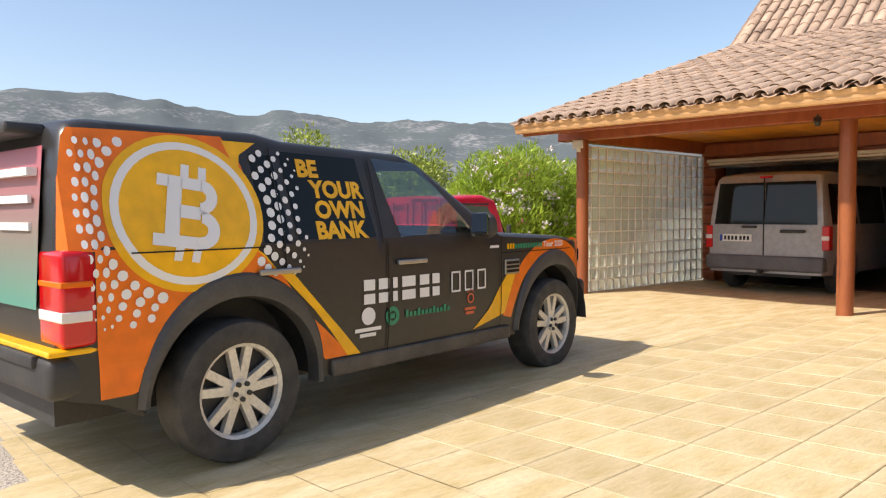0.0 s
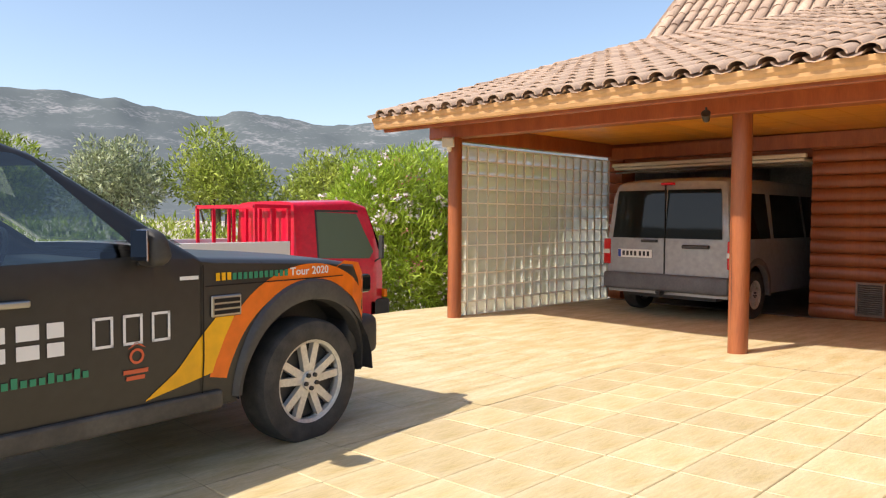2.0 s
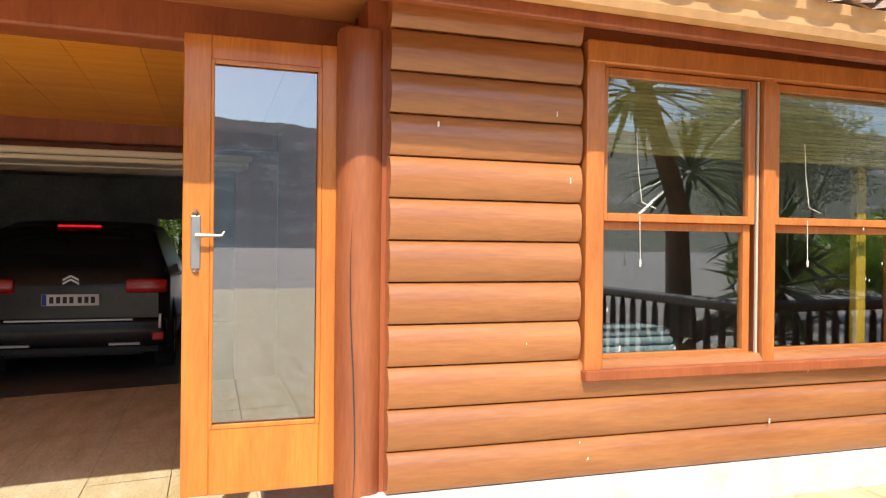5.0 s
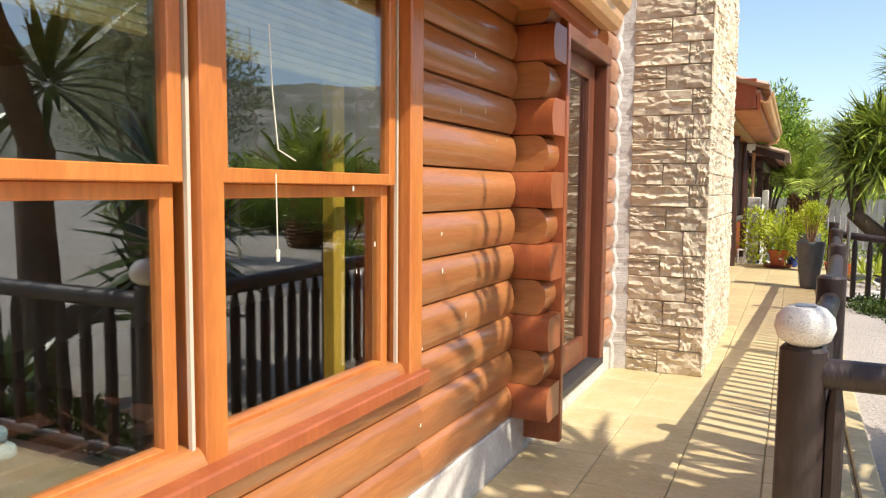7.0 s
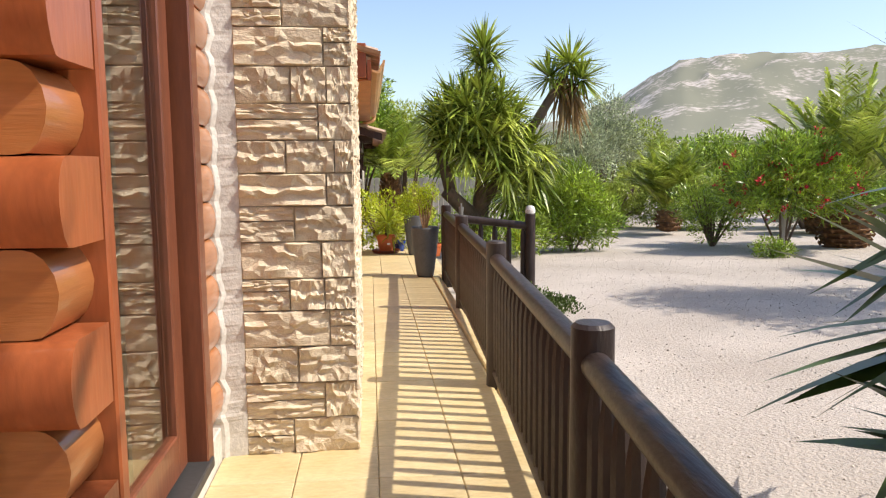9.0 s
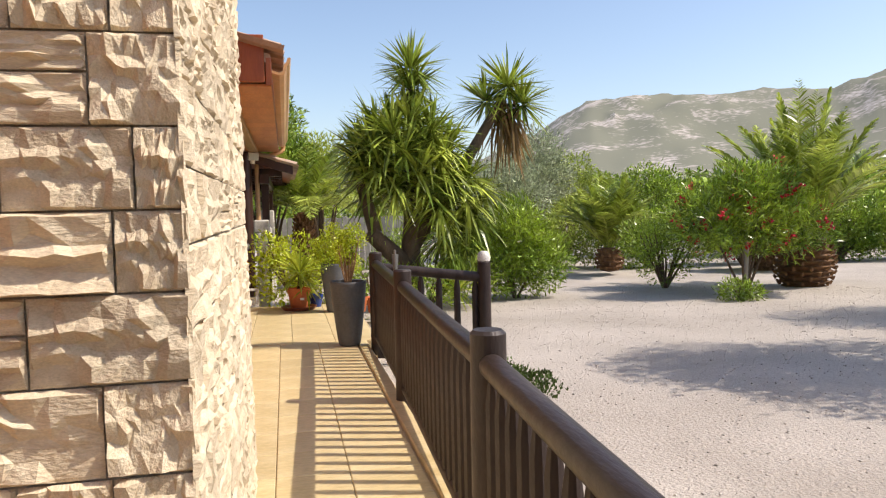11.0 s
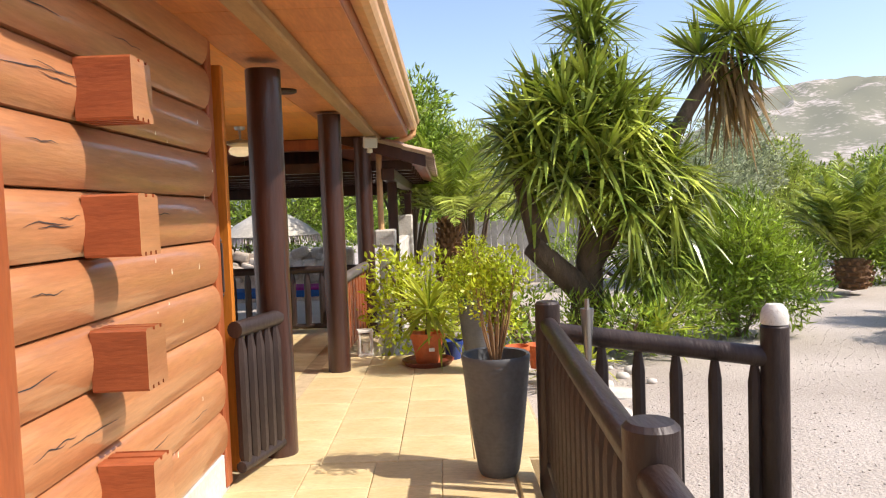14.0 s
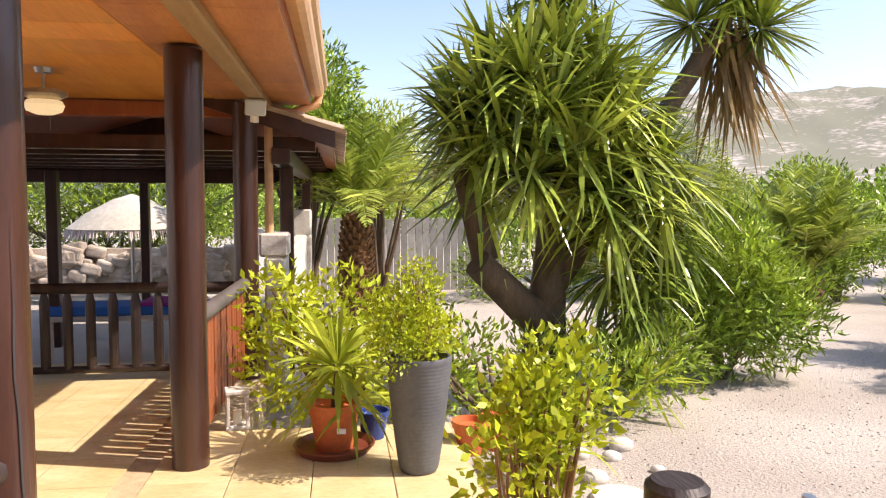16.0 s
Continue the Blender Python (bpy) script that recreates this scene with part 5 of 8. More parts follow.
sign = [rect(-0.095, -0.035, -0.15, 0.15), rect(-0.14, -0.09, -0.15, -0.10), rect(-0.14, -0.09, 0.10, 0.15), rect(-0.04, 0.05, 0.10, 0.15), rect(-0.04, 0.05, -0.025, 0.03), rect(-0.04, 0.06, -0.15, -0.10), rect(-0.045, -0.01, 0.15, 0.205), rect(0.03, 0.065, 0.15, 0.205), rect(-0.045, -0.01, -0.205, -0.15), rect(0.03, 0.065, -0.205, -0.15)]
sign += ring((0.045, 0.0755), 0.025, 0.0755, -90, 90, 12) + ring((0.055, -0.0675), 0.03, 0.083, -90, 90, 12)
sh.decal("white_sign", [[lean(p) for p in q] for q in sign], M_wwrap, suv, "white sign shape in the disc", lift=0.0095)
dots = []
for k, (rr, dr) in enumerate(((0.412, 0.024), (0.462, 0.022), (0.512, 0.0195), (0.562, 0.016), (0.607, 0.011), (0.64, 0.007))):
    n = int(2 * math.pi * rr / 0.066)
    for i in range(n):
        a = 2 * math.pi * (i + 0.5 * (k % 2)) / n
        p = (cc[0] + 1.12 * rr * math.cos(a), cc[1] + rr * math.sin(a))
        ok = -2.27 < p[0] < -1.02 and p[1] < 1.59
        if p[0] > -1.42 and 1.06 < p[1]:
            ok = ok and p[0] > -1.30
        if math.hypot(p[0] + 1.4425, p[1] - 0.355) < 0.62 or (p[0] > -1.25 and p[1] < 0.93):
            ok = False
        if ok and (p[1] > 0.75):
            dots.append(circle(p, dr * random.uniform(0.85, 1.1), n=10))
tagged(sh.decal("halftone_dots", dots, M_wwrap, suv, "white halftone dots", lift=0.009), kind="stuff")
# front wrap round the arch
fa = (1.4425, 0.355)
sh.decal("orange_arch", ring(fa, 0.585, 0.69, 18, 168, 30), M_orange, suv, "orange vinyl band round the front arch", lift=0.003)
sh.decal("yellow_front", [[(0.42, 0.44), (0.58, 0.56), (0.70, 0.70), (0.80, 0.80), (0.92, 0.815)] + [(fa[0] + 0.68 * math.cos(radians(a)), fa[1] + 0.68 * math.sin(radians(a))) for a in (150, 160, 166)]], M_yellow, suv, "yellow vinyl wedge", lift=0.0045)
sh.decal("yellow_front", [[(1.62, 1.0), (1.70, 1.03), (1.80, 1.02), (1.88, 0.92), (1.90, 0.80), (1.97, 0.70), (1.99, 0.78), (1.97, 0.92), (1.88, 1.03), (1.72, 1.05)]], M_orange, suv, "orange nose edge", lift=0.0045)
# windows
sh.decal("rear_door_window", [[(-1.08, 1.11), (-0.51, 1.11), (-0.56, 1.575), (-1.11, 1.585)]], M_carglass, suv, "dark tinted rear window")
sh.decal("quarter_window", [[(-1.30, 1.10), (-1.13, 1.09), (-1.16, 1.56), (-1.30, 1.56)]], M_carglass, suv, "dark tinted quarter window", lift=0.002)
M_tint = pane_glass("tinted_car_glass", (0.62, 0.72, 0.66), 0.16)
for s in (-1, 1):
    sh.decal("front_window", [FRONT_WINDOW], M_tint, suv, "lightly tinted front side window", side=s)
sh.decal("rear_door_window", [[(-1.10, 1.09), (-0.50, 1.10), (-0.55, 1.56), (-1.13, 1.555)]], M_carglass, suv, "dark tinted rear window", side=1)
M_seat = material("dark_seat_cloth", (0.035, 0.034, 0.033), 0.85, scale=20)
for s in (-1, 1):
    bm = BM()
    box(bm, (-0.52, s * 0.40 - 0.25, 0.62), (-0.34, s * 0.40 + 0.25, 1.32), 0.06, 3, m=pose(0, 0, 0, 0, -6, 0))
    box(bm, (-0.50, s * 0.40 - 0.13, 1.36), (-0.40, s * 0.40 + 0.13, 1.54), 0.04, 3, m=pose(0, 0, 0, 0, -6, 0))
    part("seat", bm, M_seat, suv, "dark front seat with a headrest", smooth=True)
bm = BM()
box(bm, (0.36, -0.78, 0.80), (0.70, 0.78, 1.07), 0.05, 3)
part("dashboard", bm, M_black, suv, smooth=True)
bm = BM()
ring_pts = [Vector((0.24 + 0.07 * math.sin(k * 0.2618), 0.38 + 0.185 * math.cos(k * 0.2618), 1.06 + 0.175 * math.sin(k * 0.2618))) for k in range(24)]
for p, q in zip(ring_pts, ring_pts[1:] + ring_pts[:1]):
    tube(bm, p, q, 0.014, n=6)
for k in (0, 8, 16):
    tube(bm, (0.25, 0.38, 1.06), ring_pts[k], 0.012, n=6)
part("steering_wheel", bm, M_black, suv)
bm = BM()
box(bm, (0.06, -0.12, 1.40), (0.09, 0.12, 1.46), 0.012, 2)
tube(bm, (0.075, 0, 1.46), (0.10, 0, 1.54), 0.008, n=6)
part("rear_view_mirror", bm, M_black, suv)
bm = BM()
q = [(0.06, 0.70, 1.545), (0.06, -0.70, 1.545), (0.68, -0.83, 1.145), (0.68, 0.83, 1.145)]
bm.faces.new([bm.verts.new(Vector(p) + Vector((0.012, 0, 0.02))) for p in q])
part("windscreen", bm, M_tint, suv)
# panel seams, handles, mirror, vent, sill
seams = [rect(-0.425, -0.415, 0.40, 1.07), rect(0.72, 0.728, 0.40, 1.07), rect(-1.18, -1.172, 0.95, 1.6), rect(-2.0, -1.3, 1.075, 1.082), rect(-0.47, -0.46, 1.07, 1.57), rect(0.735, 1.7, 0.958, 0.964)]
for seam in seams:
    sh.decal("door_seam", [seam], M_seam, suv, "dark panel seam", lift=0.0105)
for u in (-1.22, -0.22):
    bm = BM()
    box(bm, (u - 0.13, -0.985, 0.935), (u + 0.13, -0.955, 0.965), 0.008, 2)
    part("door_handle", bm, M_steel, suv, "grey pull handle")
bm = BM()
box(bm, (0.34, -1.15, 1.085), (0.47, -0.98, 1.255), 0.05, 4)
for v2 in bm.verts:
    v2.co.x = 0.34 + (v2.co.x - 0.34) * (1.0 - 0.45 * abs(v2.co.z - 1.15) / 0.11 * (v2.co.x > 0.37))
    v2.co.z -= 0.12 * (v2.co.y + 1.0) * -1.0 * 0.3
box(bm, (0.38, -1.0, 1.08), (0.45, -0.92, 1.15), 0.01)
part("wing_mirror", bm, M_black, suv, "black wing mirror", smooth=True)
bm = BM()
box(bm, (0.325, -1.14, 1.11), (0.335, -1.0, 1.25), 0.003)
part("mirror_glass", bm, plain("mirror_silver", (0.35, 0.35, 0.36), 0.05, 1.0), suv)
bm = BM()
box(bm, (0.77, -0.965, 0.80), (0.95, -0.951, 0.91), 0.006)
vent_s = part("side_vent", bm, M_steel, suv, "grey fender vent")
for k in range(3):
    bm = BM()
    box(bm, (0.785, -0.97, 0.815 + k * 0.03), (0.935, -0.964, 0.835 + k * 0.03))
    part("vent_slot", bm, M_seam, vent_s)
bm = BM()
box(bm, (-0.86, -0.96, 0.33), (0.84, -0.90, 0.425), 0.015, 2)
part("sill_strip", bm, material("dusty_plastic", (0.05, 0.047, 0.043), 0.6, color2=(0.11, 0.10, 0.085), scale=5), suv, "dusty dark sill")
bm = BM()
box(bm, (0.60, -0.957, 1.0), (0.70, -0.952, 1.018))
part("side_badge", bm, M_wwrap, suv, "pale badge strip")
# bumpers, lamps, tailgate
bm = BM()
box(bm, (-2.48, -0.93, 0.47), (-2.10, 0.93, 0.66), 0.05, 3)
box(bm, (-2.51, -0.80, 0.60), (-2.40, 0.80, 0.66), 0.02, 2)
part("rear_bumper", bm, M_black, suv, "black rear bumper", smooth=True)
bm = BM()
box(bm, (1.82, -0.86, 0.42), (2.12, 0.86, 0.68), 0.06, 3)
part("front_bumper", bm, M_black, suv, "black front bumper", smooth=True)
for s in (-1, 1):
    bm = BM()
    box(bm, (-2.405, s * 0.955 if s < 0 else 0.70, 0.69), (-2.18, -0.70 if s < 0 else 0.955, 1.10), 0.03, 3)
    lamp = part("tail_lamp", bm, M_redlens, suv, "red tail lamp with a white reverse strip", smooth=True)
    bm = BM()
    box(bm, (-2.412, s * 0.962 if s < 0 else 0.72, 0.80), (-2.22, -0.72 if s < 0 else 0.962, 0.845), 0.004)
    part("reverse_strip", bm, M_whitelens, lamp)
    bm = BM()
    box(bm, (-2.411, s * 0.960 if s < 0 else 0.72, 0.945), (-2.21, -0.72 if s < 0 else 0.960, 0.97), 0.004)
    part("indicator_strip", bm, plain("amber_lens", (0.8, 0.16, 0.01), 0.15), lamp)
    bm = BM()
    box(bm, (1.96, s * 0.70 - 0.10, 0.82), (2.10, s * 0.70 + 0.06, 0.94), 0.02, 2)
    part("head_lamp", bm, M_carglass, suv)
tail = bpy.data.materials.new("tailgate_wrap")
tail.use_nodes = True
b = tail.node_tree.nodes["Principled BSDF"]
b.inputs["Roughness"].default_value = 0.3
tc, sx, rp = (tail.node_tree.nodes.new("ShaderNode" + k) for k in ("TexCoord", "SeparateXYZ", "ValToRGB"))
tail.node_tree.links.new(tc.outputs["Object"], sx.inputs[0])
mr = tail.node_tree.nodes.new("ShaderNodeMapRange")
mr.inputs[1].default_value, mr.inputs[2].default_value = 0.85, 1.5
tail.node_tree.links.new(sx.outputs["Z"], mr.inputs[0])
tail.node_tree.links.new(mr.outputs[0], rp.inputs[0])
rp.color_ramp.elements[0].color, rp.color_ramp.elements[1].color = (0.10, 0.30, 0.24, 1), (0.42, 0.10, 0.12, 1)
tail.node_tree.links.new(rp.outputs[0], b.inputs["Base Color"])
bm = BM()
q = [(-2.415, -0.72, 0.84), (-2.415, 0.72, 0.84), (-2.395, 0.74, 1.22), (-2.325, 0.68, 1.55), (-2.325, -0.68, 1.55), (-2.395, -0.74, 1.22)]
for loop in ((0, 1, 2, 5), (5, 2, 3, 4)):
    bm.faces.new([bm.verts.new(Vector(q[i]) + Vector((-0.01, 0, 0))) for i in loop])
tg = part("tailgate_window", bm, tail, suv, "rear window with a red-to-green wrap")
for z, w, c in ((1.42, 0.5, M_wwrap), (1.30, 0.44, M_wwrap), (1.18, 0.36, M_wwrap)):
    bm = BM()
    box(bm, (-2.425, -0.66, z), (-2.40 if z < 1.35 else -2.36, -0.66 + w, z + 0.035))
    part("text_bar", bm, c, tg, "white line of writing")
bm = BM()
box(bm, (-2.49, -0.95, 0.663), (-2.15, 0.95, 0.688), 0.006)
part("yellow_line", bm, M_yellow, suv, "yellow line over the bumper")
bm = BM()
box(bm, (-2.52, -0.6, 1.60), (-2.26, 0.6, 1.655), 0.02, 2)
part("roof_spoiler", bm, M_black, suv, "black roof spoiler")


def flank_text(text, u, z, size, mat, name, label, bold=0.0, lift=0.006, stretch=1.0):
    vs, fs = lettering(text, size, bold)
    bm = BM()
    vv = [bm.verts.new(sh.skin(u + x * stretch, z + y, -1, lift)) for x, y in vs]
    for f in fs:
        try:
            bm.faces.new([vv[i] for i in f])
        except ValueError:
            pass
    part(name, bm, mat, suv, label)


for k, (word, du) in enumerate((("BE", 0.0), ("YOUR", 0.075), ("OWN", 0.08), ("BANK", 0.06))):
    flank_text(word, -1.012 + du, 1.455 - k * 0.114, 0.130, M_yellow, "slogan", "yellow capitals on the rear window", bold=0.006, stretch=1.06)
flank_text("Tour 2020", 1.28, 0.985, 0.062, M_wwrap, "slogan", "white lettering on the front wing", bold=0.001, stretch=1.1)
plain("rust_vinyl", (0.62, 0.12, 0.05), 0.4)
sh.decal("rust_line", [rect(0.31, 0.43, 0.585, 0.605), rect(0.325, 0.415, 0.555, 0.575)], bpy.data.materials["rust_vinyl"], suv, "two short rust-red lines", lift=0.006)
# brand names as plain bars and blocks
BLOCKS = ((-0.62, 0.09), (-0.50, 0.09), (-0.38, 0.04), (-0.30, 0.12), (-0.14, 0.09), (-0.02, 0.07))
for u, w in BLOCKS:
    sh.decal("brand_block", [rect(u, u + w, 0.715, 0.775), rect(u, u + w, 0.795, 0.86)], M_wwrap, suv, "white block mark on the doors", lift=0.006)
for u in (0.17, 0.31, 0.45):
    sh.decal("brand_outline", [rect(u, u + 0.013, 0.72, 0.86), rect(u + 0.082, u + 0.095, 0.72, 0.86), rect(u, u + 0.095, 0.847, 0.86), rect(u, u + 0.095, 0.72, 0.733)], M_wwrap, suv, "thin white outlined mark on the front door", lift=0.006)
sh.decal("white_dot", [circle((-0.585, 0.645), 0.055, 0.052)], M_wwrap, suv, "round white badge", lift=0.006)
sh.decal("badge_bars", [rect(-0.69, -0.48, 0.555, 0.577), rect(-0.65, -0.52, 0.522, 0.544)], M_wwrap, suv, "two short white lines", lift=0.006)
M_greenv = plain("green_vinyl", (0.02, 0.24, 0.13), 0.4)
sh.decal("green_badge", ring((-0.385, 0.625), 0.03, 0.058) + [rect(-0.405, -0.365, 0.61, 0.64)], M_greenv, suv, "round green badge", lift=0.006)
sh.decal("green_bar", [rect(-0.27 + i * 0.036, -0.245 + i * 0.036, 0.605, 0.635 + (0.014 if i in (0, 3, 7, 10) else 0)) for i in range(12)], M_greenv, suv, "line of green writing", lift=0.006)
sh.decal("rust_badge", ring((0.375, 0.665), 0.024, 0.036) + [[(0.33, 0.70), (0.375, 0.735), (0.42, 0.70), (0.375, 0.72)]], bpy.data.materials["rust_vinyl"], suv, "rust-red round badge", lift=0.006)
sh.decal("wing_bar", [rect(0.90 + i * 0.034, 0.924 + i * 0.034, 0.985, 1.02) for i in range(11)], M_greenv, suv, "green line on the front wing", lift=0.006)
sh.decal("wing_bar", [rect(0.80 + i * 0.034, 0.824 + i * 0.034, 0.985, 1.025) for i in range(3)], M_yellow, suv, "yellow line on the front wing", lift=0.006)
# short rear overhang
for ob in list(suv.children_recursive):
    for v in ob.data.vertices:
        if v.co.x < -2.08:
            v.co.x = -2.08 + (v.co.x + 2.08) * 0.66


# ---- grey van in the first garage bay ----
def plate_bars(parent, m, w, h, label):
    bm = BM()
    box(bm, (0, -w / 2, -h / 2), (0.008, w / 2, h / 2), 0.003, m=m)
    pl = part("number_plate", bm, M_plate, parent, label)
    bm = BM()
    box(bm, (0.006, -w / 2 + 0.004, -h / 2 + 0.004), (0.0095, -w / 2 + 0.045, h / 2 - 0.004), m=m)
    part("plate_band", bm, plain("plate_blue", (0.02, 0.06, 0.35), 0.4), pl)
    for k in range(7):
        y = -w / 2 + 0.07 + k * (w - 0.1) / 7 + (0.015 if k > 3 else 0)
        bm = BM()
        box(bm, (0.006, y, -h * 0.28), (0.0095, y + (w - 0.1) / 7 * 0.62, h * 0.28), m=m)
        part("plate_mark", bm, M_ink, pl)
    return pl


M_grey = material("grey_car_paint", (0.34, 0.345, 0.36), 0.32, metal=0.12, color2=(0.30, 0.305, 0.32), scale=1.5, coat=0.5)
M_greyp = material("grey_bumper_plastic", (0.14, 0.14, 0.145), 0.6, scale=5)
V_TOP = [(-2.15, 1.05), (-2.12, 1.45), (-2.07, 1.70), (-2.0, 1.765), (-1.8, 1.79), (0.6, 1.80), (0.85, 1.76), (1.55, 1.12), (2.0, 0.95), (2.15, 0.75)]


def van_half(u, z):
    w = lerp([(-2.15, 0.84), (-2.08, 0.885), (1.6, 0.885), (2.15, 0.66)], u)
    return w - (0.12 * (z - 0.98) / 0.75 if z > 0.98 else 0.02 * max(0, 0.5 - z) / 0.2)


van = thing("parked_van", "grey panel van with twin rear doors parked nose-in in the garage", "car", m=pose(-14.68, -5.33, 0.012, 0, 0, 180))
vs_ = Shell(-2.15, 2.15, lambda u: lerp(V_TOP, u), lambda u: 0.98, van_half, lambda u: 0.30, (-1.42, 1.35), 0.31, 0.40)
vs_.build("body", M_grey, van, 0.06)
bm = BM()
box(bm, (-2.0, -0.62, 0.24), (1.9, 0.62, 0.85))
part("underbody", bm, M_black, van)
for u in (-1.42, 1.35):
    for s in (-1, 1):
        wheel(van, u, s * 0.775, 0.31, 0.31, 0.20, 0.19, s, spokes=7, style="single")
        arch_flare("arch_flare", vs_, u, 0.39, 0.47, M_greyp, van, out=0.015, side=s)
for s, (a, b2) in ((1, (0.008, 0.76)), (-1, (0.008, 0.76))):
    bm = BM()
    q = [(-2.160, s * a, 1.02), (-2.160, s * b2, 1.02), (-2.100, s * (b2 - 0.05), 1.64), (-2.100, s * a, 1.64)]
    f = bm.faces.new([bm.verts.new(p) for p in q])
    part("rear_window", bm, M_carglass, van, "dark rear window")
    for u0, u1 in ((-1.95, -1.0), (-0.9, 0.2)):
        vs_.decal("side_window", [[(u0, 1.02), (u1, 1.02), (u1, 1.60), (u0 + 0.05, 1.60)]], M_carglass, van, side=s)
    vs_.decal("side_window", [[(0.28, 1.02), (1.2, 1.02), (0.75, 1.60), (0.28, 1.60)]], M_carglass, van, side=s)
    bm = BM()
    box(bm, (-2.165, s * 0.86 - 0.065, 0.66), (-2.04, s * 0.86 + 0.04, 1.0), 0.015, 2)
    lamp = part("tail_lamp", bm, M_redlens, van, "red tail lamp with white centre")
    bm = BM()
    box(bm, (-2.17, s * 0.86 - 0.06, 0.80), (-2.05, s * 0.86 + 0.043, 0.86), 0.004)
    part("reverse_strip", bm, M_whitelens, lamp)
    bm = BM()
    box(bm, (-0.02, s * 0.85 if s > 0 else -1.05, 1.0), (0.10, 1.05 if s > 0 else -0.85, 1.18), 0.02, 2, m=pose(1.0, 0, 0))
    part("wing_mirror", bm, M_black, van)
bm = BM()
box(bm, (-2.162, -0.006, 0.55), (-2.14, 0.006, 1.70))
part("door_seam", bm, M_seam, van)
bm = BM()
box(bm, (-2.23, -0.87, 0.34), (-2.0, 0.87, 0.56), 0.04, 3)
part("rear_bumper", bm, M_greyp, van, "grey plastic rear bumper", smooth=True)
bm = BM()
box(bm, (-2.20, 0.10, 0.965), (-2.14, 0.32, 1.0), 0.01)
part("door_handle", bm, M_black, van)
bm = BM()
box(bm, (-2.20, -0.60, 0.90), (-2.15, -0.25, 0.945), 0.01)
part("plate_lamp", bm, M_black, van)
bm = BM()
box(bm, (-2.12, -0.09, 1.70), (-2.06, 0.09, 1.735), 0.01)
part("high_brake_lamp", bm, M_redlens, van)
bm = BM()
tube(bm, (-2.2, 0, 0.33), (-2.32, 0, 0.30), 0.03, n=10)
lathe(bm, [(0, 0), (0.028, 0.01), (0.028, 0.04), (0, 0.055)], 10, (-2.32, 0, 0.32))
part("tow_bar", bm, M_black, van)
plate_bars(van, pose(-2.165, 0.42, 0.815, 0, 0, 180), 0.50, 0.11, "white number plate with dark characters as bars")

# ---- dark crossover in the second bay ----
M_dkpaint = material("black_car_paint", (0.012, 0.012, 0.014), 0.25, color2=(0.016, 0.016, 0.018), scale=2, coat=0.15, spec=0.3)
C_TOP = [(-2.2, 0.95), (-2.16, 1.05), (-1.95, 1.36), (-1.75, 1.50), (-1.3, 1.57), (0.2, 1.58), (0.6, 1.50), (1.3, 1.05), (2.0, 0.92), (2.2, 0.7)]


def cross_half(u, z):
    w = lerp([(-2.2, 0.80), (-2.05, 0.90), (1.6, 0.91), (2.2, 0.66)], u)
    return w - (0.22 * (z - 0.98) / 0.6 if z > 0.98 else 0.02)


cro = thing("parked_crossover", "glossy black crossover car parked nose-in in the garage", "car", m=pose(-17.15, -1.83, 0.012, 0, 0, 180))
cs = Shell(-2.2, 2.2, lambda u: lerp(C_TOP, u), lambda u: 0.98, cross_half, lambda u: 0.28, (-1.35, 1.35), 0.34, 0.42)
cs.build("body", M_dkpaint, cro, 0.08)
bm = BM()
box(bm, (-1.95, -0.62, 0.22), (1.9, 0.62, 0.8))
part("underbody", bm, M_black, cro)
for u in (-1.35, 1.35):
    for s in (-1, 1):
        wheel(cro, u, s * 0.80, 0.34, 0.34, 0.21, 0.21, s, style="single")
bm = BM()
q = [(-2.13, -0.62, 1.09), (-2.13, 0.62, 1.09), (-1.83, 0.52, 1.44), (-1.83, -0.52, 1.44)]
bm.faces.new([bm.verts.new(Vector(p) + Vector((-0.02, 0, 0.02))) for p in q])
part("rear_window", bm, M_carglass, cro)
bm = BM()
box(bm, (-2.27, -0.86, 0.34), (-2.0, 0.86, 0.62), 0.05, 3)
part("rear_bumper", bm, M_dkpaint, cro, "black rear bumper", smooth=True)
bm = BM()
box(bm, (-2.285, -0.55, 0.60), (-2.20, 0.55, 0.615))
part("chrome_strip", bm, M_steel, cro)
for s in (-1, 1):
    bm = BM()
    box(bm, (-2.23, s * 0.67 - 0.19, 0.86), (-2.0, s * 0.67 + 0.19, 1.0), 0.03, 2)
    lamp = part("tail_lamp", bm, M_redlens, cro, "wide dark-red tail lamp", smooth=True)
    bm = BM()
    box(bm, (-2.285, s * 0.78 - 0.06, 0.40), (-2.2, s * 0.78 + 0.05, 0.48), 0.01)
    part("fog_lamp", bm, M_redlens, cro, "red rear fog lamp")
    bm = BM()
    box(bm, (-2.285, s * 0.80 - 0.012, 0.52), (-2.2, s * 0.80 + 0.012, 0.66), 0.004)
    part("reflector", bm, M_whitelens, cro)
    bm = BM()
    box(bm, (-2.29, s * 0.48 - 0.14, 0.36), (-2.2, s * 0.48 + 0.14, 0.385), 0.004)
    part("exhaust_trim", bm, M_steel, cro, "chrome exhaust trim")
    bm = BM()
    box(bm, (0.6, s * 1.0 - 0.09, 0.98), (0.72, s * 1.0 + 0.09, 1.12), 0.02, 2)
    part("wing_mirror", bm, M_black, cro)
bm = BM()
box(bm, (-1.78, -0.20, 1.505), (-1.70, 0.20, 1.53), 0.008)
part("high_brake_lamp", bm, plain("lit_red_lens", (0.8, 0.01, 0.02), 0.2, emit=0.4), cro, "red high brake lamp")
bm = BM()
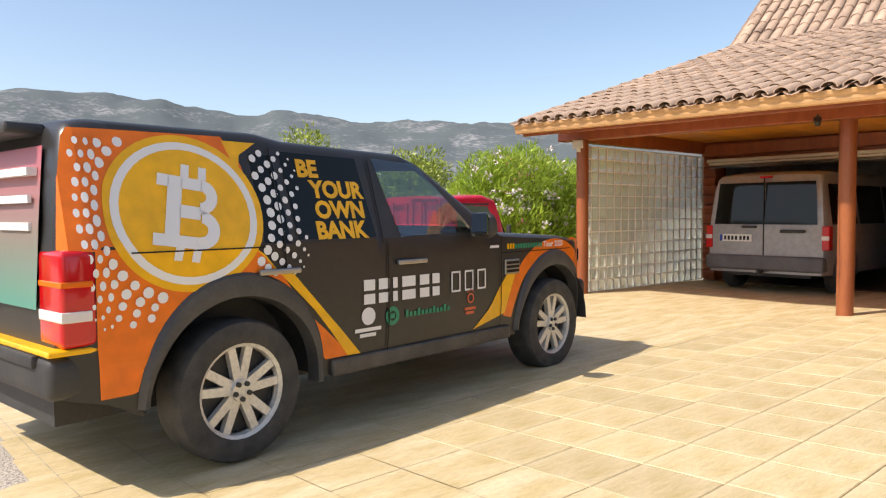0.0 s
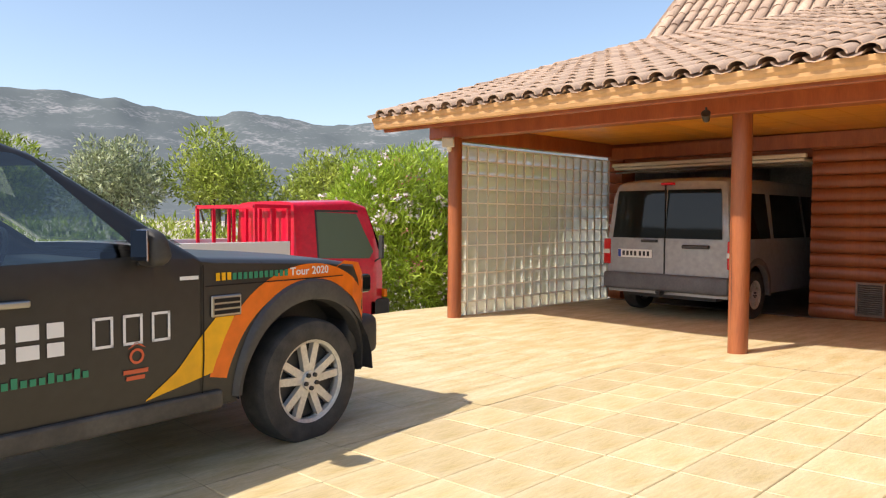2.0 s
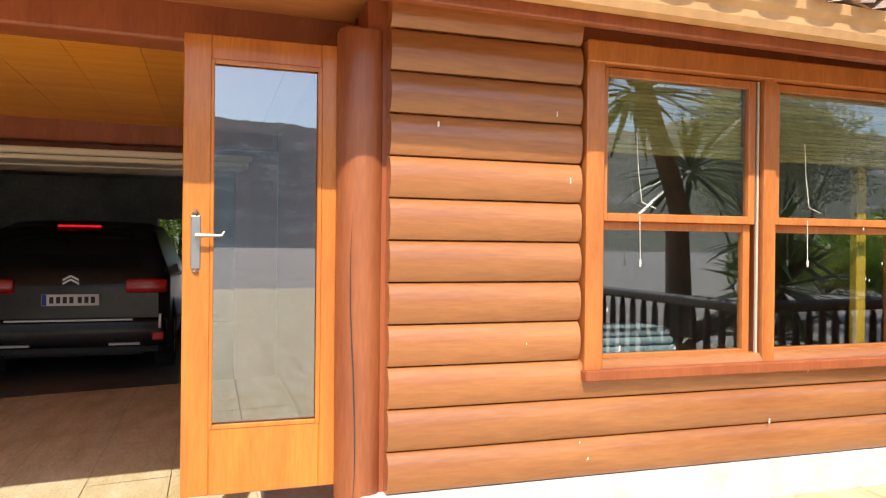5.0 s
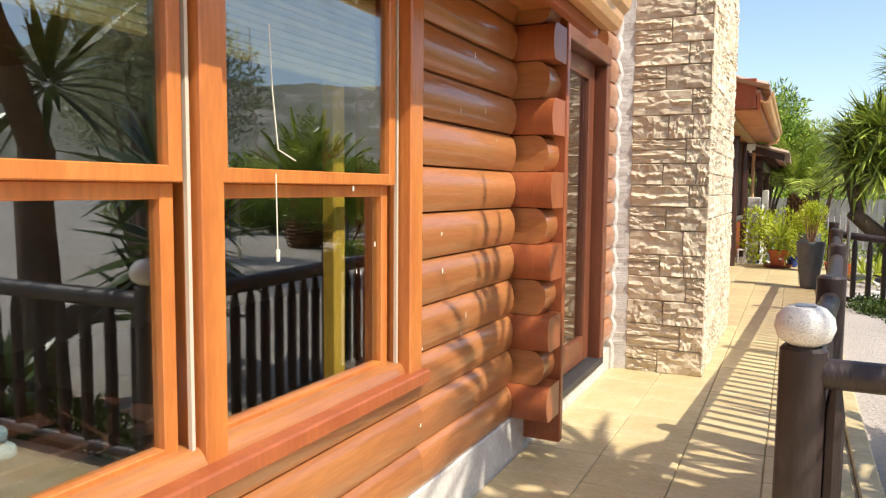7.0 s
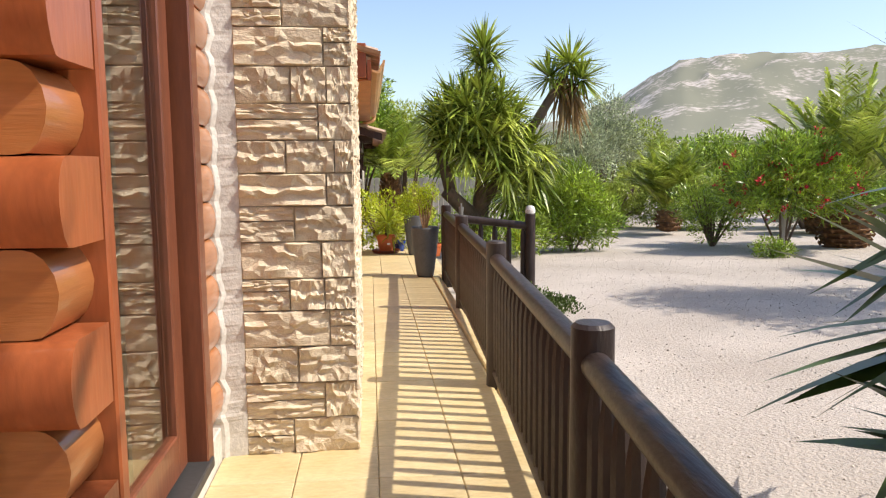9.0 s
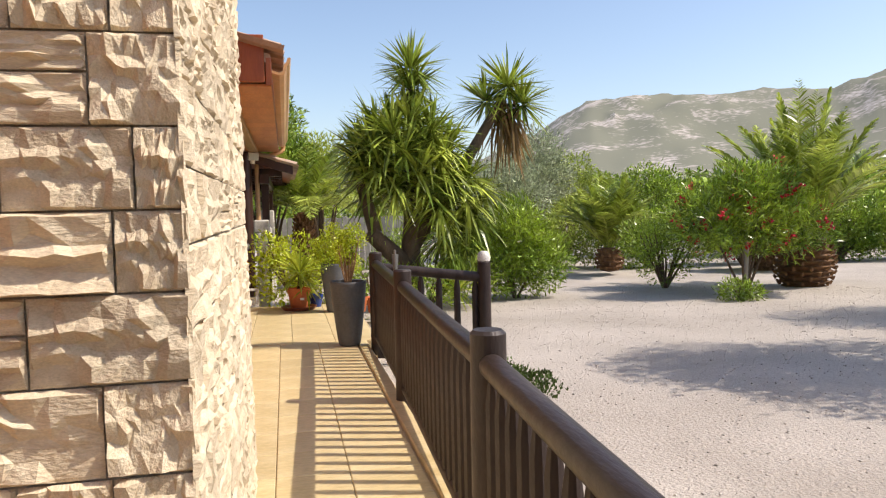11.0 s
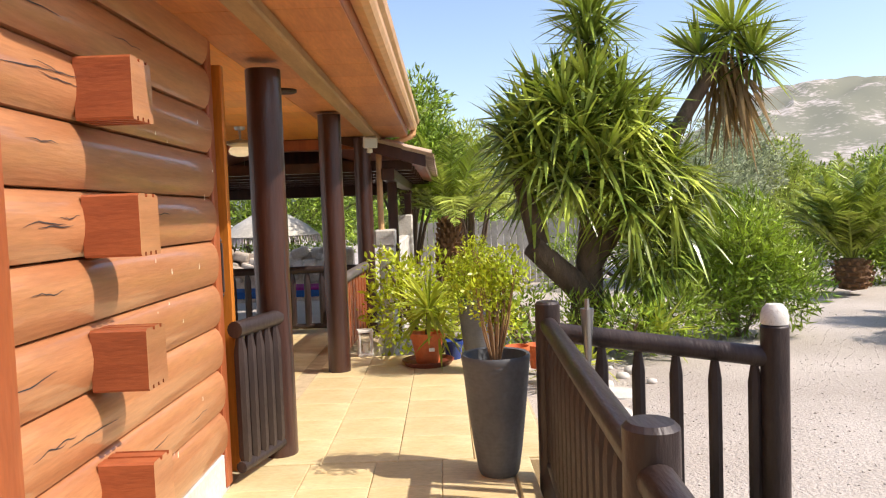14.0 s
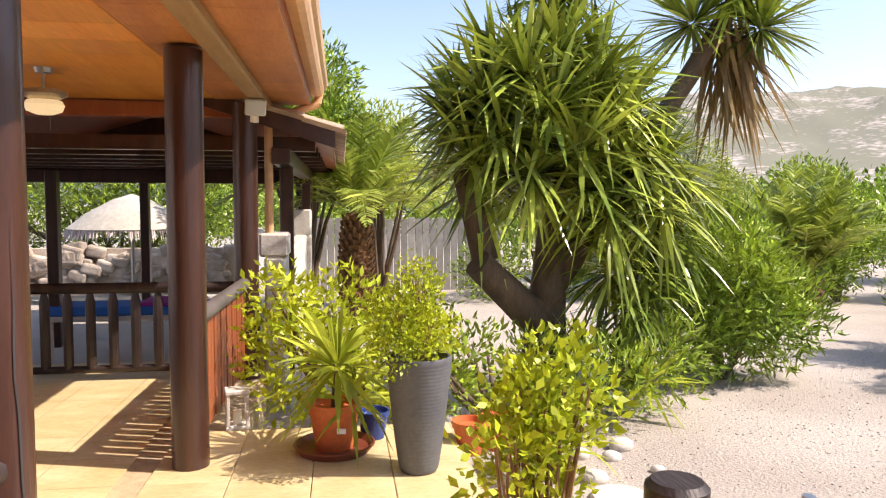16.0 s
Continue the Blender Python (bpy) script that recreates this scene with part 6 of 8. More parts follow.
for k in (0, 0.035):
    for s in (-1, 1):
        q = [(-2.232, 0, 0.985 + k), (-2.232, 0, 1.005 + k), (-2.232, s * 0.07, 0.965 + k), (-2.232, s * 0.07, 0.945 + k)]
        bm.faces.new([bm.verts.new(p) for p in q])
part("badge", bm, M_steel, cro, "silver badge")
plate_bars(cro, pose(-2.235, 0.0, 0.80, 0, 0, 180), 0.50, 0.11, "white number plate with dark characters as bars")

# ---- red lorry beyond the forecourt ----
M_redp = material("red_lorry_paint", (0.70, 0.010, 0.045), 0.28, color2=(0.62, 0.008, 0.035), scale=2, coat=0.5)
lor = thing("parked_lorry", "small red flatbed lorry with a headboard frame parked beside the forecourt", "lorry", m=pose(-10.75, -9.55, -0.55, 0, 0, 180))
T_TOP = [(-1.50, 2.03), (-0.55, 2.07), (-0.30, 2.0), (-0.03, 1.25), (0.0, 1.1)]


def cab_half(u, z):
    w = lerp([(-1.5, 0.80), (-0.2, 0.80), (0.0, 0.72)], u)
    return w - (0.10 * (z - 1.2) / 0.85 if z > 1.2 else 0)


ls = Shell(-1.50, 0.0, lambda u: lerp(T_TOP, u), lambda u: 1.2, cab_half, lambda u: 0.42, (-0.95,), 0.34, 0.42)
ls.build("cab", M_redp, lor, 0.05)
for s in (-1, 1):
    ls.decal("side_window", [[(-1.15, 1.28), (-0.30, 1.25), (-0.22, 1.35), (-0.48, 1.88), (-1.15, 1.90)]], M_cabglass, lor, side=s)
    ls.decal("window_seal", [rect(-1.18, -1.15, 1.25, 1.93), rect(-1.18, -0.45, 1.90, 1.93)], M_black, lor, side=s, lift=0.004)
    bm = BM()
    box(bm, (-0.22, s * 0.93 - 0.04, 1.25), (-0.17, s * 0.93 + 0.04, 1.58), 0.015, 2)
    tube(bm, (-0.2, s * 0.78, 1.2), (-0.2, s * 0.93, 1.27), 0.012, n=8)
    part("wing_mirror", bm, M_black, lor, "tall black mirror")
    for u in (-0.95, -3.4):
        wheel(lor, u, s * 0.68, 0.34, 0.34, 0.2, 0.2, s, style="single", label="steel wheel with black tyre")
bm = BM()
box(bm, (-0.30, -0.80, 0.40), (0.08, 0.80, 0.66), 0.03, 2)
part("front_bumper", bm, M_black, lor, "black front bumper")
bm = BM()
box(bm, (-0.02, -0.805, 0.68), (0.03, -0.60, 0.80), 0.01)
part("indicator", bm, plain("amber_corner", (0.85, 0.22, 0.01), 0.2), lor, "amber corner lamp")
ls.decal("name_bar", [rect(-1.05, -0.62, 0.94, 1.0)], M_black, lor, "dark name strip on the door")
bm = BM()
q = [(-0.27, 0.66, 1.93), (-0.27, -0.66, 1.93), (-0.02, -0.74, 1.28), (-0.02, 0.74, 1.28)]
bm.faces.new([bm.verts.new(Vector(p) + Vector((0.02, 0, 0.01))) for p in q])
part("windscreen", bm, M_carglass, lor)
bm = BM()
for y in (-0.72, -0.36, 0, 0.36, 0.72):
    box(bm, (-1.60, y - 0.02, 0.95), (-1.56, y + 0.02, 1.98))
for z in (1.30, 1.96):
    box(bm, (-1.60, -0.74, z - 0.02), (-1.56, 0.74, z + 0.02))
part("headboard", bm, M_redp, lor, "red bar headboard behind the cab")
bm = BM()
for y in (-0.78, 0.78):
    for u in (-1.62, -1.86, -2.10):
        box(bm, (u - 0.02, y - 0.02, 0.95), (u + 0.02, y + 0.02, 1.97))
    box(bm, (-2.12, y - 0.022, 1.94), (-1.6, y + 0.022, 1.99), 0.005)
box(bm, (-2.12, -0.78, 1.94), (-2.08, 0.78, 1.985))
part("load_frame", bm, M_redp, lor, "red load frame")
bm = BM()
box(bm, (-4.3, -0.82, 0.72), (-1.58, 0.82, 0.80), 0.01)
part("bed", bm, M_black, lor)
for y in (-0.82, 0.80):
    bm = BM()
    box(bm, (-4.3, y, 0.80), (-1.62, y + 0.025, 1.52), 0.006)
    part("drop_side", bm, plain("white_board", (0.72, 0.71, 0.69), 0.5), lor, "white drop side")


# ---- foliage ----
def leaf_mat(name, c, c2, rough=0.5, island=0.35, trans=0.25):
    return material(name, c, rough, color2=c2, scale=1.4, island=island, translucent=trans, spec=0.4)


M_olean = leaf_mat("oleander_leaf", (0.40, 0.52, 0.060), (0.12, 0.21, 0.022), 0.34, 0.6, 0.14)
M_hedge = leaf_mat("bright_oleander_leaf", (0.46, 0.58, 0.07), (0.28, 0.40, 0.045), 0.45, 0.4, 0.35)
M_olive = leaf_mat("olive_leaf", (0.44, 0.48, 0.30), (0.28, 0.33, 0.17), 0.5, 0.5, 0.25)
M_yucca = leaf_mat("yucca_leaf", (0.48, 0.55, 0.095), (0.13, 0.20, 0.028), 0.26, 0.65, 0.10)
M_twig = material("tan_twig", (0.36, 0.22, 0.10), 0.7, color2=(0.24, 0.13, 0.06), scale=8)
M_lime = leaf_mat("yellow_green_leaf", (0.58, 0.61, 0.035), (0.30, 0.40, 0.022), 0.38, 0.45, 0.3)
M_spike = leaf_mat("pale_spike_leaf", (0.50, 0.54, 0.06), (0.32, 0.40, 0.04), 0.4, 0.3, 0.3)
M_palm = leaf_mat("palm_leaflet", (0.46, 0.52, 0.10), (0.24, 0.32, 0.05), 0.36, 0.45, 0.3)
M_ivy = leaf_mat("dark_ivy_leaf", (0.05, 0.085, 0.015), (0.09, 0.14, 0.025), 0.45, 0.4, 0.15)
M_dryleaf = leaf_mat("dry_leaf", (0.36, 0.24, 0.10), (0.24, 0.15, 0.06), 0.7, 0.3, 0.2)
M_bark = material("bark", (0.17, 0.115, 0.075), 0.9, color2=(0.10, 0.07, 0.045), scale=9, stretch=(1, 1, 0.4), bump=0.8, bump_scale=30)
M_palmbase = material("palm_base", (0.24, 0.12, 0.045), 0.85, color2=(0.13, 0.065, 0.03), scale=8, bump=0.6, island=0.3)
M_redfl = material("red_blossom", (0.62, 0.015, 0.035), 0.6, color2=(0.5, 0.01, 0.03), scale=9, island=0.25)
M_whitefl = material("white_blossom", (0.80, 0.76, 0.72), 0.6, color2=(0.75, 0.60, 0.58), scale=9, island=0.15)
M_pinkfl = material("pink_blossom", (0.70, 0.22, 0.24), 0.6, scale=9, island=0.25)
NR = np.random.RandomState(7)


def unit(v):
    return v / np.maximum(np.linalg.norm(v, axis=-1, keepdims=True), 1e-9)


def blades(start, direction, length, width, droop, seg=4):
    """Long tapering leaves from start points; returns vertices and faces."""
    n = len(start)
    d = unit(direction)
    side = unit(np.cross(d, np.array([0.0, 0, 1]) + NR.normal(0, 0.25, (n, 3))))
    V, Fs = [], []
    for k in range(seg + 1):
        f = k / seg
        c = start + d * (length * f)[:, None] + np.array([0, 0, -1.0]) * (droop * length * f * f)[:, None]
        w = width * (0.55 + 0.9 * f if f < 0.5 else 2.0 * (1 - f) + 0.02)
        V += [c - side * w[:, None] / 2, c + side * w[:, None] / 2]
    verts = np.stack(V, 1).reshape(-1, 3)
    m = 2 * (seg + 1)
    base = np.arange(n)[:, None] * m
    quads = [base + np.array([2 * k, 2 * k + 1, 2 * k + 3, 2 * k + 2]) for k in range(seg)]
    return verts, np.concatenate(quads, 0)


def leaves(points, outward, size, ratio, spread=0.9):
    """Small pointed leaves at points."""
    n = len(points)
    d = unit(outward + NR.normal(0, spread, (n, 3)))
    side = unit(np.cross(d, NR.normal(0, 1, (n, 3))))
    L = size * NR.uniform(0.6, 1.25, n)
    w = L * ratio
    up = np.cross(side, d) * (L * 0.12)[:, None]
    a = points
    b = points + d * (L * 0.45)[:, None] + side * (w / 2)[:, None] + up
    c = points + d * L[:, None]
    e = points + d * (L * 0.45)[:, None] - side * (w / 2)[:, None] + up
    verts = np.stack([a, b, c, e], 1).reshape(-1, 3)
    return verts, (np.arange(n)[:, None] * 4 + np.arange(4))


def fast_mesh(name, verts, faces, mat, parent=None, label="", kind=""):
    me = bpy.data.meshes.new(name)
    nv, nf, k = len(verts), len(faces), faces.shape[1]
    me.vertices.add(nv)
    me.vertices.foreach_set("co", verts.astype(np.float32).ravel())
    me.loops.add(nf * k)
    me.loops.foreach_set("vertex_index", faces.astype(np.int32).ravel())
    me.polygons.add(nf)
    me.polygons.foreach_set("loop_start", np.arange(nf, dtype=np.int32) * k)
    me.update(calc_edges=True)
    me.materials.append(mat)
    ob = new(name, me)
    if parent is not None:
        ob.parent = parent
    return tagged(ob, label, kind=kind)


def clump_points(clumps, density):
    """Points in the outer shells of balls (x, y, z, r, squash) with an outward direction."""
    P, O = [], []
    for x, y, z, r, q in clumps:
        n = max(8, int(density * r * r))
        d = unit(NR.normal(0, 1, (n, 3)))
        rad = r * (1 - 0.55 * NR.uniform(0, 1, n) ** 1.8)
        lump = 1 + 0.16 * np.sin(d[:, 0] * 5 + x * 3) * np.cos(d[:, 1] * 6 + y) + 0.10 * np.sin(d[:, 2] * 9 + z * 5)
        p = d * (rad * lump)[:, None] * np.array([1, 1, q])
        P.append(p + np.array([x, y, z]))
        O.append(d)
    return np.concatenate(P), np.concatenate(O)


def limbs(bm, base, tips, r0, r1, n=7):
    for t in tips:
        base_v, t_v = Vector(base), Vector(t)
        mid = (base_v + t_v) / 2 + Vector((random.uniform(-.1, .1), random.uniform(-.1, .1), 0.05)) * (t_v - base_v).length * 0.4
        tube(bm, base_v, mid, r0, (r0 + r1) / 2, n=n)
        tube(bm, mid, t_v, (r0 + r1) / 2, r1, n=n)


def bush(name, label, clumps, mat, size, ratio, density, base, stems=5, category="bush", flowers=None, zmin=None, up=0.5, group=""):
    t = thing(name, label, category, group, m=pose(*base))
    b = np.array(base)
    P, O = clump_points(clumps, density)
    if zmin is not None:
        keep = P[:, 2] > zmin
        P, O = P[keep], O[keep]
    v, f = leaves(P - b, O + np.array([0, 0, up]), size, ratio)
    fast_mesh("crown", v, f, mat, t)
    bm = BM()
    tips = []
    for i in range(stems):
        c = clumps[i % len(clumps)]
        tips.append((c[0] - b[0] + random.uniform(-.3, .3) * c[3], c[1] - b[1] + random.uniform(-.3, .3) * c[3], c[2] - b[2] + 0.3 * c[3]))
    limbs(bm, (0, 0, -0.05), tips, 0.006 if name == "potted_shrub" else 0.028 if len(clumps) < 6 else 0.06, 0.0025 if name == "potted_shrub" else 0.008)
    part("stem", bm, M_twig if name == "potted_shrub" else M_bark, t)
    if flowers:
        fm, count, fs = flowers
        idx = NR.choice(len(P), count)
        pts = []
        for i in idx:
            n = NR.randint(4, 9)
            pts.append(P[i] - b + O[i] * 0.10 + NR.normal(0, fs * 1.1, (n, 3)))
        pts = np.concatenate(pts)
        reps = np.repeat(pts, 5, axis=0)
        fv, ff = leaves(reps, NR.normal(0, 1, reps.shape), fs, 0.8, 0.3)
        fast_mesh("blossoms", fv, ff, fm, t, "clustered blossoms")
    return t


def rosette(center, r, count, width, up=0.1, droop=0.25, lower=-0.6):
    d = unit(NR.normal(0, 1, (count * 2, 3)) + np.array([0, 0, up]))
    d = d[d[:, 2] > lower][:count]
    n = len(d)
    L = r * NR.uniform(0.75, 1.08, n)
    return blades(np.array(center) + d * 0.05, d, L, width * NR.uniform(0.8, 1.15, n), droop * NR.uniform(0.3, 1.4, n))


def join(sets):
    V, Fs, k = [], [], 0
    for v, f in sets:
        V.append(v)
        Fs.append(f + k)
        k += len(v)
    return np.concatenate(V), np.concatenate(Fs)


# ---- big yucca beside the terrace ----
yb = Vector((-7.20, 16.3, 0.0))
yucca = thing("yucca_tree", "large branching yucca with dense spiky green heads", "yucca", m=pose(*yb))
bm = BM()
for a, b2, r0, r1 in (((0, 0, -0.1), (0.02, 0, 0.55), 0.24, 0.19), ((0, 0, 0.5), (-0.65, -0.25, 1.1), 0.17, 0.13), ((-0.55, -0.1, 1.1), (-0.75, 0, 1.9), 0.12, 0.09), ((0.02, 0, 0.5), (0.1, 0.1, 1.5), 0.18, 0.12), ((0.1, 0.1, 1.5), (0.12, 0.1, 3.6), 0.11, 0.07), ((0.05, 0.05, 0.8), (0.75, 0.1, 1.8), 0.13, 0.10), ((0.75, 0.1, 1.8), (1.7, 0.1, 3.3), 0.10, 0.08)):
    tube(bm, a, b2, r0, r1, n=10)
part("trunk", bm, M_bark, yucca, "rough brown forked trunk", smooth=True)
heads = []
for i in range(38):
    a = i * 2.399
    zz = 1 - 2 * (i + 0.5) / 38
    rr = math.sqrt(1 - zz * zz)
    if zz < -0.72:
        continue
    heads.append((-0.02 + 0.72 * rr * math.cos(a), 0.60 * rr * math.sin(a), 2.20 + 0.74 * zz))
sets = [rosette(h, 0.76, 88, 0.046, up=0.2, droop=0.25, lower=-0.8) for h in heads]
sets += [rosette((0.55, -0.2, 1.35), 0.5, 80, 0.032), rosette((0.75, -0.1, 1.75), 0.60, 90, 0.040), rosette((0.95, 0.0, 1.35), 0.58, 80, 0.038), rosette((1.02, -0.1, 1.95), 0.62, 90, 0.042), rosette((-0.80, 0.0, 2.45), 0.66, 90, 0.044), rosette((0.2, -0.5, 0.3), 0.55, 60, 0.034, up=0.6), rosette((0.6, -0.4, 0.25), 0.5, 50, 0.034, up=0.6)]
sets += [rosette(h, 0.62, 80, 0.042, up=-0.1, droop=0.45, lower=-0.95) for h in ((0.55, -0.2, 1.0), (0.9, -0.1, 0.95), (0.72, -0.25, 0.68), (1.15, 0.0, 1.3), (1.30, 0.0, 1.75), (0.95, -0.3, 1.55), (0.45, -0.35, 1.5))]
v, f = join(sets)
fast_mesh("crown", v, f, M_yucca, yucca)
for c, r in (((0.12, 0.05, 3.75), 0.70), ((0.10, 0.05, 3.42), 0.66), ((1.80, 0.1, 3.5), 0.76), ((1.42, 0.15, 3.25), 0.62), ((2.0, 0.0, 3.2), 0.62)):
    v, f = rosette(c, r, 150, 0.040, up=0.25, droop=0.15, lower=-0.75)
    fast_mesh("leaf_head", v, f, M_yucca, yucca)
d = unit(NR.normal(0, 0.35, (120, 3)) + np.array([0.15, 0, -1]))
v, f = blades(np.array([1.75, 0.08, 3.1]) + NR.normal(0, 0.10, (120, 3)), d, NR.uniform(0.6, 1.15, 120), np.full(120, 0.04), np.full(120, 0.1))
fast_mesh("dry_skirt", v, f, M_dryleaf, yucca, "hanging dry brown leaves")

# near yucca by the terrace corner, whose heads stand over the walk
yb2 = Vector((-7.0, 3.7, 0.0))
y2 = thing("yucca_tree", "tall yucca with long dark leaves close to the terrace rail", "yucca", m=pose(*yb2))
bm = BM()
tube(bm, (0, 0, -0.1), (0.1, 0, 1.7), 0.15, 0.11, n=10)
tube(bm, (0.1, 0, 1.7), (-0.15, -0.9, 3.7), 0.10, 0.07, n=10)
tube(bm, (0.02, 0, 0.5), (-0.25, 0.9, 0.95), 0.10, 0.07, n=10)
part("trunk", bm, M_bark, y2, smooth=True)
sets = [rosette((-0.15, -0.95, 3.85), 0.85, 60, 0.065, droop=0.35), rosette((0.1, 0.1, 2.1), 0.75, 60, 0.06, droop=0.3), rosette((-0.2, -0.7, 2.75), 0.85, 60, 0.065, droop=0.3), rosette((0.05, -0.35, 3.3), 0.8, 55, 0.06, droop=0.3), rosette((-0.18, 0.95, 1.0), 0.80, 64, 0.10, up=0.2, droop=0.15), rosette((-0.35, -0.5, 0.3), 0.5, 40, 0.05, up=0.6), rosette((0.0, 0.95, 1.50), 0.82, 46, 0.10, up=0.2, droop=0.15), rosette((-0.12, 0.85, 0.50), 0.72, 42, 0.10, up=0.3, droop=0.15)]
v, f = join(sets)
fast_mesh("crown", v, f, material("dark_yucca_leaf", (0.055, 0.10, 0.022), 0.36, color2=(0.085, 0.135, 0.032), scale=2, island=0.3, translucent=0.1), y2)


# ---- palms ----
def frond(base, az, el, length, n=46, width=0.5, droop=0.55):
    """Arching frond: rachis points and two rows of leaflets."""
    d = np.array([math.cos(az) * math.cos(el), math.sin(az) * math.cos(el), math.sin(el)])
    s = np.linspace(0.12, 1, n)
    c = np.array(base) + d * (length * s)[:, None] + np.array([0, 0, -1.0]) * (droop * length * s * s)[:, None]
    t = unit(d + np.array([0, 0, -1.0]) * (2 * droop * s)[:, None])
    side = unit(np.cross(t, np.array([0, 0, 1.0])))
    out = []
    for sg in (-1, 1):
        dirs = unit(side * sg * 0.9 + t * 0.75 + np.array([0, 0, 0.15]) + NR.normal(0, 0.08, (n, 3)))
        L = width * np.sin(np.pi * (0.15 + 0.82 * s)) * NR.uniform(0.85, 1.1, n)
        out.append(blades(c, dirs, L, np.full(n, 0.048), np.full(n, 0.22), seg=2))
    rach = blades(np.array([base]), np.array([d]), np.array([length]), np.array([0.035]), np.array([droop]), seg=2)
    return join(out + [rach])


def palm(label, base, trunk_h, trunk_r, length, count, el0=0.25, el1=1.35, width=0.4, droop=0.55):
    t = thing("palm", label, "palm", "garden palms", m=pose(*base))
    bm = BM()
    rows = max(3, int(trunk_h / 0.09))
    prof = []
    for k in range(rows + 1):
        fz = k / rows
        rr = trunk_r * (0.72 + 0.5 * math.sin(math.pi * min(1, 0.15 + 0.75 * fz)))
        prof += [(rr, trunk_h * fz), (rr * 0.86, trunk_h * fz + 0.035)]
    lathe(bm, [(0, -0.05)] + prof + [(0, trunk_h + 0.05)], 18)
    for v2 in bm.verts:
        v2.co += Vector((noise.noise(v2.co * 9), noise.noise(v2.co * 9 + Vector((5, 0, 0))), 0)) * 0.02
    part("trunk", bm, M_palmbase, t, "brown trunk of cut leaf bases")
    bm = BM()   # leaf-base scales
    for k in range(rows):
        for i in range(11):
            a = 6.2832 * (i + 0.5 * (k % 2)) / 11
            fz = (k + 0.5) / rows
            rr = trunk_r * (0.74 + 0.5 * math.sin(math.pi * min(1, 0.15 + 0.75 * fz)))
            p = Vector((rr * math.cos(a), rr * math.sin(a), trunk_h * fz))
            tube(bm, p * 0.98, p + Vector((0.045 * math.cos(a), 0.045 * math.sin(a), 0.055)), 0.038, 0.018, n=4)
    tagged(part("leaf_base", bm, M_palmbase, t), kind="stuff")
    sets = []
    for i in range(count):
        a = i * 2.399 + NR.uniform(-.2, .2)
        el = el0 + (el1 - el0) * (i + 0.5) / count
        sets.append(frond((0.04 * math.cos(a), 0.04 * math.sin(a), trunk_h), a, el, length * NR.uniform(0.85, 1.1), width=width, droop=droop * math.cos(el) + 0.12))
    v, f = join(sets)
    fast_mesh("fronds", v, f, M_palm, t)
    return t


palm("young feather palm with arching green fronds on the gravel", (-1.32, 21.2, gravel_z(-1.3, 21.2) + 0.12), 0.52, 0.26, 2.3, 36, el0=0.85, el1=1.45, width=0.5, droop=0.42)
palm("feather palm with a fat scaly brown trunk", (0.38, 16.4, gravel_z(0.4, 16.4)), 0.88, 0.43, 3.3, 34, el0=0.85, el1=1.5, width=0.62, droop=0.42)
palm("young feather palm behind the railing", (2.5, 20.5, gravel_z(2.5, 20.5)), 0.6, 0.25, 1.6, 22)
palm("tall feather palm behind the pavilion", (-8.75, 21.6, -0.2), 1.6, 0.20, 2.6, 26, el0=0.5, width=0.5)

# ---- garden shrubs ----
GZ = lambda x, y: gravel_z(x, y)
bush("oleander_bush", "dense dark green oleander bush on the gravel", [(-5.2, 16.9, 0.65, 0.72, 1.0), (-5.65, 16.7, 0.45, 0.5, 1.0), (-4.75, 16.8, 0.5, 0.55, 1.0), (-5.2, 16.7, 1.1, 0.5, 1.0)], M_olean, 0.14, 0.18, 8500, (-5.2, 16.8, GZ(-5.2, 16.8)), up=0.7, zmin=-0.1)
bush("shrub", "loose green shrub with many thin stems on the gravel", [(-2.0, 17.4, 0.55, 0.62, 1.0), (-2.4, 17.3, 0.75, 0.5, 1.0), (-1.5, 17.3, 0.7, 0.5, 1.0)], M_olean, 0.10, 0.22, 5200, (-2.0, 17.3, GZ(-2, 17.3)), stems=14, up=0.9)
rt = bush("oleander_tree", "round-headed oleander tree with red blossoms", [(-1.35, 15.6, 1.20, 0.80, 0.85), (-2.15, 15.6, 1.15, 0.65, 0.9), (-0.55, 15.5, 1.10, 0.65, 0.9), (-1.6, 15.4, 1.70, 0.52, 0.9), (-0.95, 15.6, 1.65, 0.52, 0.9)], M_olean, 0.15, 0.18, 7000, (-1.5, 15.5, GZ(-1.5, 15.5)), category="tree", flowers=(M_redfl, 60, 0.05), up=0.6)
bm = BM()
tube(bm, (0, 0, -0.1), (0.03, 0, 1.1), 0.055, 0.045, n=10)
part("trunk", bm, plain("pale_trunk", (0.42, 0.38, 0.33), 0.8), rt, "pale straight trunk")
bush("small_shrub", "low dark green shrub on the gravel", [(-2.2, 14.75, 0.05, 0.28, 0.7), (-1.95, 14.7, 0.02, 0.22, 0.7)], M_olean, 0.08, 0.25, 9000, (-2.1, 14.75, GZ(-2.1, 14.75)))
bush("ground_ivy", "dark trailing ivy spilling under the railing", [(-7.95 + 0.10 * i + 0.22 * (j - 1) * (i / 9), 10.9 - 0.21 * i + 0.22 * j, 0.0, 0.20 + 0.09 * ((i * 7 + j * 5) % 4) / 3, 0.6) for i in range(7) for j in range(3)], M_ivy, 0.040, 0.6, 9000, (-7.6, 10.0, 0.02), category="ivy", zmin=-0.02, up=0.9)
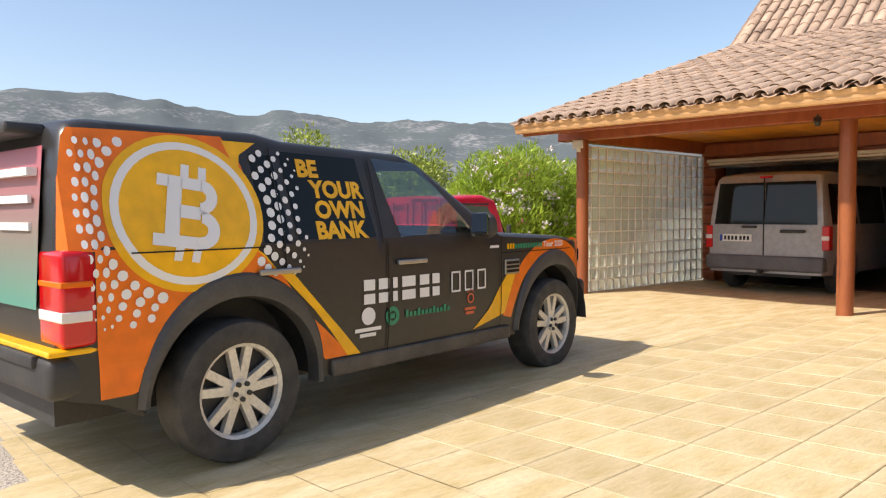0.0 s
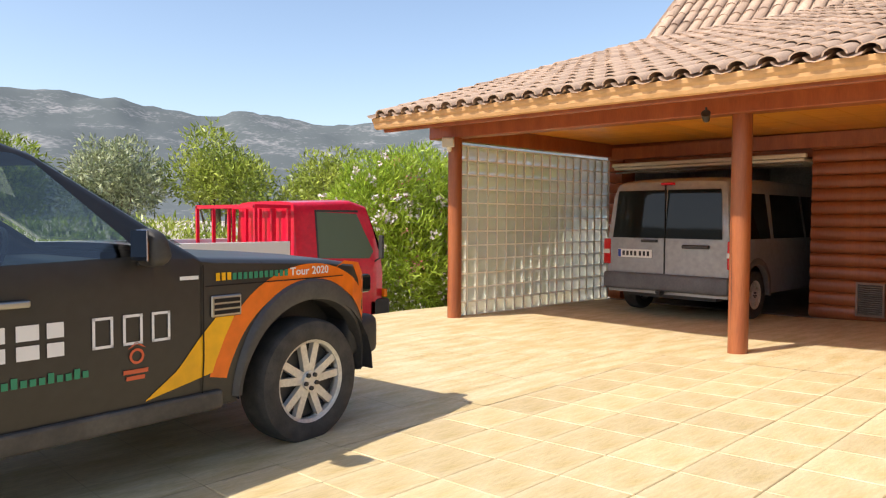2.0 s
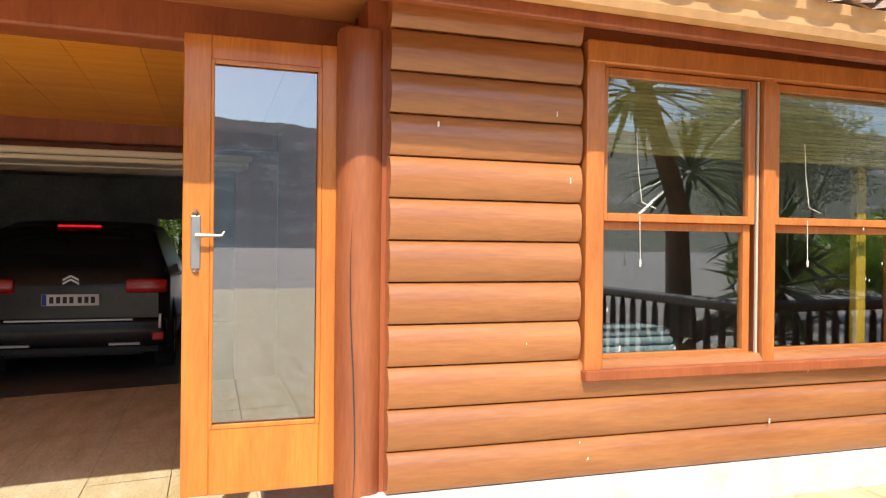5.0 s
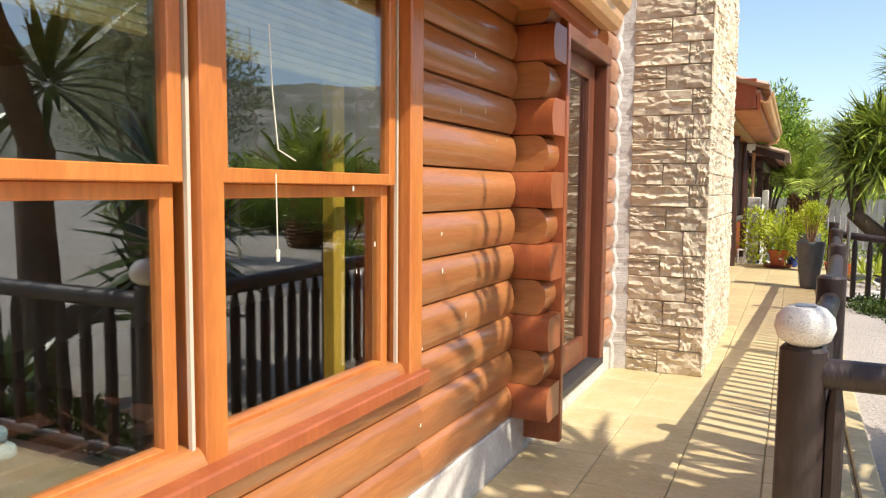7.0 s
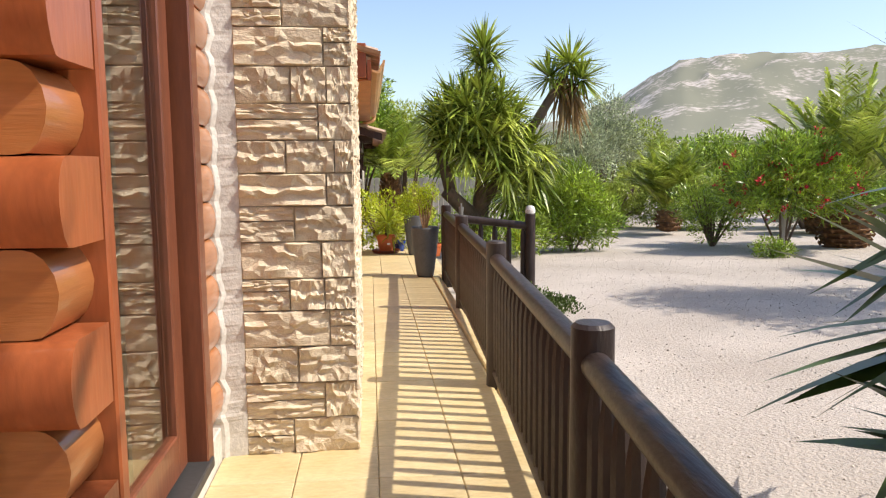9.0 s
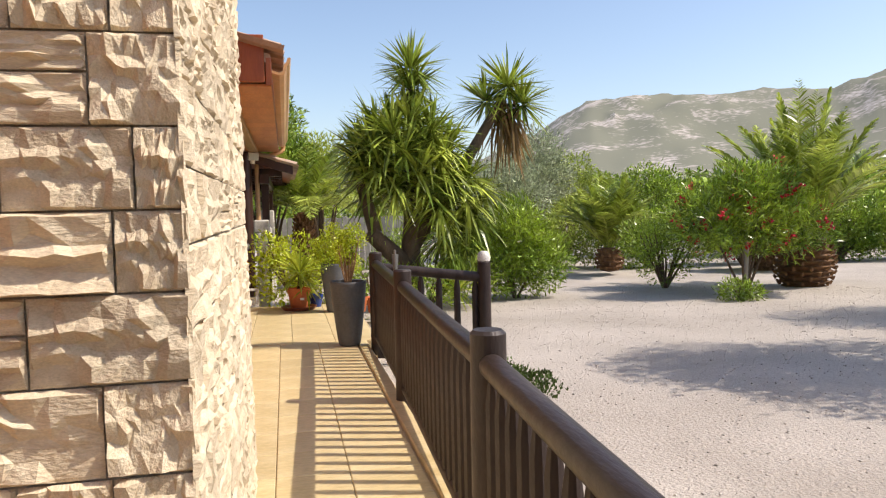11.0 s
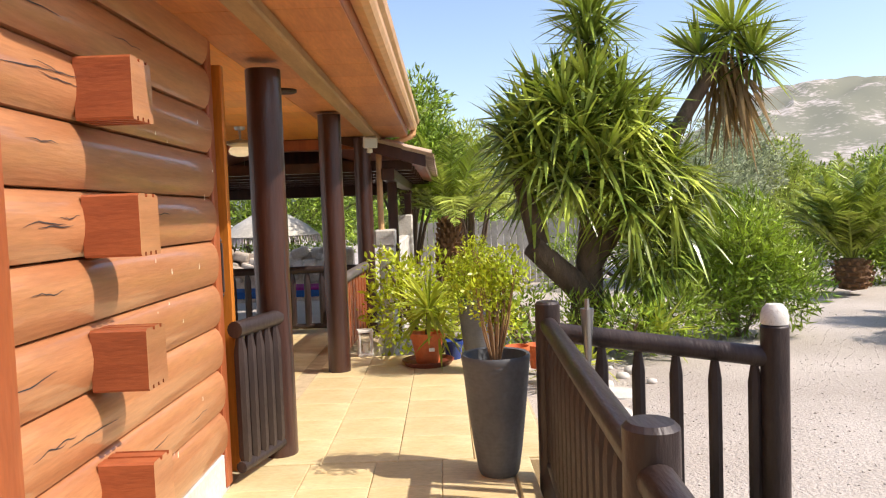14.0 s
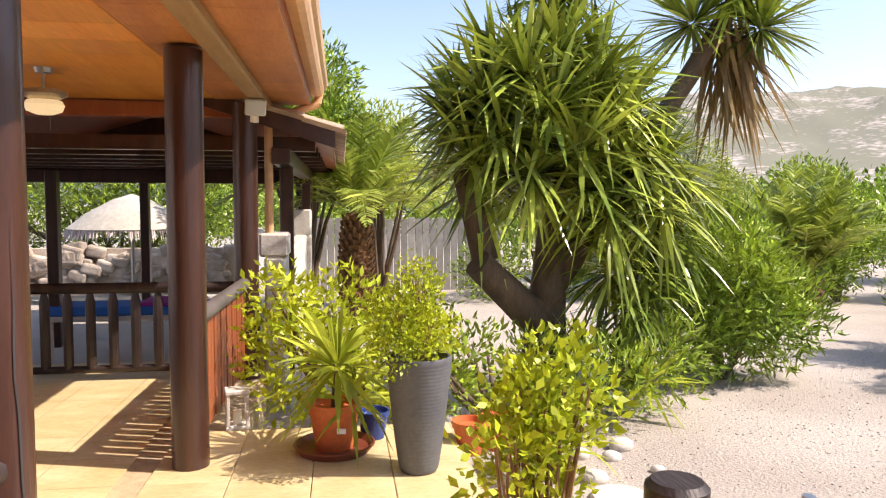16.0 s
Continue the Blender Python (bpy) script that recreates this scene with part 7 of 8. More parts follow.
bush("ground_ivy", "dark trailing ivy below the near railing", [(-7.9 + 0.4 * i, 3.25 + 0.2 * math.sin(i), 0.02, 0.34, 0.5) for i in range(4)], M_ivy, 0.045, 0.6, 12000, (-7.5, 3.3, 0.0), category="ivy", zmin=-0.03, up=0.9)
# planting between terrace and yucca
bush("garden_shrub", "leafy bright green shrub behind the terrace pots", [(-9.25, 15.0, 0.55, 0.42, 1.0), (-9.0, 15.3, 0.75, 0.40, 1.0), (-8.6, 15.4, 0.45, 0.45, 1.0), (-9.4, 14.9, 0.95, 0.25, 1.0)], M_lime, 0.075, 0.42, 5200, (-9.0, 15.2, 0.0), stems=10)
bush("garden_shrub", "loose bright green shrub behind the terrace pots", [(-8.3, 15.0, 0.35, 0.32, 1.0), (-8.0, 15.4, 0.45, 0.30, 1.0), (-8.45, 15.7, 0.6, 0.35, 1.0)], M_olean, 0.085, 0.40, 3600, (-7.9, 14.9, 0.0), stems=10)
bush("garden_shrub", "dark green shrub under the yucca", [(-7.3, 15.9, 0.25, 0.35, 0.9), (-6.9, 15.4, 0.25, 0.35, 0.9), (-6.3, 15.9, 0.30, 0.40, 0.9)], M_olean, 0.12, 0.2, 4200, (-7.0, 15.6, 0.0), stems=8, up=0.7)
v, f = join([rosette((-6.55, 15.55, 0.15), 0.55, 60, 0.034, up=0.7), rosette((-7.75, 14.2, 0.12), 0.45, 40, 0.03, up=0.9), rosette((-7.55, 14.45, 0.1), 0.4, 40, 0.03, up=0.9)])
tagged(fast_mesh("spiky_plants", v, f, M_spike), "low spiky plants at the terrace edge", "plant", kind="stuff")


# ---- pots ----
M_greypot = material("ribbed_grey_pot", (0.085, 0.09, 0.098), 0.6, color2=(0.11, 0.115, 0.12), scale=5)
M_terra = material("terracotta", (0.60, 0.16, 0.045), 0.6, color2=(0.50, 0.12, 0.035), scale=5)
M_soil = material("soil", (0.06, 0.045, 0.03), 0.95, scale=30, bump=0.8)


def tall_pot(x, y, label):
    t = thing("plant_pot", label, "pot", "grey pots", m=pose(x, y, 0.18))
    bm = BM()
    prof = [(0.0, 0.0), (0.095, 0.0)]
    for k in range(30):
        z = 0.02 + k * 0.0195
        r = 0.100 + 0.075 * (z / 0.60) ** 0.8
        prof += [(r, z), (r + 0.0025, z + 0.006), (r + 0.0025, z + 0.012)]
    prof += [(0.178, 0.615), (0.172, 0.625), (0.158, 0.62), (0.15, 0.55), (0.0, 0.55)]
    lathe(bm, prof, 32)
    part("pot", bm, M_greypot, t, smooth=True)
    bm = BM()
    lathe(bm, [(0.15, 0.553), (0.08, 0.562), (0.0, 0.565)], 20)
    part("soil", bm, M_soil, t)
    return t


def pot_shrub(x, y, h, w, label):
    b = (x, y, 0.73)
    clumps = [(x + random.uniform(-w, w) * 0.5, y + random.uniform(-w, w) * 0.5, 0.73 + h * random.uniform(0.28, 0.9), w * 0.48, 1.15) for _ in range(7)] + [(x, y, 0.73 + h * 0.85, w * 0.45, 1.0)]
    return bush("potted_shrub", label, clumps, M_lime, 0.028, 0.55, 25000, b, stems=36, category="shrub", up=0.6)


tall_pot(-8.60, 11.49, "tall ribbed dark grey pot beside the railing")
tall_pot(-8.58, 13.85, "tall ribbed dark grey pot on the terrace")
pot_shrub(-8.60, 11.49, 0.57, 0.205, "yellow-green leafy shrub in the tall grey pot")
pot_shrub(-8.58, 13.85, 0.50, 0.30, "round yellow-green shrub in the tall grey pot")


def round_pot(x, y, z, r, h, mat, label):
    t = thing("plant_pot", label, "pot", m=pose(x, y, z))
    bm = BM()
    lathe(bm, [(0.0, 0.0), (r * 0.68, 0.0), (r * 0.92, h * 0.8), (r, h * 0.8), (r * 1.02, h), (r * 0.92, h), (r * 0.85, h * 0.82), (0.0, h * 0.80)], 28)
    part("pot", bm, mat, t, smooth=True)
    return t


sc = thing("saucer", "wide red-brown saucer on the terrace", "saucer", m=pose(-9.03, 14.22, 0.18))
bm = BM()
lathe(bm, [(0.0, 0.0), (0.20, 0.0), (0.235, 0.045), (0.222, 0.05), (0.195, 0.02), (0.0, 0.02)], 32)
part("dish", bm, material("glazed_saucer", (0.22, 0.055, 0.03), 0.4, scale=6), sc, smooth=True)
tp = round_pot(-9.03, 14.22, 0.20, 0.155, 0.27, M_terra, "orange terracotta pot standing in a wide saucer")
bm = BM()
box(bm, (0.035, -0.148, 0.12), (0.085, -0.135, 0.15), 0.002, m=pose(0, 0, 0, 0, 0, -8))
part("sticker", bm, M_wwrap, tp, "small white sticker")
sp = thing("spiky_plant", "bright yellow-green spiky plant in the terracotta pot", "plant", m=pose(-9.03, 14.22, 0.42))
bm = BM()
tube(bm, (0, 0, -0.02), (0.02, 0, 0.22), 0.025, 0.02, n=8)
part("stem", bm, M_bark, sp)
v, f = join([rosette((0.02, 0, 0.24), 0.46, 90, 0.036, up=0.35, droop=0.35, lower=-0.5), rosette((0.10, -0.05, 0.05), 0.34, 40, 0.03, up=0.5)])
fast_mesh("leaf_head", v, f, M_spike, sp)
round_pot(-8.80, 14.42, 0.18, 0.10, 0.17, plain("blue_glaze", (0.02, 0.05, 0.22), 0.25), "small blue glazed pot behind the grey pot")
round_pot(-8.22, 14.30, 0.10, 0.11, 0.20, M_terra, "small terracotta pot at the terrace edge")
round_pot(-8.0, 14.5, 0.05, 0.12, 0.22, M_terra, "small terracotta pot at the terrace edge")
# stones and slabs at the edge
rk = random.Random(3)
for i in range(16):
    x, y, r = -7.35 + rk.uniform(-0.35, 0.45), 14.7 + rk.uniform(-0.5, 0.9), rk.uniform(0.04, 0.09)
    bm = BM()
    bmesh.ops.create_icosphere(bm, subdivisions=2, radius=r)
    for v2 in bm.verts:
        v2.co *= 1 + 0.3 * noise.noise(v2.co * 7 + Vector((i, 0, 0)))
        v2.co.z *= 0.65
    ob = part("edging_stone", bm, M_white, smooth=True)
    ob.location = (x, y, gravel_z(x, y) + r * 0.3)
    tagged(ob, "rounded pale stone edging the garden bed", "stone", "edging stones")
for x, y, r in ((-7.42, 13.9, 0.17), (-7.62, 13.25, 0.16), (-7.75, 12.6, 0.17)):
    bm = BM()
    lathe(bm, [(0.0, 0.0), (r, 0.0), (r * 1.02, 0.03), (r * 0.95, 0.045), (0.0, 0.045)], 24)
    for v2 in bm.verts:
        v2.co.x *= 1 + 0.1 * noise.noise(v2.co * 5)
    ob = part("stepping_stone", bm, M_white)
    ob.location = (x, y, gravel_z(x, y) - 0.01)
    tagged(ob, "round pale stepping stone on the gravel", "stone", "stepping stones")

# ---- trees for shade and the planted belt ----
def tree(name, label, base, h, r, mat, size, ratio, density, clumps=7, seed=1, group="garden trees"):
    rr = random.Random(seed)
    cl = []
    for i in range(clumps):
        a = i * 2.399
        q = math.sqrt((i + 0.5) / clumps)
        cl.append((base[0] + r * 0.62 * q * math.cos(a), base[1] + r * 0.62 * q * math.sin(a), base[2] + h * (0.55 + 0.33 * (1 - q) + rr.uniform(-.08, .08)), r * rr.uniform(0.38, 0.55), 0.9))
    t = bush(name, label, cl, mat, size, ratio, density, base, stems=clumps, category="tree", group=group)
    bm = BM()
    tube(bm, (0, 0, -0.2), (0.05, 0.02, h * 0.5), 0.05 * h * 0.6, 0.03 * h * 0.5, n=9)
    part("trunk", bm, M_bark, t)
    return t


tree("olive_tree", "grey-green olive tree shading the gravel", (-2.0, 9.0, 0.0), 5.2, 1.7, M_olive, 0.12, 0.25, 2300, 10, seed=3)
tree("olive_tree", "grey-green olive tree shading the gravel", (1.0, 11.4, -0.1), 4.4, 1.5, M_olive, 0.12, 0.25, 2300, seed=5)
tree("olive_tree", "silvery olive tree beyond the palms", (-1.0, 28.0, -0.4), 4.3, 1.7, M_olive, 0.16, 0.25, 1700, 9, seed=2)
tree("olive_tree", "silvery olive tree beyond the palms", (-3.0, 24.5, -0.4), 3.6, 1.5, M_olive, 0.15, 0.25, 1700, 8, seed=8)
tree("leafy_tree", "tall dense green tree behind the pavilion", (-9.6, 23.0, -0.3), 5.0, 1.6, M_olean, 0.16, 0.25, 2200, 12, seed=9)
tree("leafy_tree", "tall drooping green tree behind the pavilion", (-8.3, 23.6, -0.3), 4.0, 1.3, M_spike, 0.17, 0.18, 1900, 9, seed=11)
tree("leafy_tree", "green tree beside the olives", (1.2, 30.0, -0.4), 4.0, 1.5, M_palm, 0.16, 0.3, 1500, 8, seed=12)
tree("leafy_tree", "green tree beside the olives", (3.6, 28.0, -0.4), 3.4, 1.4, M_olean, 0.16, 0.3, 1500, 8, seed=13)
tree("leafy_tree", "yellow-green tree beyond the oleander", (6.0, 26.0, -0.4), 3.2, 1.4, M_palm, 0.16, 0.3, 1500, 8, seed=14)
tree("leafy_tree", "green tree seen through the rear garage doorway", (-24.2, -1.2, -0.2), 3.4, 1.6, M_lime, 0.14, 0.4, 1700, 8, seed=15)
belt, out_ = [], []
for i in range(75):
    a = radians(38 + 62 * rk.random())
    dist = rk.uniform(30, 95)
    s = rk.uniform(1.0, 2.0) * (0.8 + dist / 90)
    belt.append((-8.9 + dist * math.cos(a), 6 + dist * math.sin(a), -0.4 + s * 0.6, s, 0.8))
P, O = clump_points(belt, 260)
v, f = leaves(P, O + np.array([0, 0, 0.4]), 0.38, 0.5)
tagged(fast_mesh("far_trees", v, f, M_olean), "belt of far orchard trees beyond the garden", "trees", kind="stuff")

# green belt closing the gravel yard
for k, (x0, y0, mat, lab) in enumerate(((-4.6, 22.5, M_olean, "dense green shrubs closing the gravel yard"), (-1.9, 22.0, M_palm, "yellow-green shrubs closing the gravel yard"), (0.9, 21.0, M_olean, "dense green shrubs closing the gravel yard"), (3.6, 20.6, M_olive, "grey-green shrubs closing the gravel yard"), (6.4, 20.2, M_olean, "dense green shrubs closing the gravel yard"), (9.2, 19.6, M_palm, "yellow-green shrubs closing the gravel yard"), (12.0, 19.0, M_olean, "dense green shrubs closing the gravel yard"))):
    y0 += 2.3
    cl = [(x0 + rk.uniform(-1.5, 1.5), y0 + rk.uniform(-0.5, 0.9), rk.uniform(0.1, 1.0), rk.uniform(0.45, 0.8), 1.0) for _ in range(9)]
    bush("hedge_shrub", lab, cl, mat, 0.13, 0.28, 2600, (x0, y0, -0.3), stems=9, category="shrub", group="yard shrubs", up=0.6, zmin=-0.35)
lounger = thing("sun_lounger", "blue cushioned lounger with a purple towel beyond the veranda", "lounger", m=pose(-11.3, 18.6, 0.0))
for name, lo, hi, mt in (("frame", (-0.9, -0.3, 0.30), (0.9, 0.3, 0.36), M_white), ("cushion", (-0.88, -0.28, 0.36), (0.88, 0.28, 0.46), plain("blue_cushion", (0.03, 0.16, 0.55), 0.8)), ("towel", (0.1, -0.3, 0.46), (0.75, 0.3, 0.50), plain("purple_towel", (0.30, 0.03, 0.30), 0.9))):
    bm = BM()
    box(bm, lo, hi, 0.02, 2)
    part(name, bm, mt, lounger)
for x, y in ((-0.8, -0.25), (0.8, -0.25), (-0.8, 0.25), (0.8, 0.25)):
    bm = BM()
    box(bm, (x - 0.02, y - 0.02, -0.1), (x + 0.02, y + 0.02, 0.30))
    part("leg", bm, M_white, lounger)

# ---- oleander hedge and trees past the forecourt ----
hz = -0.6
hedge = [(-12.1 - 0.75 * i, -10.1 - 0.25 * (i % 2), 0.35 + 0.2 * (i % 3), 0.95, 1.15) for i in range(6)] + [(-12.0 - 0.8 * i, -10.4, 1.55 + 0.25 * math.sin(i * 1.7), 0.80, 1.0) for i in range(6)] + [(-11.55, -10.3, 0.6, 0.8, 1.3), (-11.75, -10.6, 1.35, 0.65, 1.0)]
bush("oleander_hedge", "tall oleander hedge with white and pink blossoms behind the glass wall", hedge, M_hedge, 0.15, 0.17, 7000, (-13.4, -10.2, hz), stems=22, category="hedge", flowers=(M_whitefl, 380, 0.05), up=0.8)
P, O = clump_points(hedge, 6)
v, f = leaves(np.repeat(P + O * 0.05, 12, axis=0) + NR.normal(0, 0.05, (len(P) * 12, 3)), NR.normal(0, 1, (len(P) * 12, 3)), 0.04, 0.8)
tagged(fast_mesh("blossom_sprays", v, f, M_pinkfl), "pink blossom sprays in the oleander hedge", "blossom", kind="stuff")
low = [(-11.5 + 1.15 * i, -15.2 - 0.3 * (i % 3), 0.15 + 0.12 * (i % 2), 1.05, 0.9) for i in range(14)]
bush("oleander_hedge", "low sunlit hedge with white blossoms beyond the lorry", low, M_palm, 0.18, 0.2, 2600, (-5.0, -15.4, hz), stems=14, category="hedge", flowers=(M_whitefl, 60, 0.05), up=0.8)
for i, (x, y, h, r) in enumerate(((-9.0, -23, 4.3, 1.7), (-11.8, -22, 4.6, 1.8), (-14.5, -21, 4.8, 1.8), (-6.0, -25, 4.0, 1.7), (-3.2, -24, 3.8, 1.5), (0.2, -20.5, 4.9, 1.2), (2.6, -20.0, 5.2, 1.1), (4.4, -21.5, 4.6, 1.3), (-17.0, -19.0, 4.6, 1.8))):
    tree("almond_tree", "grey-green orchard tree beyond the hedge", (x, y, -0.8), h, r, M_olive if i % 2 else M_palm, 0.19, 0.28, 1300, 8, seed=20 + i, group="orchard trees")

# ---- garden structures in the distance ----
bm = BM()
for i in range(26):
    box(bm, (-9.6 + i * 0.16, 26.0, -0.4), (-9.6 + i * 0.16 + 0.145, 26.03, 1.25 + 0.02 * math.sin(i * 3)), 0.004)
box(bm, (-9.6, 26.03, 0.9), (-5.4, 26.07, 1.0))
tagged(part("board_fence", bm, material("grey_boards", (0.36, 0.34, 0.31), 0.85, scale=5, island=0.15)), "weathered grey board fence at the garden end", "fence", kind="stuff")
ww = thing("garden_wall", "low whitewashed garden wall beside the pavilion", "wall", kind="structure")
bm = BM()
box(bm, (-9.62, 16.2, -0.2), (-9.46, 20.4, 1.15), 0.02)
box(bm, (-9.66, 16.2, 1.15), (-9.42, 16.5, 1.35), 0.02)
box(bm, (-9.70, 20.3, -0.2), (-9.40, 20.6, 1.5), 0.02)
part("wall_block", bm, M_white, ww)
sw = thing("stone_wall", "pale rough stone wall behind the pavilion", "wall", kind="structure")
bm = BM()
box(bm, (-16.5, 24.6, -0.2), (-11.0, 24.9, 0.7))
for i in range(110):
    x, z, s2 = rk.uniform(-16.5, -11.1), rk.uniform(0.0, 0.7), rk.uniform(0.10, 0.24)
    box(bm, (-s2, -0.12, -s2 * 0.6), (s2, 0.12, s2 * 0.6), 0.05, 2, m=pose(x, 24.55 + rk.uniform(-.06, .06), z, rk.uniform(-9, 9), rk.uniform(-20, 20), rk.uniform(-12, 12)))
tagged(part("stone_blocks", bm, material("pale_rubble", (0.55, 0.47, 0.38), 0.9, color2=(0.38, 0.30, 0.23), scale=3, bump=0.8, island=0.3), sw), kind="stuff")
bush("garden_hedge", "dark green hedge behind the thatch parasol", [(-16.0 + 0.9 * i, 25.6 + 0.3 * (i % 2), 1.3 + 0.35 * (i % 3), 1.0, 1.3) for i in range(6)], M_olean, 0.16, 0.25, 2600, (-13.5, 25.6, 0.0), stems=12, category="hedge", up=0.6)
par = thing("parasol", "pale fringed thatch parasol beyond the veranda", "parasol", m=pose(-12.45, 22.8, -0.12))
bm = BM()
tube(bm, (0, 0, -0.1), (0, 0, 1.7), 0.03, n=8)
part("pole", bm, M_steel, par)
bm = BM()
lathe(bm, [(0.0, 1.85), (0.3, 1.75), (0.7, 1.52), (1.0, 1.28), (0.98, 1.26), (0.68, 1.48), (0.0, 1.8)], 28)
canopy = part("canopy", bm, material("straw_canopy", (0.62, 0.58, 0.50), 0.9, scale=16, bump=0.5), par)
a = NR.uniform(0, 6.2832, 220)
v, f = blades(np.stack([0.98 * np.cos(a), 0.98 * np.sin(a), np.full(220, 1.28)], 1), np.stack([0.3 * np.cos(a), 0.3 * np.sin(a), np.full(220, -1.0)], 1), NR.uniform(0.12, 0.25, 220), np.full(220, 0.03), np.zeros(220), seg=2)
fast_mesh("fringe", v, f, M_whitefl, par, "pale straw fringe")

# ---- loose pebbles on the yard ----
n = 9000
px_, py_ = NR.uniform(-7.9, 1.0, n), 3.2 + 15.5 * NR.uniform(0, 1, n) ** 0.8
pz_ = np.array([gravel_z(a2, b2) for a2, b2 in zip(px_, py_)])
rad = NR.uniform(0.005, 0.012, n) * np.where(NR.uniform(0, 1, n) > 0.985, 1.5, 1.0)
octa = np.array([(1, 0, 0), (0, 1, 0), (-1, 0, 0), (0, -1, 0), (0, 0, 0.7), (0, 0, -0.7)], float)
ang = NR.uniform(0, 6.2832, n)
ca, sa = np.cos(ang), np.sin(ang)
shape = octa[None] * NR.uniform(0.6, 1.3, (n, 6, 1))
vx = shape[..., 0] * ca[:, None] - shape[..., 1] * sa[:, None]
vy = shape[..., 0] * sa[:, None] + shape[..., 1] * ca[:, None]
verts = np.stack([vx, vy, shape[..., 2]], 2) * rad[:, None, None] + np.stack([px_, py_, pz_ + rad * 0.25], 1)[:, None, :]
tri_f = np.array([(0, 1, 4), (1, 2, 4), (2, 3, 4), (3, 0, 4), (1, 0, 5), (2, 1, 5), (3, 2, 5), (0, 3, 5)])
faces = (np.arange(n)[:, None, None] * 6 + tri_f[None]).reshape(-1, 3)
tagged(fast_mesh("pebbles", verts.reshape(-1, 3), faces, material("yard_pebble", (0.56, 0.51, 0.45), 0.9, color2=(0.42, 0.37, 0.32), scale=6, island=0.3)), "loose pale pebbles scattered over the gravel yard", "pebbles", kind="stuff")

# ---- hills all round ----
SKYLINE = [(-180, 6), (-150, 6.4), (-140, 6.6), (-134, 6.9), (-127.4, 7.0), (-123.7, 7.3), (-119.3, 7.6), (-116, 7.1), (-114, 7.4), (-112.5, 7.6), (-110.8, 8.2), (-107, 8.5), (-104, 8.2), (-101, 8.3), (-98, 8.1), (-96, 8.2), (-92, 8.0), (-80, 7), (-60, 7.5), (-30, 9), (-10, 10), (10, 9), (30, 8.6), (40, 9.5), (46, 8.7), (50, 7.4), (54, 7.5), (60, 7.8), (67, 7.6), (69, 6.8), (71, 5.4), (75, 3.6), (85, 3.0), (110, 4), (150, 6), (180, 6)]
hv, hf, NA, NRAD = [], [], 720, 34
for i in range(NA):
    az = -180 + 360 * i / NA
    a = radians(az)
    H = math.tan(radians(lerp(SKYLINE, az))) * 1150
    for k in range(NRAD):
        g = k / (NRAD - 1)
        r = 330 + 1000 * g
        rise = smooth01((r - 330) / 820) ** 1.35
        crest = 1.0 if r <= 1150 else 1 - 0.9 * (r - 1150) / 180
        p = Vector((math.cos(a) * 7, math.sin(a) * 7, g * 5))
        rough = noise.fractal(p * 1.6, 0.9, 2.0, 6)
        z = H * rise * crest * (1 + 0.07 * rough * (1 - 0.85 * math.exp(-((r - 1150) / 60) ** 2))) + 2.2 * noise.fractal(p * 9, 0.7, 2.0, 5) * rise
        if 45 < az < 74:   # quarry benches
            st = 9.0
            zz = math.floor(z / st) * st + st * smooth01((z % st) / st * 2.5 - 0.8)
            z = z + (zz - z) * 0.7 * smooth01((g - 0.35) * 4)
        hv.append((r * math.cos(a), r * math.sin(a), z - 1.5))
for i in range(NA):
    for k in range(NRAD - 1):
        j = (i + 1) % NA
        hf.append((i * NRAD + k, i * NRAD + k + 1, j * NRAD + k + 1, j * NRAD + k))
def hill_mat(name, low, mid, high):
    m = bpy.data.materials.new(name)
    m.use_nodes = True
    nt, L = m.node_tree, m.node_tree.links
    b = nt.nodes["Principled BSDF"]
    b.inputs["Roughness"].default_value, b.inputs["Specular IOR Level"].default_value = 1.0, 0.1
    tc, n1, n2, rp, mixn = (nt.nodes.new("ShaderNode" + k) for k in ("TexCoord", "TexNoise", "TexNoise", "ValToRGB", "Mix"))
    geo, sep = nt.nodes.new("ShaderNodeNewGeometry"), nt.nodes.new("ShaderNodeSeparateXYZ")
    n1.inputs["Scale"].default_value, n1.inputs["Detail"].default_value = 0.02, 12
    n2.inputs["Scale"].default_value, n2.inputs["Detail"].default_value = 0.16, 8
    L.new(tc.outputs["Object"], n1.inputs["Vector"])
    L.new(tc.outputs["Object"], n2.inputs["Vector"])
    L.new(geo.outputs["Normal"], sep.inputs[0])
    add = nt.nodes.new("ShaderNodeMath")
    add.operation = "MULTIPLY_ADD"
    add.inputs[1].default_value, add.inputs[2].default_value = -0.9, 0.72
    L.new(sep.outputs["Z"], add.inputs[0])
    ad2, ad3 = nt.nodes.new("ShaderNodeMath"), nt.nodes.new("ShaderNodeMath")
    ad2.operation = ad3.operation = "ADD"
    L.new(n1.outputs[0], ad2.inputs[0])
    L.new(add.outputs[0], ad2.inputs[1])
    L.new(ad2.outputs[0], ad3.inputs[0])
    sc2 = nt.nodes.new("ShaderNodeMath")
    sc2.operation = "MULTIPLY_ADD"
    sc2.inputs[1].default_value, sc2.inputs[2].default_value = 0.7, -0.35
    L.new(n2.outputs[0], sc2.inputs[0])
    L.new(sc2.outputs[0], ad3.inputs[1])
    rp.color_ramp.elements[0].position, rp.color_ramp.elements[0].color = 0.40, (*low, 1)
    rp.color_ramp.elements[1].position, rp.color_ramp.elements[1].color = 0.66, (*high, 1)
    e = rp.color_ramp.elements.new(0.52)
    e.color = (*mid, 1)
    L.new(ad3.outputs[0], rp.inputs[0])
    L.new(rp.outputs[0], b.inputs["Base Color"])
    return m


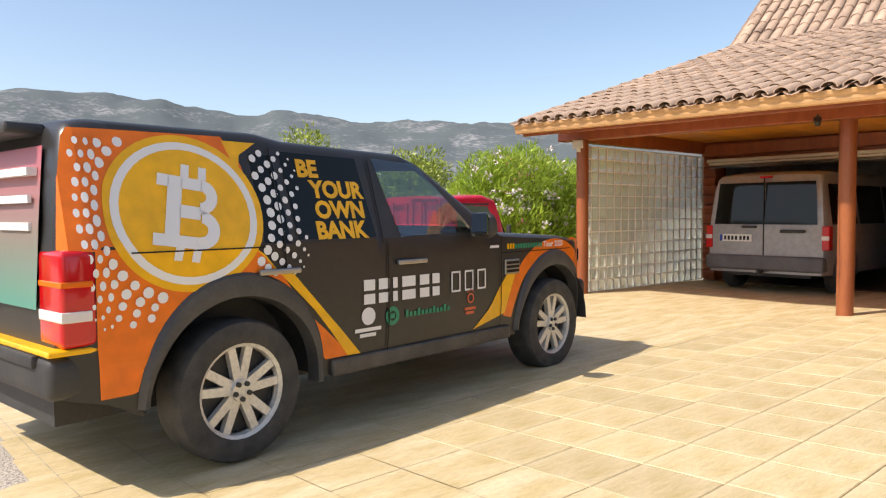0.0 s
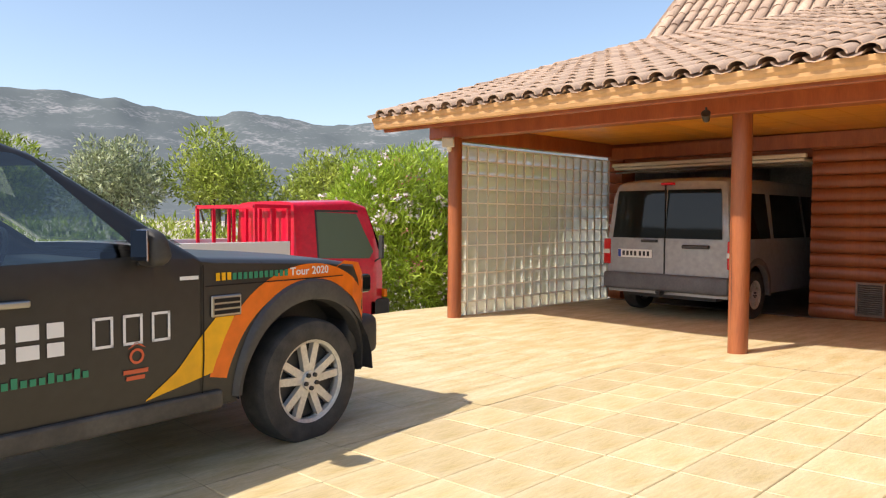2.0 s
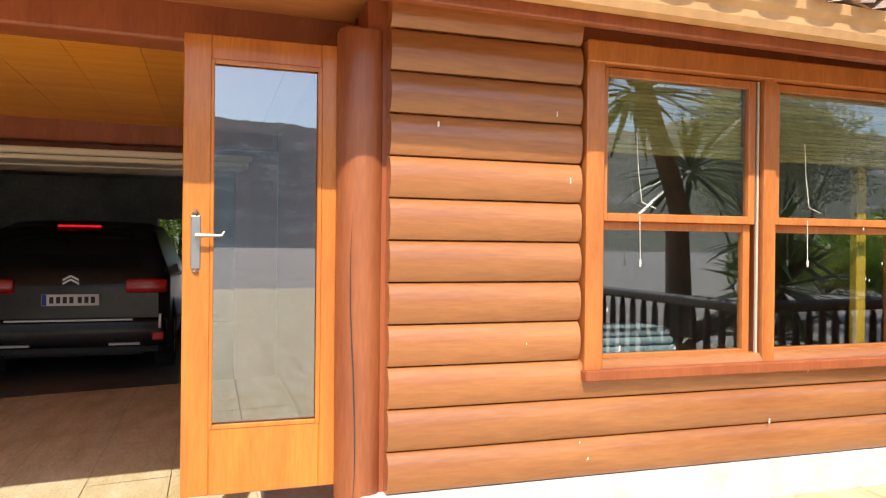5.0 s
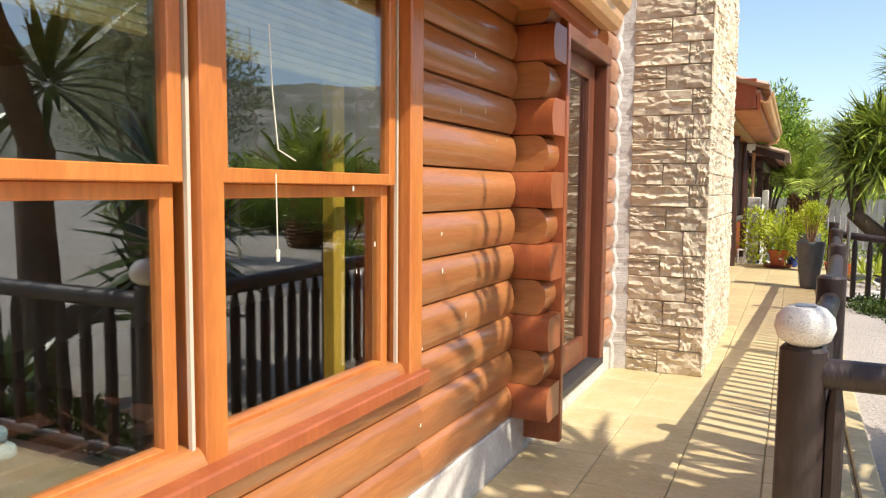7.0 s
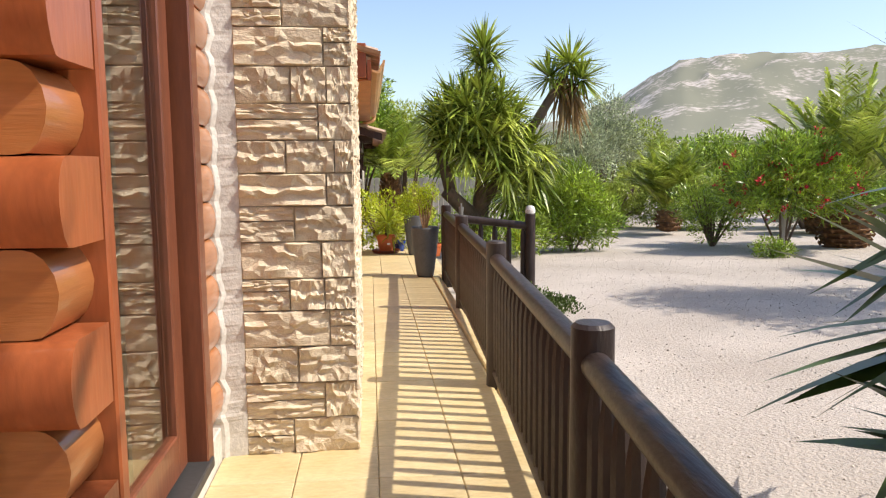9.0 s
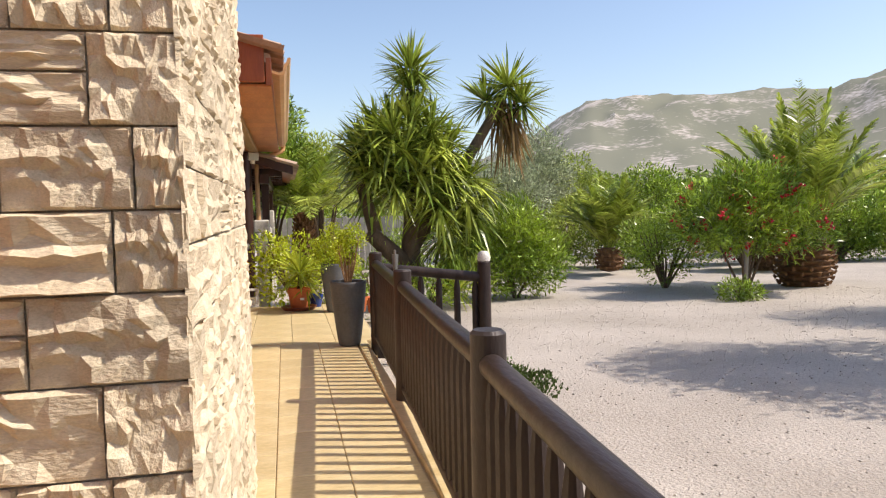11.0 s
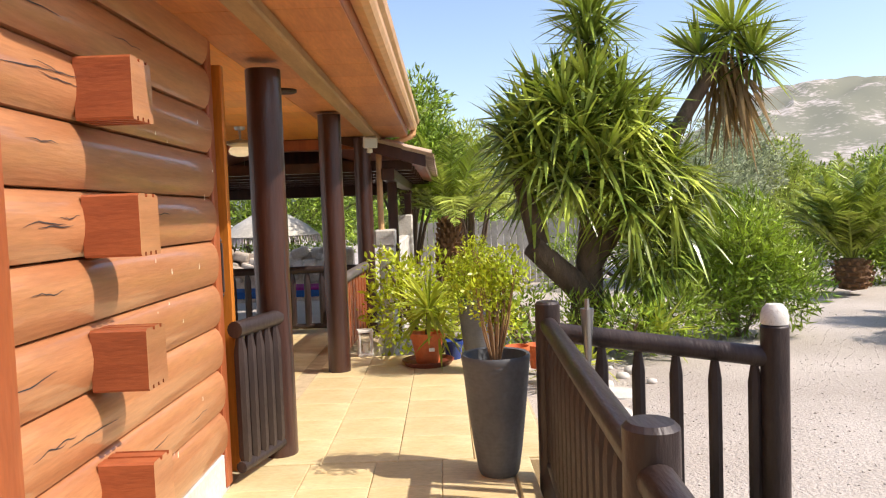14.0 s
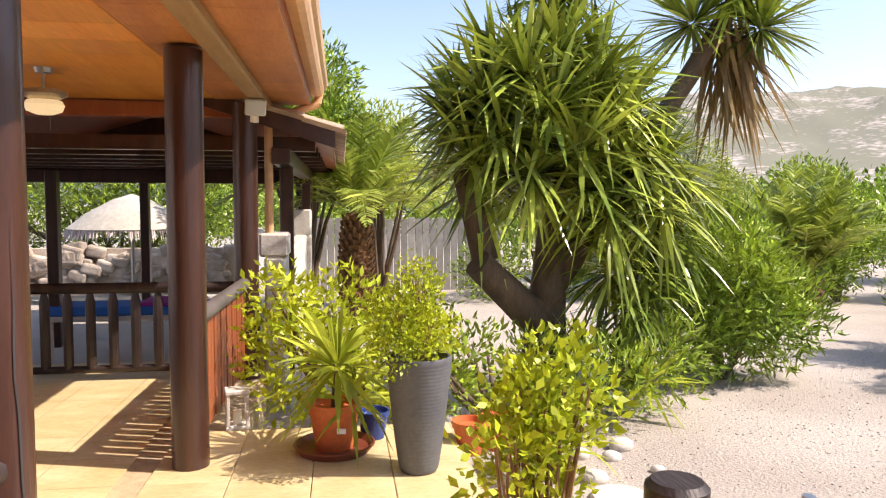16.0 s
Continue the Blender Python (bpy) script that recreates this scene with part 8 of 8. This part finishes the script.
# Distance haze over the far hills is put into these blue-grey colours.
M_hill = hill_mat("hazy_scrub_and_rock", (0.115, 0.135, 0.14), (0.185, 0.20, 0.205), (0.29, 0.29, 0.295))
M_quarry = hill_mat("pale_quarry_rock", (0.22, 0.22, 0.165), (0.40, 0.36, 0.315), (0.58, 0.52, 0.47))
quarry = [f for f in hf if 20 < -180 + 360 * (f[0] // NRAD) / NA < 88]
rest_hill = [f for f in hf if not 20 < -180 + 360 * (f[0] // NRAD) / NA < 88]
tagged(raw("hills", hv, rest_hill, M_hill, smooth=True), "rocky limestone hills round the valley, haze put into their blue-grey colour", "hills", kind="structure")
tagged(raw("quarry_hill", hv, quarry, M_quarry, smooth=True), "pale terraced quarry hill with sparse scrub", "hill", kind="structure")


# ---- logs ----
for parent, x, y0, y1, z0, count, mat, pitch in LOG_ROWS:
    me = log_mesh(y1 - y0, mat, pitch / PITCH)
    for k in range(count):
        piece("log", me, parent, pose(x, y0, z0 + k * pitch))


# ---- barrel roof tiles ----
def barrel(bm, m, r=0.088, length=0.42, n=6, thick=0.014, flip=1):
    rows = []
    for u, rr in ((0, r), (length, r * 0.86)):
        for q in (rr, rr - thick):
            rows.append([bm.verts.new(m @ Vector((q * math.cos(math.pi * i / n), u, flip * q * math.sin(math.pi * i / n) * 0.72))) for i in range(n + 1)])
    o0, i0, o1, i1 = rows
    for i in range(n):
        bm.faces.new((o0[i], o0[i + 1], o1[i + 1], o1[i]))
        bm.faces.new((i0[i], o0[i], o0[i + 1], i0[i + 1])[::-1])
    bm.faces.new((o0[0], o1[0], i1[0], i0[0]))
    bm.faces.new((o0[n], i0[n], i1[n], o1[n]))


def roof_tiles(parent, origin, along, up, cols, rows, pitch=0.225, exposure=0.36, single_rows=0, name="roof_tile"):
    """Cover tiles over pans; the lowest rows are single pieces."""
    normal = along.cross(up).normalized()
    if normal.z < 0:
        normal = -normal
    basis = Matrix((along, up, normal)).transposed().to_4x4()
    bm1 = BM()
    barrel(bm1, Matrix.Identity(4))
    one = shared("roof_tile", bm1, M_tile, smooth=True)
    rng = random.Random(5)
    bm = BM()
    verts, faces = [], []
    n = 6
    for c in range(cols):
        for r in range(rows):
            j = Vector((rng.uniform(-.006, .006), rng.uniform(-.015, .015), rng.uniform(0, .006)))
            at = origin + along * ((c + 0.5) * pitch + j.x) + up * (r * exposure + j.y) + normal * (0.035 + j.z + 0.012)
            m = Matrix.Translation(at) @ basis @ pose(0, 0, 0, rng.uniform(-3, -1), 0, rng.uniform(-1.5, 1.5))
            if r < single_rows:
                piece(name, one, parent, m)
            else:
                base = len(verts)
                for u, rr in ((0, 0.088), (0.42, 0.076)):
                    for i in range(n + 1):
                        verts.append(m @ Vector((rr * math.cos(math.pi * i / n), u, rr * 0.72 * math.sin(math.pi * i / n))))
                for i in range(n + 1):
                    verts.append(m @ Vector((0.072 * math.cos(math.pi * i / n), 0, 0.05 * math.sin(math.pi * i / n))))
                for i in range(n):
                    faces.append((base + i, base + i + 1, base + n + 2 + i, base + n + 1 + i))
                    faces.append((base + i, base + i + 1, base + 2 * n + 3 + i, base + 2 * n + 2 + i))
            at2 = origin + along * (c * pitch) + up * (r * exposure - 0.03) + normal * 0.055
            m2 = Matrix.Translation(at2) @ basis
            base = len(verts)
            for u in (0, 0.37):
                for i in range(5):
                    a = math.pi * i / 4
                    verts.append(m2 @ Vector((0.09 * math.cos(a), u, -0.045 * math.sin(a) + (0.01 if u == 0 else 0))))
            for i in range(4):
                faces.append((base + i, base + i + 1, base + 6 + i, base + 5 + i))
    tagged(raw("roof_tiles", verts, faces, M_tile, parent, smooth=True), kind="stuff")


Y = Vector((0, 1, 0))
up1 = (KINK - EAVE).normalized()
up2 = (TOP - KINK).normalized()
roof_tiles(roof, EAVE + Vector((0, -7.5, 0)), Y, up1, 51, 18, single_rows=5)
roof_tiles(roof, KINK + Vector((0, -7.5, 0.0)), Y, up2, 51, 13)
upv = Vector((-4.7, 0, 1.4)).normalized()
roof_tiles(vroof, Vector((-9.18, 10.1, 2.65)), Y, upv, 28, 6, single_rows=2)
upp = Vector((-2.55, 0, 0.79)).normalized()
roof_tiles(pav, Vector((-8.98, 16.15, 2.14)), Y, upp, 23, 6)


# ---- pavers ----
def pavers(parent, x0, x1, y0, y1, size, zf, mat, near, fall=lambda x: 0.0, gap=0.004, rng=random.Random(2)):
    bm = BM()
    box(bm, (0, 0, -0.03), (size - gap, size - gap, 0.0), 0.004)
    one = shared("paving_tile", bm, mat)
    verts, faces = [], []
    nx, ny = int(round((x1 - x0) / size)), int(round((y1 - y0) / size))
    for j in range(ny):
        for i in range(nx):
            x, y = x0 + i * size, y0 + j * size
            z, slope = zf(y) + fall(x), math.degrees(math.atan2(zf(y + size) - zf(y), size))
            lean = -math.degrees(math.atan2(fall(x + size) - fall(x), size))
            m = pose(x, y, z + rng.uniform(0, 0.0015), slope, lean, 0)
            if near(x, y):
                piece("paving_tile", one, parent, m)
            else:
                b = len(verts)
                g = size - gap
                for p in ((0, 0, 0), (g, 0, 0), (g, g, 0), (0, g, 0)):
                    verts.append(m @ Vector(p))
                faces.append((b, b + 1, b + 2, b + 3))
    if verts:
        tagged(raw("paving_tiles", verts, faces, mat, parent), kind="stuff")


pavers(forecourt, -13.98, 8.8, -7.94, 3.0, 0.40, paving_z, M_paver, lambda x, y: -10.2 < x < -4.6 and -4.2 < y < -0.7, paving_fall)
flat = lambda y: 0.18
pavers(terrace, -9.98, -8.53, 3.02, 11.7, 0.362, flat, M_paver2, lambda x, y: True)
pavers(terrace, -9.98, -8.30, 11.72, 14.66, 0.42, flat, M_paver2, lambda x, y: True)
pavers(terrace, -13.9, -9.98, 11.72, 16.7, 0.42, flat, M_paver2, lambda x, y: False)


# ---- chimney stones ----
rng = random.Random(11)
STONES = []
for k in range(12):
    bm = BM()
    nu, nv = 13, 8
    grid = [[None] * (nv + 1) for _ in range(nu + 1)]
    for i in range(nu + 1):
        for j in range(nv + 1):
            u, v = i / nu, j / nv
            edge = min(u, 1 - u, v, 1 - v)
            lay = noise.noise((k * 7.1 + u * 2.2, v * 5.5 + 0.8 * noise.noise((u * 5, k, 2)), k)) + 0.5 * noise.noise((k * 3.3 + u * 7, v * 9, k + 5))
            d = 0.016 + 0.009 * math.floor(lay * 3.2 + 0.5) + 0.003 * noise.noise((u * 14, v * 12, k))
            d = 0.007 if edge == 0 else max(0.009, min(0.034, d))
            ju = 0.0 if i in (0, nu) else rng.uniform(-0.022, 0.022)
            jv = 0.0 if j in (0, nv) else rng.uniform(-0.035, 0.035)
            if edge > 0 and i in (1, nu - 1):
                ju = (-0.055 if i == 1 else 0.055) + rng.uniform(-.008, .008)
            if edge > 0 and j in (1, nv - 1):
                jv = (-0.085 if j == 1 else 0.085) + rng.uniform(-.012, .012)
            grid[i][j] = bm.verts.new((u + ju, d, v + jv))
    for i in range(nu):
        for j in range(nv):
            q = (grid[i][j], grid[i + 1][j], grid[i + 1][j + 1], grid[i][j + 1])
            if rng.random() < 0.5:
                bm.faces.new((q[0], q[1], q[2]))
                bm.faces.new((q[0], q[2], q[3]))
            else:
                bm.faces.new((q[0], q[1], q[3]))
                bm.faces.new((q[1], q[2], q[3]))
    STONES.append(shared("stone", bm, M_stone))


def stone_face(parent, origin, along, width, z0, z1, out, limit):
    """Courses of split-faced stone panels with staggered joints on one face of the chimney."""
    turn = Matrix((along, out, Vector((0, 0, 1)))).transposed().to_4x4()
    z, rest, row = z0, [], 0
    while z < z1:
        band = rng.choice((0.150, 0.165, 0.172))
        u = 0.0
        first = (0.22, 0.37, 0.25, 0.40)[row % 4]
        row += 1
        while u < width - 0.01:
            w = first if u == 0.0 else rng.choice((0.37, 0.38, 0.28, 0.40, 0.16, 0.22))
            a, b = u, min(u + w, width)
            if width - b < 0.08:
                b = width
            u = b
            cuts = [(0, 1)]
            if rng.random() < 0.34:
                s = rng.uniform(0.35, 0.65)
                cuts = [(0, s), (s, 1)]
            for lo, hi in cuts:
                h = band * (hi - lo)
                sc = Matrix.Diagonal((b - a - 0.004, rng.uniform(0.75, 1.1) * (0.6 if out.x > 0.5 else 1.0), h - 0.004, 1))
                m = Matrix.Translation(origin + along * a + Vector((0, 0, z + band * lo)) + out * 0.001) @ turn @ sc
                me = rng.choice(STONES)
                if z < limit:
                    piece("stone", me, parent, m)
                else:
                    rest.append((me, m))
        z += band
    return rest


rest = stone_face(chimney, Vector((-9.87, 5.898, 0)), Vector((1, 0, 0)), 0.53, 0.18, 3.6, Vector((0, -1, 0)), 3.0)
rest += stone_face(chimney, Vector((-9.358, 5.88, 0)), Vector((0, 1, 0)), 2.19, 0.18, 1.10, Vector((1, 0, 0)), 2.1)
rest += stone_face(chimney, Vector((-9.358, 5.88, 0)), Vector((0, 1, 0)), 2.10, 1.10, 1.90, Vector((1, 0, 0)), 2.1)
rest += stone_face(chimney, Vector((-9.358, 5.88, 0)), Vector((0, 1, 0)), 2.00, 1.90, 3.6, Vector((1, 0, 0)), 2.1)
verts, faces = [], []
for me, m in rest:
    b = len(verts)
    verts += [m @ v.co for v in me.vertices]
    faces += [[b + i for i in p.vertices] for p in me.polygons]
tagged(raw("stones", verts, faces, M_stone, chimney), kind="stuff")
